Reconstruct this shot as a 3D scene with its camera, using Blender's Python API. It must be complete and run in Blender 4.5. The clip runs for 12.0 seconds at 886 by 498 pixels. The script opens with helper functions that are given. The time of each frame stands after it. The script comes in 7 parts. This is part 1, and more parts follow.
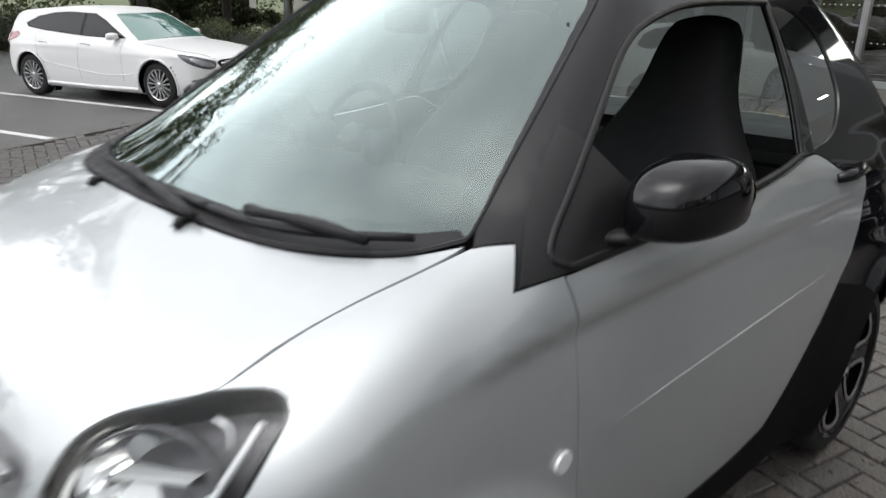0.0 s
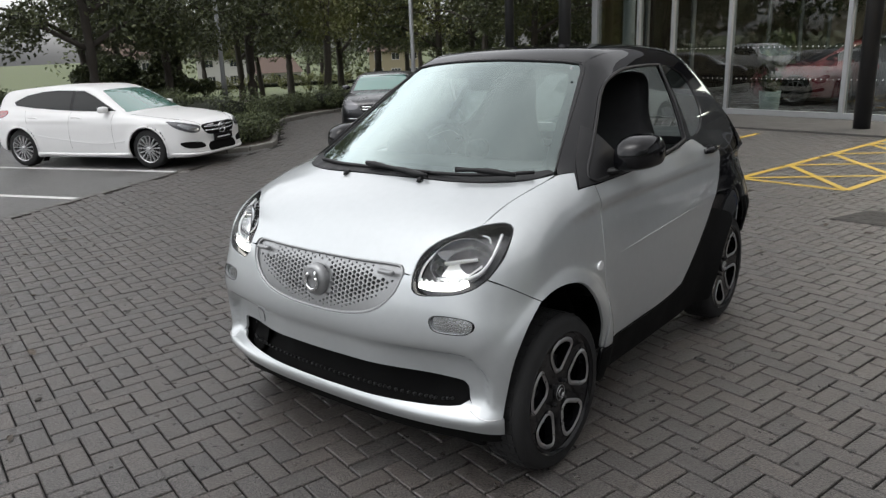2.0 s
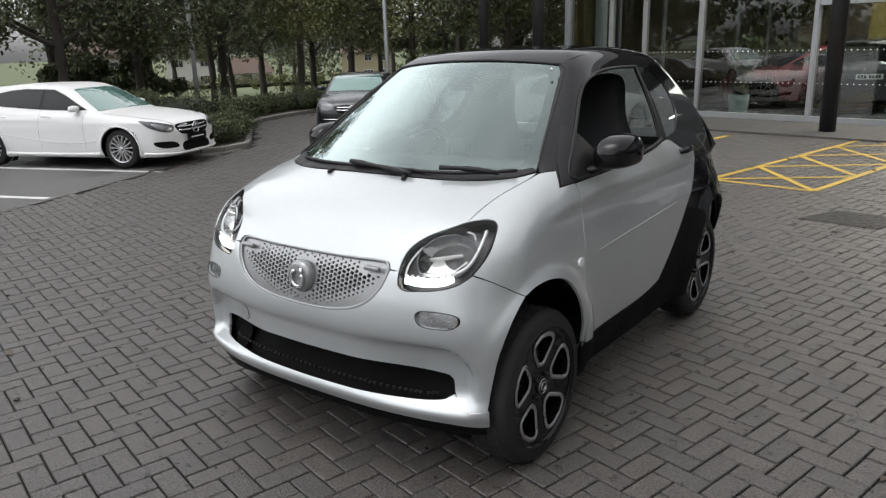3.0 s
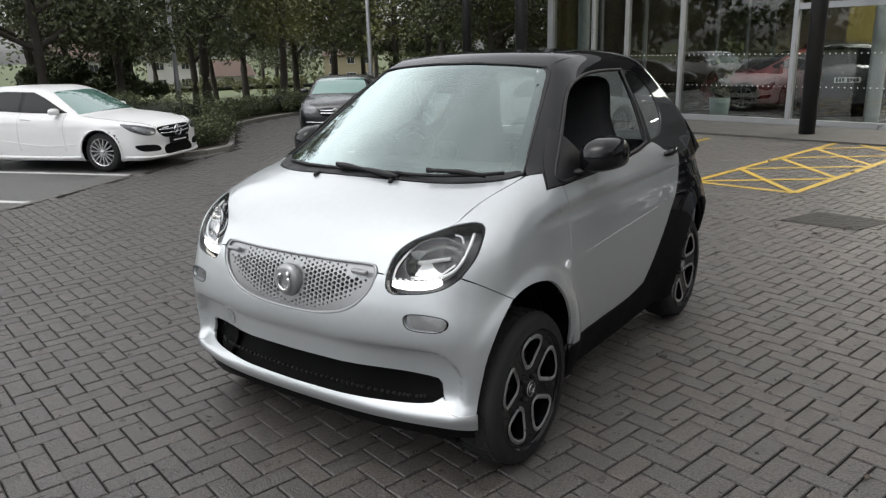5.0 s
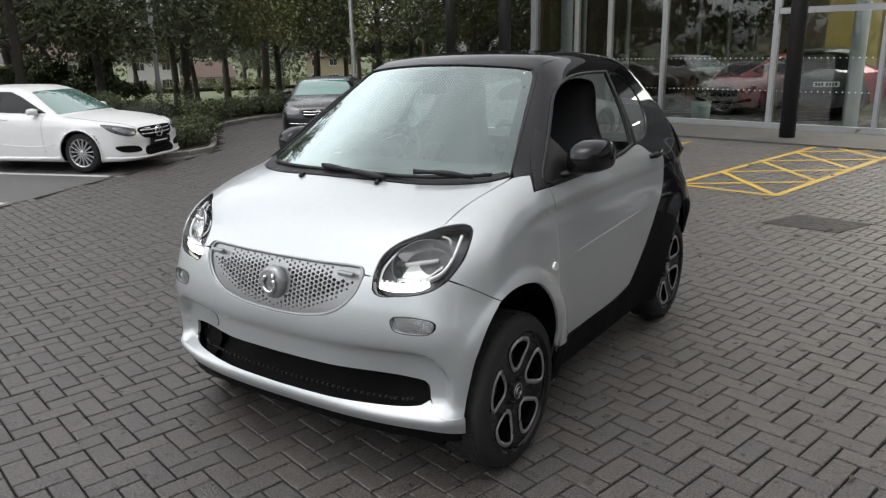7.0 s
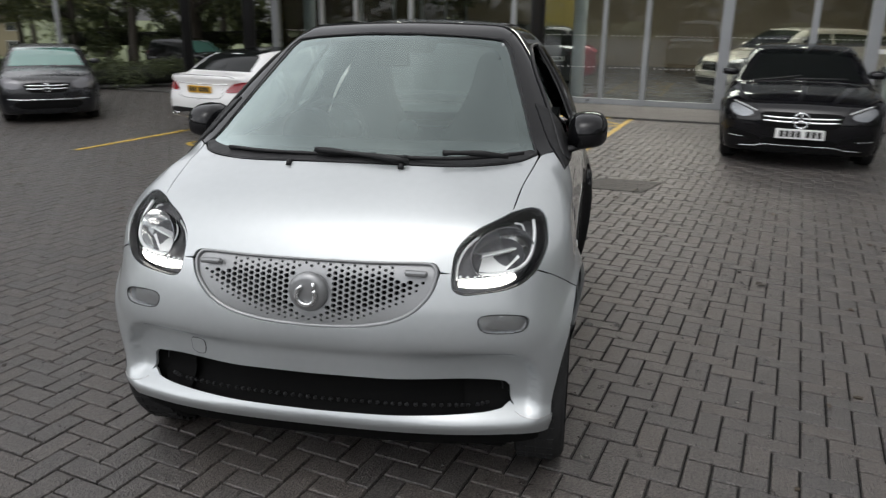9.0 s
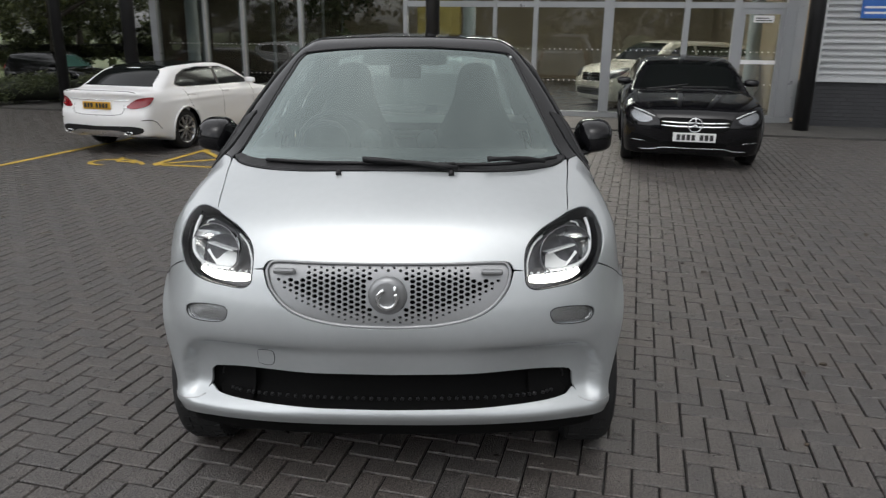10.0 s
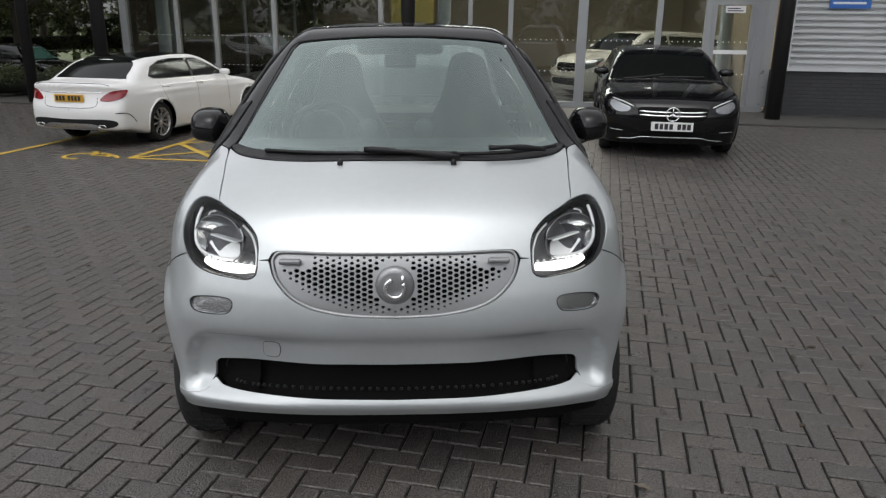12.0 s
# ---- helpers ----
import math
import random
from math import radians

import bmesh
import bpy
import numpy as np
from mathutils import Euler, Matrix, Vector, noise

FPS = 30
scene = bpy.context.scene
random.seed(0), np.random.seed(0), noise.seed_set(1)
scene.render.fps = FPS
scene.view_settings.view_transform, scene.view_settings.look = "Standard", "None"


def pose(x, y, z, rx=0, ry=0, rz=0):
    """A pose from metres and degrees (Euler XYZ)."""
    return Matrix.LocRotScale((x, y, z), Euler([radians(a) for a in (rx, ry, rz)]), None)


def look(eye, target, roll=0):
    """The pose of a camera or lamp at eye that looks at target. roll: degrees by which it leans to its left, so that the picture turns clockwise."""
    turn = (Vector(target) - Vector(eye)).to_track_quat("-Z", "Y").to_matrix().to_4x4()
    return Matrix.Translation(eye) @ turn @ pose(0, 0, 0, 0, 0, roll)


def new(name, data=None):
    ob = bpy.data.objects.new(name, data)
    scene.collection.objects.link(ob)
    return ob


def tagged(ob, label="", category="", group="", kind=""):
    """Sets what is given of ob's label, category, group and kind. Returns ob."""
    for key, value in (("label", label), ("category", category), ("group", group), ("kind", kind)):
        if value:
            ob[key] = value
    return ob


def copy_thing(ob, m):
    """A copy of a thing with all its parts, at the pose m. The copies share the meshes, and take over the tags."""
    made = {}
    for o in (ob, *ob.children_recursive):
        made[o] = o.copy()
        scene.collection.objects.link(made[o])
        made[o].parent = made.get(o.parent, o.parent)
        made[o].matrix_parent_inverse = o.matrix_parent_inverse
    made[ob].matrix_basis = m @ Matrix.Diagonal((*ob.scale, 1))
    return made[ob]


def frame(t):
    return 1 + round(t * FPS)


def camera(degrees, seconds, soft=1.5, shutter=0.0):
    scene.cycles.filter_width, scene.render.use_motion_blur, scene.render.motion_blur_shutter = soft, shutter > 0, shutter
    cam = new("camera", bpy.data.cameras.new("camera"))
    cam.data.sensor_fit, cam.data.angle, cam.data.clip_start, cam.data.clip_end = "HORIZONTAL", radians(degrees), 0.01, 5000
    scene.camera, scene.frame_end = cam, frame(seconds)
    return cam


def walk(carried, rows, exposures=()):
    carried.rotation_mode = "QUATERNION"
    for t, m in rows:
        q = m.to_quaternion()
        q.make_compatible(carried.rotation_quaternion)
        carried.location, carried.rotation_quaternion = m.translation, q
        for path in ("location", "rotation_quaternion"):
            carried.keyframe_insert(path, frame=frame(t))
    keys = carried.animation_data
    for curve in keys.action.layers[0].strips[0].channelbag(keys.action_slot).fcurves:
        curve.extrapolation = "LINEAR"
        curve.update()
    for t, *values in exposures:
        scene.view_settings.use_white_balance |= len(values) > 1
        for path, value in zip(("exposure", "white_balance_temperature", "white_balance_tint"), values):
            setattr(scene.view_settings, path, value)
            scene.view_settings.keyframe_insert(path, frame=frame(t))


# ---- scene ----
cam = camera(62.0, 12.0, soft=1.3, shutter=0.5)
PATH = [
    (0, (1.409, -0.125, 1.459), (0.051, 1.183, 0.79), 0.7),
    (0.5, (1.614, -0.639, 1.489), (0.275, 0.707, 0.858), -0.5),
    (1, (1.796, -1.152, 1.516), (0.524, 0.281, 0.94), -0.6),
    (1.5, (1.938, -1.508, 1.555), (0.696, -0.054, 0.968), -1.9),
    (2, (2.06, -1.757, 1.576), (0.842, -0.265, 1.037), -2.2),
    (2.5, (2.06, -1.819, 1.576), (0.877, -0.295, 1.049), -2.0),
    (3, (2.053, -1.821, 1.571), (0.893, -0.283, 1.034), -1.7),
    (5, (2.039, -1.827, 1.571), (0.914, -0.261, 1.04), -1.6),
    (5.5, (2.038, -1.827, 1.572), (0.928, -0.249, 1.045), -1.2),
    (6, (2.036, -1.826, 1.568), (0.934, -0.241, 1.043), -1.0),
    (6.5, (2.031, -1.824, 1.562), (0.936, -0.236, 1.034), -1.0),
    (7, (2.016, -1.823, 1.565), (0.929, -0.229, 1.039), -1.2),
    (7.2, (2.012, -1.818, 1.563), (0.928, -0.222, 1.038), -1.3),
    (8.8, (1.008, -2.006, 1.563), (0.509, -0.154, 0.998), 0.4),
    (9, (0.816, -2.044, 1.555), (0.456, -0.17, 0.956), 0.6),
    (9.5, (0.415, -2.119, 1.556), (0.266, -0.212, 0.971), 1.2),
    (10, (0.187, -2.249, 1.554), (0.174, -0.33, 0.989), 0.7),
    (10.5, (0.045, -2.26, 1.542), (0.11, -0.349, 0.957), -0.3),
    (11, (0.065, -2.262, 1.54), (0.123, -0.35, 0.956), -0.4),
    (11.5, (0.073, -2.26, 1.541), (0.132, -0.348, 0.955), 0.0),
    (12, (0.075, -2.251, 1.543), (0.137, -0.339, 0.958), 0.6),
]
walk(cam, [(t, look(eye, target, roll)) for t, eye, target, roll in PATH], [(0.0, 0.64), (0.5, 0.28), (1.0, 0.20), (1.5, 0.33), (3.0, 0.53), (7.2, 0.52), (9.0, 0.25), (12.0, 0.20)])

# ---- light: overcast daylight ----
world = bpy.data.worlds.new("overcast_sky")
scene.world = world
world.use_nodes = True
wn = world.node_tree.nodes
wl = world.node_tree.links
sky = wn.new("ShaderNodeTexSky")
sky.sky_type = "NISHITA"
sky.sun_disc = False
sky.sun_elevation = radians(72)
sky.sun_rotation = radians(190)
sky.dust_density = 4.0
sky.air_density = 1.2
# cloud deck: the blue sky greyed, with soft brighter and darker cloud
grey = wn.new("ShaderNodeHueSaturation")
grey.inputs["Saturation"].default_value = 0.11
wl.new(sky.outputs[0], grey.inputs["Color"])
coord = wn.new("ShaderNodeTexCoord")
cloud = wn.new("ShaderNodeTexNoise")
cloud.inputs["Scale"].default_value = 2.4
cloud.inputs["Detail"].default_value = 6
wl.new(coord.outputs["Generated"], cloud.inputs["Vector"])
ramp = wn.new("ShaderNodeValToRGB")
ramp.color_ramp.elements[0].position, ramp.color_ramp.elements[0].color = 0.32, (0.62, 0.64, 0.68, 1)
ramp.color_ramp.elements[1].position, ramp.color_ramp.elements[1].color = 0.68, (1.25, 1.25, 1.25, 1)
wl.new(cloud.outputs[0], ramp.inputs[0])
mixc = wn.new("ShaderNodeMix")
mixc.data_type, mixc.blend_type = "RGBA", "MULTIPLY"
mixc.inputs[0].default_value = 1.0
wl.new(grey.outputs[0], mixc.inputs[6])
wl.new(ramp.outputs[0], mixc.inputs[7])
wn["Background"].inputs[1].default_value = 0.15
# cloud a little thicker and greyer overhead
axes = wn.new("ShaderNodeSeparateXYZ")
wl.new(coord.outputs["Generated"], axes.inputs[0])
rise = wn.new("ShaderNodeMapRange")
rise.inputs[3].default_value, rise.inputs[4].default_value = 1.28, 0.72
wl.new(axes.outputs[2], rise.inputs[0])
deck_mix = wn.new("ShaderNodeMix")
deck_mix.data_type, deck_mix.blend_type = "RGBA", "MULTIPLY"
deck_mix.inputs[0].default_value = 1.0
wl.new(mixc.outputs[2], deck_mix.inputs[6])
wl.new(rise.outputs[0], deck_mix.inputs[7])
# the sun stands behind the clouds past the parking bays, so that side of the deck is brighter
lean = wn.new("ShaderNodeMapRange")
lean.inputs[1].default_value, lean.inputs[2].default_value = -1.0, 1.0
lean.inputs[3].default_value, lean.inputs[4].default_value = 1.90, 0.45
toward = wn.new("ShaderNodeVectorMath")
toward.operation = "DOT_PRODUCT"
toward.inputs[1].default_value = (0.97, 0.0, 0.0)
wl.new(coord.outputs["Generated"], toward.inputs[0])
wl.new(toward.outputs["Value"], lean.inputs[0])
side_mix = wn.new("ShaderNodeMix")
side_mix.data_type, side_mix.blend_type = "RGBA", "MULTIPLY"
side_mix.inputs[0].default_value = 1.0
wl.new(deck_mix.outputs[2], side_mix.inputs[6])
wl.new(lean.outputs[0], side_mix.inputs[7])
wl.new(side_mix.outputs[2], wn["Background"].inputs[0])

sun = new("sun", bpy.data.lights.new("sun", "SUN"))
sun.data.energy, sun.data.angle, sun.data.color = 0.65, radians(176), (1.0, 0.97, 0.93)
sun.matrix_world = pose(-9, 14, 30, -30, 0, 30)


# ---- materials ----
def material(name, colour, rough=0.5, metal=0.0, coat=0.0, spec=0.5, vary=0.0, scale=8.0, bump=0.0, bump_scale=60.0, piece=0.0, second=None, emit=0.0, coords="Object", speck=0.0):
    """A node material: base colour varied at two scales, roughness variation and fine relief."""
    m = bpy.data.materials.new(name)
    m.use_nodes = True
    nodes, links = m.node_tree.nodes, m.node_tree.links
    b = nodes["Principled BSDF"]
    b.inputs["Roughness"].default_value, b.inputs["Metallic"].default_value = rough, metal
    b.inputs["Coat Weight"].default_value, b.inputs["Coat Roughness"].default_value = coat, 0.03 if coat > 0.75 else 0.09
    b.inputs["Specular IOR Level"].default_value = spec
    rgb = (*colour, 1.0)
    b.inputs["Base Color"].default_value = rgb
    if emit:
        b.inputs["Emission Color"].default_value, b.inputs["Emission Strength"].default_value = rgb, emit
    tc = nodes.new("ShaderNodeTexCoord")
    if coords == "World":
        tc, coords = nodes.new("ShaderNodeNewGeometry"), "Position"
    if vary or piece:
        big = nodes.new("ShaderNodeTexNoise")
        big.inputs["Scale"].default_value, big.inputs["Detail"].default_value = scale, 5
        links.new(tc.outputs[coords], big.inputs["Vector"])
        fine = nodes.new("ShaderNodeTexNoise")
        fine.inputs["Scale"].default_value, fine.inputs["Detail"].default_value = scale * 11, 3
        links.new(tc.outputs[coords], fine.inputs["Vector"])
        add = nodes.new("ShaderNodeMath")
        add.operation = "ADD"
        links.new(big.outputs[0], add.inputs[0])
        links.new(fine.outputs[0], add.inputs[1])
        val = nodes.new("ShaderNodeMapRange")
        val.inputs[1].default_value, val.inputs[2].default_value = 0.6, 1.4
        val.inputs[3].default_value, val.inputs[4].default_value = 1 - vary, 1 + vary
        links.new(add.outputs[0], val.inputs[0])
        last = val.outputs[0]
        if piece:
            info = nodes.new("ShaderNodeObjectInfo")
            geo = nodes.new("ShaderNodeNewGeometry")
            s = nodes.new("ShaderNodeMath")
            s.operation = "ADD"
            links.new(info.outputs["Random"], s.inputs[0])
            links.new(geo.outputs["Random Per Island"], s.inputs[1])
            fr = nodes.new("ShaderNodeMath")
            fr.operation = "FRACT"
            links.new(s.outputs[0], fr.inputs[0])
            pr = nodes.new("ShaderNodeMapRange")
            pr.inputs[3].default_value, pr.inputs[4].default_value = 1 - piece, 1 + piece
            links.new(fr.outputs[0], pr.inputs[0])
            mu = nodes.new("ShaderNodeMath")
            mu.operation = "MULTIPLY"
            links.new(last, mu.inputs[0])
            links.new(pr.outputs[0], mu.inputs[1])
            last = mu.outputs[0]
        base = nodes.new("ShaderNodeMix")
        base.data_type, base.blend_type = "RGBA", "MULTIPLY"
        base.inputs[0].default_value = 1.0
        base.inputs[6].default_value = rgb
        if second:
            hue = nodes.new("ShaderNodeMix")
            hue.data_type = "RGBA"
            hue.inputs[6].default_value, hue.inputs[7].default_value = rgb, (*second, 1.0)
            links.new(fr.outputs[0] if piece else big.outputs[0], hue.inputs[0])
            links.new(hue.outputs[2], base.inputs[6])
        if speck:
            # grains of aggregate showing in the worn face
            grit = nodes.new("ShaderNodeTexNoise")
            grit.inputs["Scale"].default_value, grit.inputs["Detail"].default_value = 110, 2
            links.new(tc.outputs[coords], grit.inputs["Vector"])
            span = nodes.new("ShaderNodeMapRange")
            span.inputs[1].default_value, span.inputs[2].default_value = 0.40, 0.60
            span.inputs[3].default_value, span.inputs[4].default_value = 1 - speck, 1 + speck
            links.new(grit.outputs[0], span.inputs[0])
            both_tones = nodes.new("ShaderNodeMath")
            both_tones.operation = "MULTIPLY"
            links.new(last, both_tones.inputs[0])
            links.new(span.outputs[0], both_tones.inputs[1])
            last = both_tones.outputs[0]
        links.new(last, base.inputs[7])
        links.new(base.outputs[2], b.inputs["Base Color"])
        if rough > 0.12:
            rr = nodes.new("ShaderNodeMapRange")
            rr.inputs[1].default_value, rr.inputs[2].default_value = 0.3, 0.7
            rr.inputs[3].default_value, rr.inputs[4].default_value = max(0.02, rough - 0.08), min(1, rough + 0.08)
            links.new(big.outputs[0], rr.inputs[0])
            links.new(rr.outputs[0], b.inputs["Roughness"])
    if bump:
        grain = nodes.new("ShaderNodeTexNoise")
        grain.inputs["Scale"].default_value, grain.inputs["Detail"].default_value = bump_scale, 6
        links.new(tc.outputs[coords], grain.inputs["Vector"])
        bn = nodes.new("ShaderNodeBump")
        bn.inputs["Strength"].default_value, bn.inputs["Distance"].default_value = bump, 0.01
        links.new(grain.outputs[0], bn.inputs["Height"])
        links.new(bn.outputs[0], b.inputs["Normal"])
    return m


def glass_material(name, tint, gloss=1.0, rough=0.01, sheen=(1, 1, 1), whiten=0.0):
    """Thin pane: tinted see-through plus a Fresnel mirror."""
    m = bpy.data.materials.new(name)
    m.use_nodes = True
    nodes, links = m.node_tree.nodes, m.node_tree.links
    nodes.remove(nodes["Principled BSDF"])
    clear = nodes.new("ShaderNodeBsdfTransparent")
    clear.inputs[0].default_value = (*tint, 1)
    mirror = nodes.new("ShaderNodeBsdfGlossy")
    mirror.inputs["Roughness"].default_value = rough
    mirror.inputs["Color"].default_value = (*sheen, 1)
    through_light = clear
    if whiten:
        # translucent white that lifts the brightness of the pane
        white_layer = nodes.new("ShaderNodeBsdfTranslucent")
        white_layer.inputs[0].default_value = (0.84, 0.92, 0.90, 1)
        through_light = nodes.new("ShaderNodeMixShader")
        through_light.inputs[0].default_value = whiten
        links.new(clear.outputs[0], through_light.inputs[1])
        links.new(white_layer.outputs[0], through_light.inputs[2])
    fres = nodes.new("ShaderNodeFresnel")
    fres.inputs[0].default_value = 1.5
    gain = nodes.new("ShaderNodeMath")
    gain.operation, gain.use_clamp = "MULTIPLY", True
    gain.inputs[1].default_value = gloss
    links.new(fres.outputs[0], gain.inputs[0])
    mix = nodes.new("ShaderNodeMixShader")
    links.new(gain.outputs[0], mix.inputs[0])
    links.new(through_light.outputs[0], mix.inputs[1])
    links.new(mirror.outputs[0], mix.inputs[2])
    links.new(mix.outputs[0], nodes["Material Output"].inputs[0])
    return m


def paint_material(name, colour, metal, rough, flake=0.0, spec=0.5, coat=1.0):
    """Car paint with a clear coat; flake adds a fine metallic sparkle and slight unevenness."""
    m = material(name, colour, rough, metal, coat=coat, spec=spec, vary=0.03 if flake else 0.02, scale=3.0, bump=flake, bump_scale=900.0)
    return m


SILVER = paint_material("silver_metallic_paint", (0.455, 0.479, 0.489), 0.60, 0.42, 0.04)
SILVER.node_tree.nodes["Principled BSDF"].inputs["Coat IOR"].default_value = 1.7
GRILLE_SILVER = material("satin_silver_plastic", (0.30, 0.305, 0.31), 0.40, 0.7, vary=0.05)
GLOSS_BLACK = paint_material("gloss_black_paint", (0.005, 0.005, 0.006), 0.0, 0.4, spec=0.0, coat=0.78)
SATIN_BLACK = material("satin_black_plastic", (0.010, 0.010, 0.011), 0.5, spec=0.3, vary=0.15, scale=20, bump=0.05, bump_scale=300)
DEEP_BLACK = material("matt_black_liner", (0.006, 0.006, 0.006), 0.9, vary=0.1, spec=0.1)
RUBBER = material("tyre_rubber", (0.019, 0.019, 0.0195), 0.72, spec=0.25, vary=0.25, scale=25, bump=0.15, bump_scale=150)
CHROME = material("chrome", (0.8, 0.81, 0.82), 0.06, 1.0)
MACHINED = material("machined_alloy", (0.52, 0.52, 0.53), 0.32, 1.0, vary=0.06, scale=30)
ALLOY_SILVER = material("silver_alloy", (0.50, 0.50, 0.51), 0.32, 0.85, vary=0.08, scale=30)
ALLOY_GREY = material("grey_alloy", (0.22, 0.22, 0.23), 0.35, 0.9, vary=0.08, scale=30)
LAMP_DARK = material("dark_lamp_housing", (0.065, 0.065, 0.072), 0.3, 0.3, vary=0.3, scale=14)
REFLECTOR = material("faceted_reflector", (0.86, 0.87, 0.88), 0.10, 1.0)
# leaf green darkened to stand for the shaded inside of a hedge
HEDGE_CORE = material("shaded_hedge_core", (0.012, 0.015, 0.008), 0.95, vary=0.4, scale=12, bump=0.8, bump_scale=40)
LAMP_GREY = material("lamp_inner_grey", (0.16, 0.16, 0.17), 0.25, 0.6)
DRL = material("daylight_led", (1.0, 0.97, 0.9), 0.3, emit=4.0)
GUIDE = material("guide_and_glint", (0.75, 0.76, 0.77), 0.15, 0.2)
FOG_BOWL = material("fog_lamp_reflector", (0.50, 0.50, 0.51), 0.24, 1.0, bump=0.45, bump_scale=26)
FABRIC = material("black_seat_fabric", (0.022, 0.022, 0.024), 0.85, vary=0.2, scale=30, bump=0.2, bump_scale=400)
DASH = material("dark_dashboard", (0.03, 0.03, 0.032), 0.6, vary=0.15, bump=0.1, bump_scale=300)
WHITE_PAINT = paint_material("white_paint", (0.72, 0.72, 0.72), 0.0, 0.35, spec=0.2, coat=0.35)
CREAM_PAINT = paint_material("cream_white_paint", (0.80, 0.74, 0.65), 0.0, 0.3)
BLACK_PAINT = paint_material("black_car_paint", (0.004, 0.004, 0.005), 0.0, 0.4, spec=0.0, coat=0.78)
DARK_GREY_PAINT = paint_material("dark_grey_paint", (0.012, 0.013, 0.016), 0.3, 0.3, coat=0.6)
MID_GREY_PAINT = paint_material("mid_grey_paint", (0.06, 0.063, 0.07), 0.5, 0.3)
RED_PAINT = paint_material("dark_red_paint", (0.16, 0.012, 0.02), 0.3, 0.3)
TAIL_RED = material("tail_lamp_red", (0.22, 0.006, 0.012), 0.12, coat=1.0)
PLATE_YELLOW = material("plate_yellow", (0.55, 0.30, 0.02), 0.35, vary=0.05)
PLATE_WHITE = material("plate_white", (0.75, 0.75, 0.74), 0.35, vary=0.05)
PLATE_MARK = material("plate_mark_black", (0.02, 0.02, 0.02), 0.4)
SCREEN_GLASS = glass_material("windscreen_glass", (0.66, 0.78, 0.75), 3.1, sheen=(0.86, 1.0, 0.98))
TINT_GLASS = glass_material("tinted_glass", (0.12, 0.14, 0.14), 2.4)
LENS = glass_material("lamp_lens", (0.92, 0.93, 0.93), 0.3)
SHOP_GLASS = glass_material("showroom_glass", (0.64, 0.68, 0.68), 2.0)
BRICK = material("paving_block", (0.062, 0.057, 0.054), 0.34, spec=0.68, vary=0.30, scale=14, bump=0.75, bump_scale=130, piece=0.055, second=(0.068, 0.059, 0.053), coords="World", speck=0.55)
JOINT = material("paving_joint_sand", (0.012, 0.0115, 0.011), 0.95, vary=0.3, scale=30, bump=0.5, bump_scale=200)
ASPHALT = material("asphalt", (0.098, 0.096, 0.094), 0.42, vary=0.45, scale=1.2, bump=0.6, bump_scale=180, speck=0.35)
KERB = material("concrete_kerb", (0.17, 0.165, 0.15), 0.8, vary=0.2, scale=6, bump=0.3, bump_scale=80, piece=0.08)
LINE_WHITE = material("white_road_paint", (0.60, 0.60, 0.59), 0.6, vary=0.2, scale=9, bump=0.2, bump_scale=150)
LINE_YELLOW = material("yellow_road_paint", (0.44, 0.29, 0.035), 0.6, vary=0.18, scale=9, bump=0.2, bump_scale=150)
IRON = material("cast_iron_cover", (0.022, 0.021, 0.020), 0.6, 0.4, vary=0.2, scale=12, bump=0.4, bump_scale=90)
FRAME_GREY = material("grey_aluminium_frame", (0.36, 0.37, 0.38), 0.35, 0.5, vary=0.05, scale=5)
COLUMN_BLACK = material("black_painted_steel", (0.014, 0.014, 0.015), 0.4, vary=0.15, scale=6)
COLUMN_GREY = material("pale_grey_column", (0.42, 0.45, 0.46), 0.5, vary=0.06, scale=4)
CLAD_WHITE = material("white_ribbed_cladding", (0.54, 0.55, 0.56), 0.4, 0.2, vary=0.06, scale=4)
CLAD_GREY = material("dark_grey_block", (0.036, 0.037, 0.040), 0.7, vary=0.15, scale=10, bump=0.3, bump_scale=120, piece=0.12)
SOFFIT = material("canopy_soffit_grey", (0.35, 0.35, 0.36), 0.6, vary=0.05)
SIGN_BLUE = material("blue_sign", (0.03, 0.13, 0.45), 0.4, vary=0.04)
SIGN_WHITE = material("white_sign", (0.78, 0.78, 0.78), 0.4, vary=0.03)
YELLOW_WALL = material("ochre_interior_wall", (0.30, 0.24, 0.07), 0.7, vary=0.05)
INNER_WALL = material("warm_interior_wall", (0.42, 0.34, 0.25), 0.7, vary=0.06)
INNER_FLOOR = material("showroom_tile_floor", (0.10, 0.10, 0.105), 0.25, vary=0.1, scale=3)
CEILING = material("showroom_ceiling", (0.35, 0.35, 0.35), 0.8, vary=0.04)
LAMP_GLOW = material("downlight", (1.0, 0.93, 0.8), 0.4, emit=40.0)
POT_MINT = material("pale_green_planter", (0.42, 0.52, 0.50), 0.45, vary=0.06)
BARK = material("bark", (0.055, 0.047, 0.04), 0.9, vary=0.3, scale=14, bump=0.8, bump_scale=40)
LEAF = material("dark_leaf", (0.058, 0.074, 0.032), 0.5, vary=0.4, scale=1.2, piece=0.35, second=(0.088, 0.100, 0.040))
LEAF_YELLOW = material("yellowing_leaf", (0.15, 0.15, 0.045), 0.5, vary=0.3, scale=2, piece=0.3, second=(0.11, 0.125, 0.04))
HEDGE_LEAF = material("hedge_leaf", (0.042, 0.060, 0.022), 0.55, vary=0.3, scale=3, piece=0.35, second=(0.066, 0.078, 0.028))
GRASS = material("grass", (0.075, 0.095, 0.03), 0.85, vary=0.25, scale=0.6, bump=0.6, bump_scale=60)
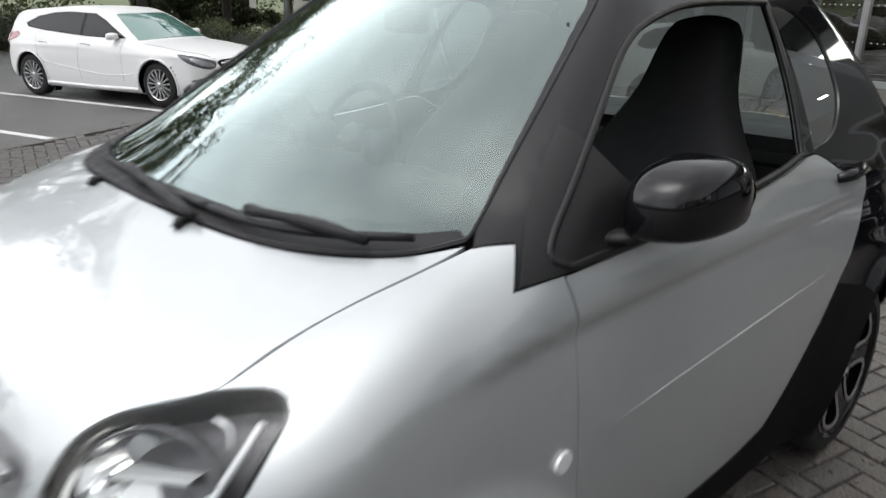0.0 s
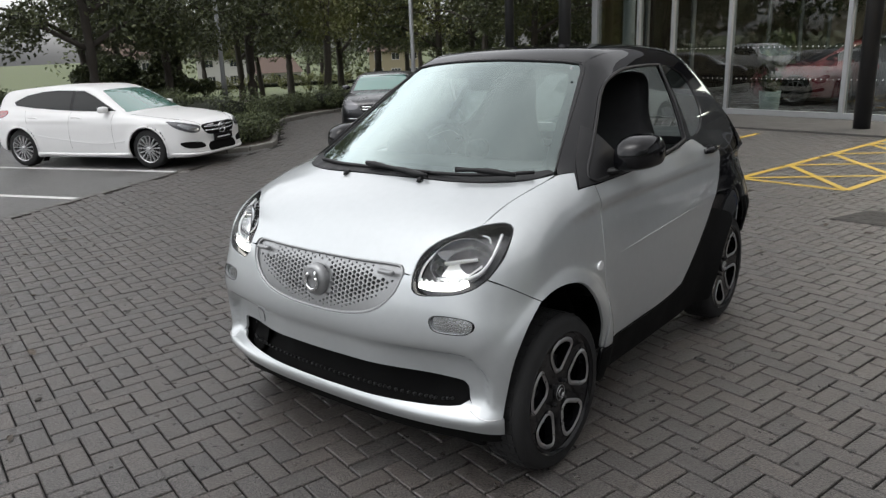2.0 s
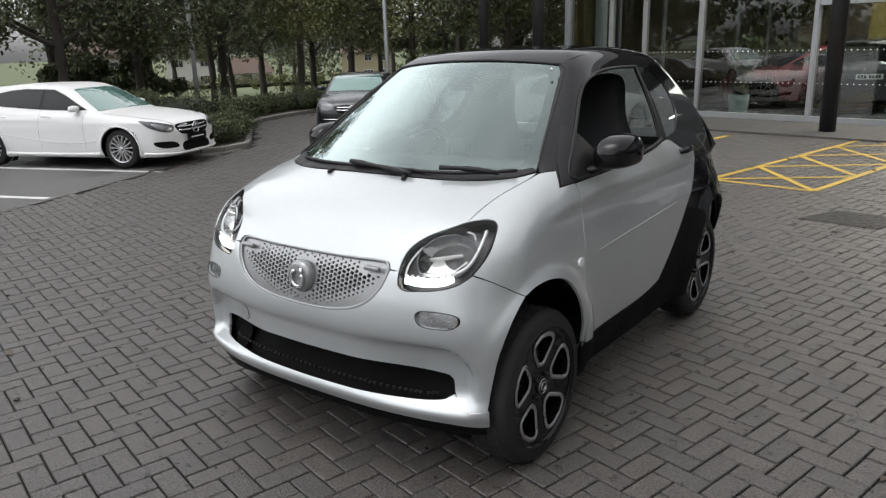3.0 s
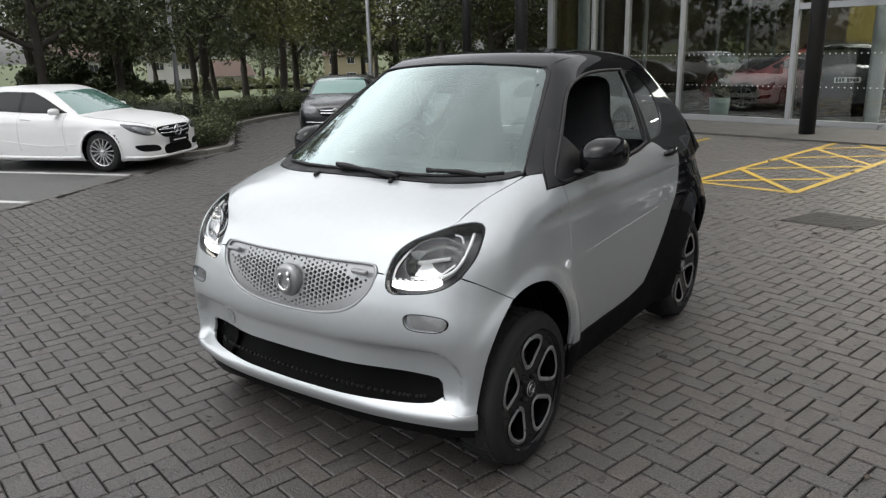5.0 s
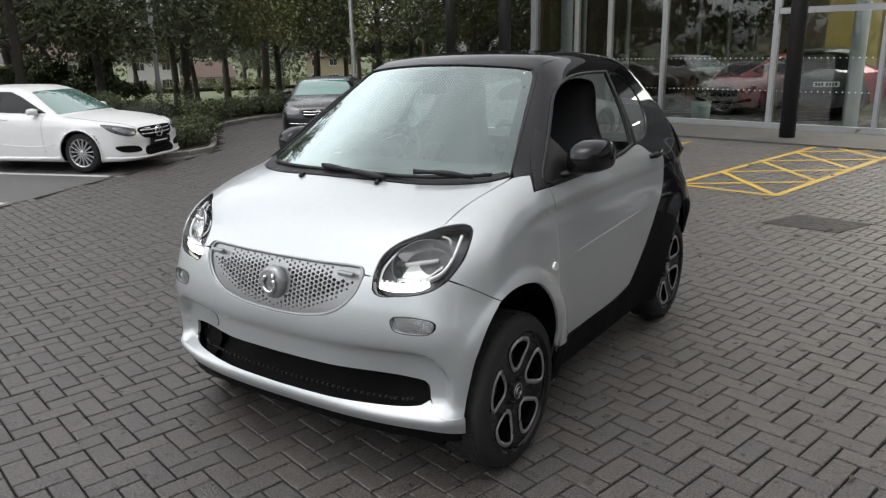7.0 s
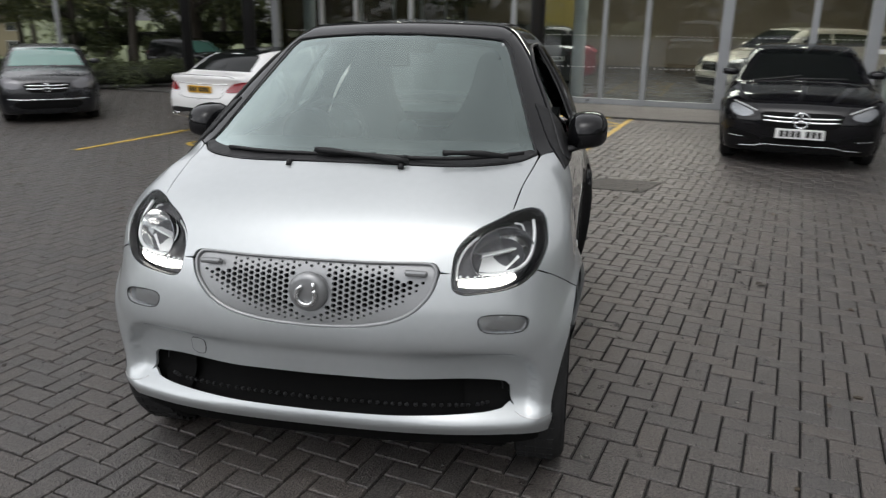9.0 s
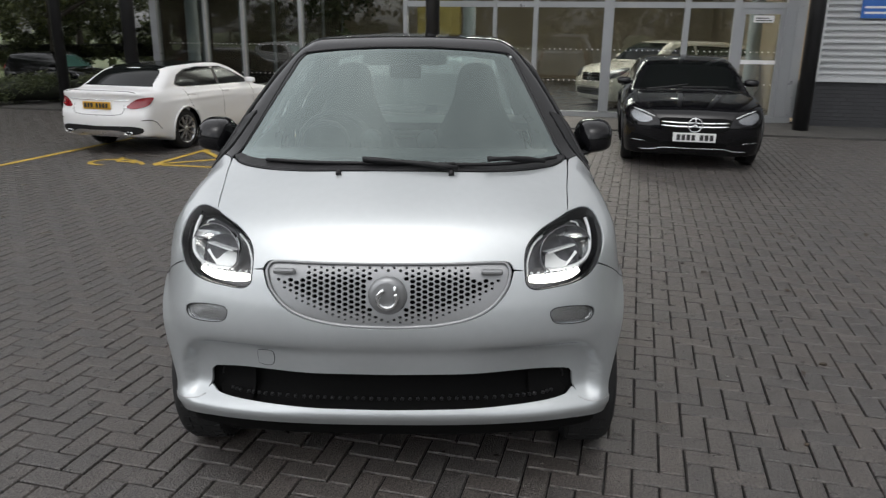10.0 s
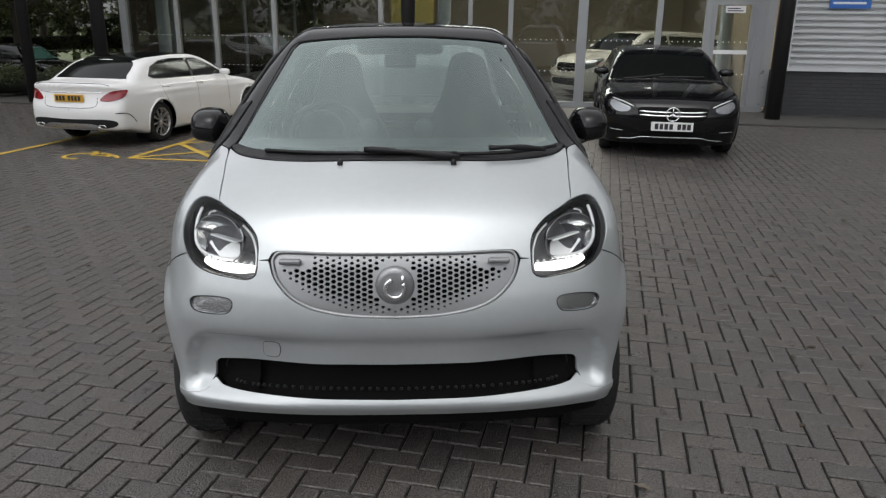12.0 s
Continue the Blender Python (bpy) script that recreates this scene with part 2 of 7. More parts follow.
SOIL = material("soil_and_leaf_litter", (0.05, 0.04, 0.03), 0.95, vary=0.4, scale=8, bump=0.8, bump_scale=60)
POLE_GREY = material("galvanised_steel", (0.33, 0.34, 0.35), 0.45, 0.6, vary=0.1, scale=8)
RENDER_CREAM = material("cream_render", (0.28, 0.24, 0.16), 0.85, vary=0.08, scale=1.5)
RENDER_WHITE = material("white_render", (0.45, 0.44, 0.42), 0.85, vary=0.06, scale=1.5)
ROOF_TILE = material("brown_roof_tile", (0.11, 0.075, 0.06), 0.8, vary=0.2, scale=4, bump=0.4, bump_scale=30)
CAR_GLASS = material("dark_car_glass", (0.005, 0.006, 0.006), 0.5, coat=0.6, spec=0.0)
CAR_GLASS_GREEN = material("greenish_car_glass", (0.08, 0.19, 0.165), 0.03, coat=1.0, spec=1.0)
# white mixed in so these panes glow like bright outdoors behind them
REAR_GLASS = glass_material("brightened_rear_glass", (0.74, 0.88, 0.85), 0.8, whiten=0.30)
LAMP_BRIGHT = material("dim_bright_reflector", (0.24, 0.25, 0.26), 0.25, 0.9)
PLINTH = material("grey_paving_slab", (0.052, 0.050, 0.047), 0.75, vary=0.15, scale=4, bump=0.3, bump_scale=90)
PANE_DARK = material("dark_window_pane", (0.03, 0.034, 0.038), 0.08)


# ---- building blocks ----
def mesh_object(name, verts, faces, mat, parent=None, label="", smooth=False):
    me = bpy.data.meshes.new(name)
    me.from_pydata([tuple(v) for v in verts], [], [tuple(int(i) for i in f) for f in faces])
    me.materials.append(mat)
    if smooth:
        me.shade_smooth()
    me.update()
    ob = new(name, me)
    if parent:
        ob.parent = parent
    if label:
        ob["label"] = label
    return ob


def part(name, bm, mat, parent=None, label="", smooth=False):
    me = bpy.data.meshes.new(name)
    bm.to_mesh(me)
    bm.free()
    me.materials.append(mat)
    if smooth:
        me.shade_smooth()
    ob = new(name, me)
    if parent:
        ob.parent = parent
    if label:
        ob["label"] = label
    return ob


def thing(name, label, category, group="", at=None):
    ob = tagged(new(name), label, category, group)
    ob.empty_display_size = 0.1
    if at is not None:
        ob.matrix_world = at
    return ob


def add_box(bm, x0, x1, y0, y1, z0, z1, m=None, bevel=0.0):
    size = ((x0 + x1) / 2, (y0 + y1) / 2, (z0 + z1) / 2)
    t = Matrix.Translation(size) @ Matrix.Diagonal((x1 - x0, y1 - y0, z1 - z0, 1))
    r = bmesh.ops.create_cube(bm, size=1, matrix=(m or Matrix()) @ t)
    if bevel:
        edges = {e for v in r["verts"] for e in v.link_edges}
        bmesh.ops.bevel(bm, geom=list(edges), offset=bevel, segments=2, affect="EDGES", profile=0.5)


def box(name, x0, x1, y0, y1, z0, z1, mat, parent=None, label="", m=None, bevel=0.0):
    bm = bmesh.new()
    add_box(bm, x0, x1, y0, y1, z0, z1, m, bevel)
    return part(name, bm, mat, parent, label)


def spline(pts, step):
    """Points at about step along a Catmull-Rom curve through pts (open)."""
    p = np.array(pts, float)
    if len(p) == 2:
        n = max(1, int(round(np.linalg.norm(p[1] - p[0]) / step)))
        return [p[0] + (p[1] - p[0]) * i / n for i in range(n + 1)]
    q = np.vstack([2 * p[0] - p[1], p, 2 * p[-1] - p[-2]])
    out = []
    for i in range(1, len(q) - 2):
        a, b, c, d = q[i - 1:i + 3]
        n = max(1, int(math.ceil(np.linalg.norm(c - b) / step)))
        for k in range(n):
            t = k / n
            out.append(0.5 * (2 * b + (c - a) * t + (2 * a - 5 * b + 4 * c - d) * t * t + (3 * b - a - 3 * c + d) * t ** 3))
    out.append(p[-1])
    return out


def closed_spline(pts, step):
    p = np.array(pts, float)
    n = len(p)
    out = []
    for i in range(n):
        a, b, c, d = p[i - 1], p[i], p[(i + 1) % n], p[(i + 2) % n]
        m = max(1, int(math.ceil(np.linalg.norm(c - b) / step)))
        for k in range(m):
            t = k / m
            out.append(0.5 * (2 * b + (c - a) * t + (2 * a - 5 * b + 4 * c - d) * t * t + (3 * b - a - 3 * c + d) * t ** 3))
    return out


def joined(step, *runs):
    """One closed outline out of several smooth runs that meet at corners."""
    out = []
    for run in runs:
        out += spline(run, step)[:-1]
    return out


def tube_data(path, radius, sides=8, closed=False, flat=1.0, up=(0, 0, 1)):
    p = [Vector(q) for q in path]
    n = len(p)
    verts, faces = [], []
    for i, q in enumerate(p):
        t = (p[(i + 1) % n] - p[i - 1]) if closed else (p[min(i + 1, n - 1)] - p[max(i - 1, 0)])
        t.normalize()
        u = Vector(up)
        a = t.cross(u)
        if a.length < 1e-4:
            a = t.cross(Vector((1, 0, 0)))
        a.normalize()
        b = a.cross(t)
        r = radius[i] if isinstance(radius, (list, tuple)) else radius
        for k in range(sides):
            w = 2 * math.pi * k / sides
            verts.append(q + a * math.cos(w) * r + b * math.sin(w) * r * flat)
    for i in range(n if closed else n - 1):
        j = (i + 1) % n
        for k in range(sides):
            l = (k + 1) % sides
            faces.append((i * sides + k, i * sides + l, j * sides + l, j * sides + k))
    if not closed:
        faces.append(tuple(range(sides))[::-1])
        faces.append(tuple((n - 1) * sides + k for k in range(sides)))
    return verts, faces


def tube(name, path, radius, mat, parent=None, label="", sides=8, closed=False, flat=1.0, up=(0, 0, 1)):
    v, f = tube_data(path, radius, sides, closed, flat, up)
    return mesh_object(name, v, f, mat, parent, label, smooth=True)


def lathe_data(profile, sides=32, axis="x"):
    """Turn (radius, along) pairs about an axis."""
    verts, faces = [], []
    for r, a in profile:
        for k in range(sides):
            w = 2 * math.pi * k / sides
            c, s = r * math.cos(w), r * math.sin(w)
            verts.append({"x": (a, c, s), "y": (c, a, s), "z": (c, s, a)}[axis])
    n = len(profile)
    for i in range(n - 1):
        for k in range(sides):
            l = (k + 1) % sides
            faces.append((i * sides + k, (i + 1) * sides + k, (i + 1) * sides + l, i * sides + l))
    return verts, faces


def lathe(name, profile, mat, parent=None, label="", sides=32, axis="x", at=(0, 0, 0), smooth=True):
    v, f = lathe_data(profile, sides, axis)
    v = [Vector(q) + Vector(at) for q in v]
    return mesh_object(name, v, f, mat, parent, label, smooth)


# ---- curved bodies: a surface given by a function, and panels laid on it ----
def smax(a, b, k):
    h = np.clip(0.5 + 0.5 * (a - b) / k, 0, 1)
    return b + (a - b) * h + k * h * (1 - h)


def curve(t, keys):
    ts, vs = np.array([k[0] for k in keys], float), np.array([k[1] for k in keys], float)
    t = np.clip(t, ts[0], ts[-1])
    i = np.clip(np.searchsorted(ts, t) - 1, 0, len(ts) - 2)
    m = np.gradient(vs, ts)
    h = ts[i + 1] - ts[i]
    s = (t - ts[i]) / h
    return (2 * s ** 3 - 3 * s ** 2 + 1) * vs[i] + (s ** 3 - 2 * s ** 2 + s) * h * m[i] + (3 * s ** 2 - 2 * s ** 3) * vs[i + 1] + (s ** 3 - s ** 2) * h * m[i + 1]


def cast(body, o, d, far, n=80):
    """Where rays from o along d first enter the body."""
    ts = np.linspace(0, far, n)
    lo = np.full(len(o), np.nan)
    hi = lo.copy()
    prev = body(o)
    for a, b in zip(ts[:-1], ts[1:]):
        v = body(o + d * b)
        hit = np.isnan(lo) & (prev > 0) & (v <= 0)
        lo, hi = np.where(hit, a, lo), np.where(hit, b, hi)
        prev = v
    for _ in range(24):
        mid = (lo + hi) / 2
        v = body(o + d * mid[:, None])
        lo, hi = np.where(v > 0, mid, lo), np.where(v > 0, hi, mid)
    return o + d * hi[:, None]


def gradient(body, p):
    e = 0.004
    g = np.stack([body(p + np.eye(3)[i] * e) - body(p - np.eye(3)[i] * e) for i in range(3)], axis=-1)
    return g / np.maximum(np.linalg.norm(g, axis=-1, keepdims=True), 1e-9)


def inside(poly, pts):
    x, y = pts[:, 0], pts[:, 1]
    res = np.zeros(len(pts), bool)
    j = len(poly) - 1
    for i in range(len(poly)):
        xi, yi, xj, yj = *poly[i], *poly[j]
        if yi != yj:
            res ^= ((yi > y) != (yj > y)) & (x < (xj - xi) * (y - yi) / (yj - yi) + xi)
        j = i
    return res


def panel_data(body, outline, direction, step=0.025, holes=(), offset=0.0, rim=0.012, reach=0.35, bowl=None):
    """Verts, faces and normals of a piece of the body's surface inside an outline (points near the surface), seen along direction."""
    from mathutils.geometry import delaunay_2d_cdt
    d = np.array(direction, float)
    d /= np.linalg.norm(d)
    u = np.cross(d, (0, 0, 1)) if abs(d[2]) < 0.95 else np.array((1.0, 0, 0))
    u = u - d * (u @ d)
    u /= np.linalg.norm(u)
    v = np.cross(u, d)
    flat = lambda pts: np.stack([np.array(pts) @ u, np.array(pts) @ v], axis=-1)
    loops = [flat(outline)] + [flat(h) for h in holes]
    deep = np.concatenate([np.array(outline) @ d])
    lo, hi = loops[0].min(0), loops[0].max(0)
    gx, gy = np.meshgrid(np.arange(lo[0], hi[0], step), np.arange(lo[1], hi[1], step * 0.87))
    gx = gx + (np.arange(gx.shape[0]) % 2)[:, None] * step / 2
    grid = np.stack([gx.ravel(), gy.ravel()], axis=-1)
    keep = inside(loops[0], grid)
    for h in loops[1:]:
        keep &= ~inside(h, grid)
    edge = np.concatenate(loops)
    grid = grid[keep]
    if len(grid):
        near = np.array([np.min(np.sum((edge - g) ** 2, axis=1)) for g in grid])
        grid = grid[near > (0.45 * step) ** 2]
    pts = np.concatenate([edge, grid]) if len(grid) else edge
    cons, k = [], 0
    for lp in loops:
        n = len(lp)
        cons += [(k + i, k + (i + 1) % n) for i in range(n)]
        k += n
    vv, _, ff, *_ = delaunay_2d_cdt([Vector(q) for q in pts], cons, [], 0, 1e-6)
    vv = np.array([tuple(q) for q in vv])
    ff = np.array([tuple(f) for f in ff if len(f) == 3])
    mid = vv[ff].mean(1)
    keep = inside(loops[0], mid)
    for h in loops[1:]:
        keep &= ~inside(h, mid)
    ff = ff[keep]
    start = deep.min() - reach
    o = vv[:, :1] * u + vv[:, 1:] * v + start * d
    p = cast(body, o, d, deep.max() - deep.min() + 2 * reach)
    ok = ~np.isnan(p).any(1)
    ff = ff[ok[ff].all(1)]
    p = np.where(ok[:, None], p, 0)
    nrm = gradient(body, p)
    p = p + nrm * offset
    if bowl:
        p = p + d * bowl
    a, b, c = p[ff[:, 0]], p[ff[:, 1]], p[ff[:, 2]]
    turn = np.sum(np.cross(b - a, c - a) * nrm[ff[:, 0]], axis=1) < 0
    ff[turn] = ff[turn][:, ::-1]
    used = np.unique(ff)
    remap = -np.ones(len(p), int)
    remap[used] = np.arange(len(used))
    p, nrm, ff = p[used], nrm[used], remap[ff]
    verts, norms, faces = [tuple(q) for q in p], [tuple(q) for q in nrm], [tuple(f) for f in ff]
    if rim:
        count = {}
        for f in faces:
            for i in range(3):
                e = (f[i], f[(i + 1) % 3])
                count[e] = count.get(e, 0) + 1
        border = [e for e in count if (e[1], e[0]) not in count]
        side = {}
        for a_, b_ in border:
            out = np.cross(p[b_] - p[a_], nrm[a_])
            for q in (a_, b_):
                side[q] = side.get(q, 0) + out / max(np.linalg.norm(out), 1e-9)
        top, low = {}, {}
        for q, out in side.items():
            out = out / max(np.linalg.norm(out), 1e-9)
            top[q] = len(verts)
            verts.append(tuple(p[q]))
            w = out + nrm[q] * 0.5
            norms.append(tuple(w / np.linalg.norm(w)))
            low[q] = len(verts)
            verts.append(tuple(p[q] - nrm[q] * rim))
            norms.append(tuple(out))
        for a_, b_ in border:
            if abs(p[a_][0]) < 0.002 and abs(p[b_][0]) < 0.002:
                continue
            faces.append((top[b_], top[a_], low[a_], low[b_]))
    return verts, faces, norms


def panel_object(name, data, mat, parent=None, label="", mirror=False):
    verts, faces, norms = data
    if mirror:
        verts = [(-x, y, z) for x, y, z in verts]
        norms = [(-x, y, z) for x, y, z in norms]
        faces = [f[::-1] for f in faces]
    ob = mesh_object(name, verts, faces, mat, parent, label, smooth=True)
    ob.data.normals_split_custom_set_from_vertices(norms)
    return ob


def both(half):
    """A symmetric outline out of its x >= 0 half, given from the middle to the middle."""
    return list(half) + [(-q[0], q[1], q[2]) for q in list(half)[::-1] if abs(q[0]) > 1e-6]


# ---- ground ----
def sheet(name, pts, z, mat, parent=None, label="", kind="structure"):
    ob = mesh_object(name, [(x, y, z) for x, y in pts], [tuple(range(len(pts)))], mat, parent, label)
    return tagged(ob, label, "", "", kind)


def strip(name, pts, width, z, mat, parent=None):
    """A painted line along pts, as thin raised paint."""
    verts, faces = [], []
    p = [Vector((*q, 0)) for q in pts]
    for i, q in enumerate(p):
        t = (p[min(i + 1, len(p) - 1)] - p[max(i - 1, 0)]).normalized()
        n = Vector((-t.y, t.x, 0)) * width / 2
        verts += [q + n + Vector((0, 0, z)), q - n + Vector((0, 0, z))]
    for i in range(len(p) - 1):
        faces.append((2 * i, 2 * i + 1, 2 * i + 3, 2 * i + 2))
    return mesh_object(name, verts, faces, mat, parent)


def fall(x, y):
    """How far the land beyond the drive lies below the forecourt."""
    return -min(6.0, 0.042 * max(0.0, -0.78 * x + 0.62 * y - 20.0))


LINES = (-900, -300, -200, -150, -120, -100, -80, -60, -45, -35, -28, -22, -16, -10, 0, 12, 24, 36, 50, 65, 80, 100, 130, 200, 900)
near_z = [(x, y, fall(x, y) - 0.06) for y in LINES for x in LINES]
n_l = len(LINES)
ground = mesh_object("ground", near_z, [(j * n_l + i, j * n_l + i + 1, (j + 1) * n_l + i + 1, (j + 1) * n_l + i) for j in range(n_l - 1) for i in range(n_l - 1)], GRASS)
tagged(ground, "grass and earth falling away and reaching to the horizon", "", "", "structure")
# edge of the block paving against the asphalt bays
EDGE = [(-4.6, -12.0), (-5.3, -5.0), (-6.0, 0.5), (-6.35, 1.8), (-6.85, 3.1), (-7.4, 4.5), (-7.85, 5.9)]
asphalt = sheet("road", EDGE + [(-8.1, 5.7), (-9.4, 5.55), (-30.0, 3.0), (-30.0, -12.0)], -0.006, ASPHALT, label="worn grey asphalt of the parking bays")
sheet("pavement", [(-30, -40), (60, -40), (60, -3.4), (-4.95, -9.0), (-30, -12)], -0.008, ASPHALT, label="grey yard surface")
PAVE = [(-5.0, -9.0), (16, -9.0), (16, 8.9), (-4.4, 12.9), (-8.0, 15.5), (-12.3, 14.0), (-11.85, 11.6), (-11.6, 10.2), (-11.05, 8.85), (-9.85, 7.75), (-8.65, 6.75), (-8.0, 6.15)] + EDGE[::-1][:-1]
paving = sheet("paving_bed", PAVE, -0.014, JOINT, label="dark jointing sand between paving blocks")

# ---- showroom ----
P0, FD = Vector((-2.85, 13.19, 0)), Vector((0.98163, -0.19082, 0))
FN = Vector((-0.19082, -0.98163, 0))
FACADE = Matrix(((FD.x, -FN.x, 0, P0.x), (FD.y, -FN.y, 0, P0.y), (0, 0, 1, 0), (0, 0, 0, 1)))  # s along, depth inwards, height


def fbox(name, s0, s1, d0, d1, z0, z1, mat, parent=None, label="", bevel=0.0):
    return box(name, s0, s1, d0, d1, z0, z1, mat, parent, label, FACADE, bevel)


tagged(fbox("showroom_floor", -3.3, 9.5, -0.02, 12, -0.05, 0.05, INNER_FLOOR), "dark polished showroom floor", "", "", "structure")
tagged(fbox("apron", -6.0, 16, -1.9, -0.06, -0.05, 0.03, PLINTH), "grey slab apron along the glass front", "", "", "structure")
for n, (s0, s1, d0, d1) in enumerate(((-3.3, 20, 12.0, 12.3), (9.5, 9.75, 0.0, 12.0)), 1):
    tagged(fbox(f"wall_{n}", s0, s1, d0, d1, 0, 5.2, INNER_WALL), "pale inner wall of the showroom", "", "", "structure")
tagged(fbox("ceiling", -3.3, 20, 0.1, 12, 4.6, 4.8, CEILING), "pale showroom ceiling", "", "", "structure")
tagged(fbox("canopy_roof", -9.0, 20, -2.2, 13, 5.2, 5.6, SOFFIT), "flat grey roof and canopy", "", "", "structure")
glazing = tagged(fbox("window_1", -3.2, 9.4, -0.05, 0.08, 0.03, 0.13, FRAME_GREY), "tall glass showroom front with grey frames", "", "", "structure")
MULLIONS = [(-3.2, 0.075), (-2.05, 0.03), (-1.22, 0.03), (0.03, 0.035), (2.2, 0.04), (3.95, 0.035), (4.72, 0.045), (6.06, 0.09), (7.44, 0.05), (8.30, 0.06), (9.2, 0.09)]
for s, w in MULLIONS:
    fbox("window_frame", s - w, s + w, -0.06, 0.10, 0.13, 5.2, FRAME_GREY, glazing, bevel=0.006)
for s0, s1 in zip(MULLIONS[:-1], MULLIONS[1:]):
    fbox("pane", s0[0] + s0[1], s1[0] - s1[1], 0.012, 0.022, 0.13, 5.2, SHOP_GLASS, glazing).visible_shadow = False
    if s0[0] > 2:
        fbox("transom", s0[0] + s0[1], s1[0] - s1[1], -0.045, 0.07, 2.02, 2.12, FRAME_GREY, glazing)
fbox("window_frame", 9.29, 9.45, -0.055, 0.10, 0.13, 5.2, FRAME_GREY, glazing, bevel=0.006)
# rows of small white dots on the glass
bm = bmesh.new()
for z in (0.70, 1.27):
    s = -2.9
    while s < 9.0:
        if not any(abs(s - m[0]) < m[1] + 0.04 for m in MULLIONS):
            r = 0.011
            bm.faces.new([bm.verts.new(FACADE @ Vector((s + r * math.cos(a), 0.008, z + r * math.sin(a)))) for a in np.linspace(0, 2 * math.pi, 8, endpoint=False)])
        s += 0.10
dots = part("safety_dots", bm, SIGN_WHITE, glazing, "rows of small white dots on the glass")
# side glazing at the corner
side_glass = tagged(fbox("window_2", -3.26, -3.16, 0.1, 12.0, 0.03, 0.13, FRAME_GREY), "glass side of the showroom", "", "", "structure")
for k in range(6):
    fbox("window_frame", -3.26, -3.16, 1.9 + 2 * k, 1.98 + 2 * k, 0.13, 5.2, FRAME_GREY, side_glass)
    fbox("pane", -3.215, -3.205, 0.1 + 2 * k - 0.12 * (k > 0), 1.9 + 2 * k, 0.13, 5.2, SHOP_GLASS, side_glass).visible_shadow = False
# entrance door leaf
door = tagged(fbox("door_1", 8.36, 8.44, -0.02, 0.06, 0.06, 2.02, FRAME_GREY), "grey framed glass entrance door", "", "", "structure")
for s0, s1, z0, z1 in ((9.03, 9.11, 0.06, 2.02), (8.44, 9.03, 0.06, 0.16), (8.44, 9.03, 1.92, 2.02), (8.44, 9.03, 1.06, 1.13)):
    fbox("door_rail", s0, s1, -0.02, 0.06, z0, z1, SIGN_WHITE if z0 == 1.06 else FRAME_GREY, door)
fbox("notice", 8.58, 8.92, -0.035, -0.025, 1.78, 1.90, SIGN_WHITE, door, "small white notice")
for i in range(2):
    fbox("notice_line", 8.61, 8.88 - 0.05 * i, -0.038, -0.036, 1.805 + 0.04 * i, 1.822 + 0.04 * i, SATIN_BLACK, door)
# black canopy columns
for n, (x, y, r) in enumerate(((-0.14, 11.48, 0.125), (6.12, 10.36, 0.125), (-5.93, 12.3, 0.125), (-7.3, 12.3, 0.10), (12.4, 9.15, 0.125))):
    col = tagged(lathe("canopy_column", [(0.0, 0.0), (r, 0.0), (r, 5.2), (0, 5.2)], COLUMN_BLACK, axis="z", at=(x, y, 0), sides=24), "black painted steel canopy column", "column", "columns under the canopy")
# pale round columns behind the glass
for s, d in ((-2.5, 0.25), (3.3, 0.9), (9.0, 2.0)):
    q = FACADE @ Vector((s, d, 0.05))
    tagged(lathe("round_column", [(0.13, 0.0), (0.13, 4.6)], COLUMN_GREY, axis="z", at=q, sides=24), "pale grey round column inside the glass", "column", "columns inside the showroom")
# plant-room wall beside the entrance: dark blocks below, white ribs above
side_wall = tagged(fbox("wall_3", 9.45, 20, -0.3, 0.0, 0.0, 0.80, CLAD_GREY), "dark grey block base wall", "", "", "structure")
upper = tagged(fbox("wall_4", 9.62, 20, -0.25, 0.0, 0.80, 5.2, CLAD_WHITE), "white ribbed metal cladding above the block base", "", "", "structure")
fbox("trim", 9.58, 9.70, -0.34, -0.25, 0.80, 5.2, CLAD_WHITE, upper)
fbox("trim", 9.58, 20, -0.36, -0.25, 0.80, 0.87, CLAD_WHITE, upper)
for k in range(30):
    z = 0.92 + 0.105 * k
    v = [FACADE @ Vector(q) for q in ((9.70, -0.252, z), (20, -0.252, z), (20, -0.315, z + 0.012), (9.70, -0.315, z + 0.012), (9.70, -0.315, z + 0.05), (20, -0.315, z + 0.05), (20, -0.252, z + 0.085), (9.70, -0.252, z + 0.085))]
    mesh_object("cladding_rib", v, [(3, 2, 1, 0), (4, 5, 2, 3), (7, 6, 5, 4)], CLAD_WHITE, upper)
sign = tagged(fbox("wall_sign", 10.22, 10.88, -0.345, -0.325, 1.86, 2.16, SIGN_BLUE), "blue rectangular sign fixed to the ribbed wall", "sign")
for i in range(2):
    fbox("sign_line", 10.27, 10.80 - 0.1 * i, -0.350, -0.347, 1.93 + 0.09 * i, 1.965 + 0.09 * i, SIGN_WHITE, sign)


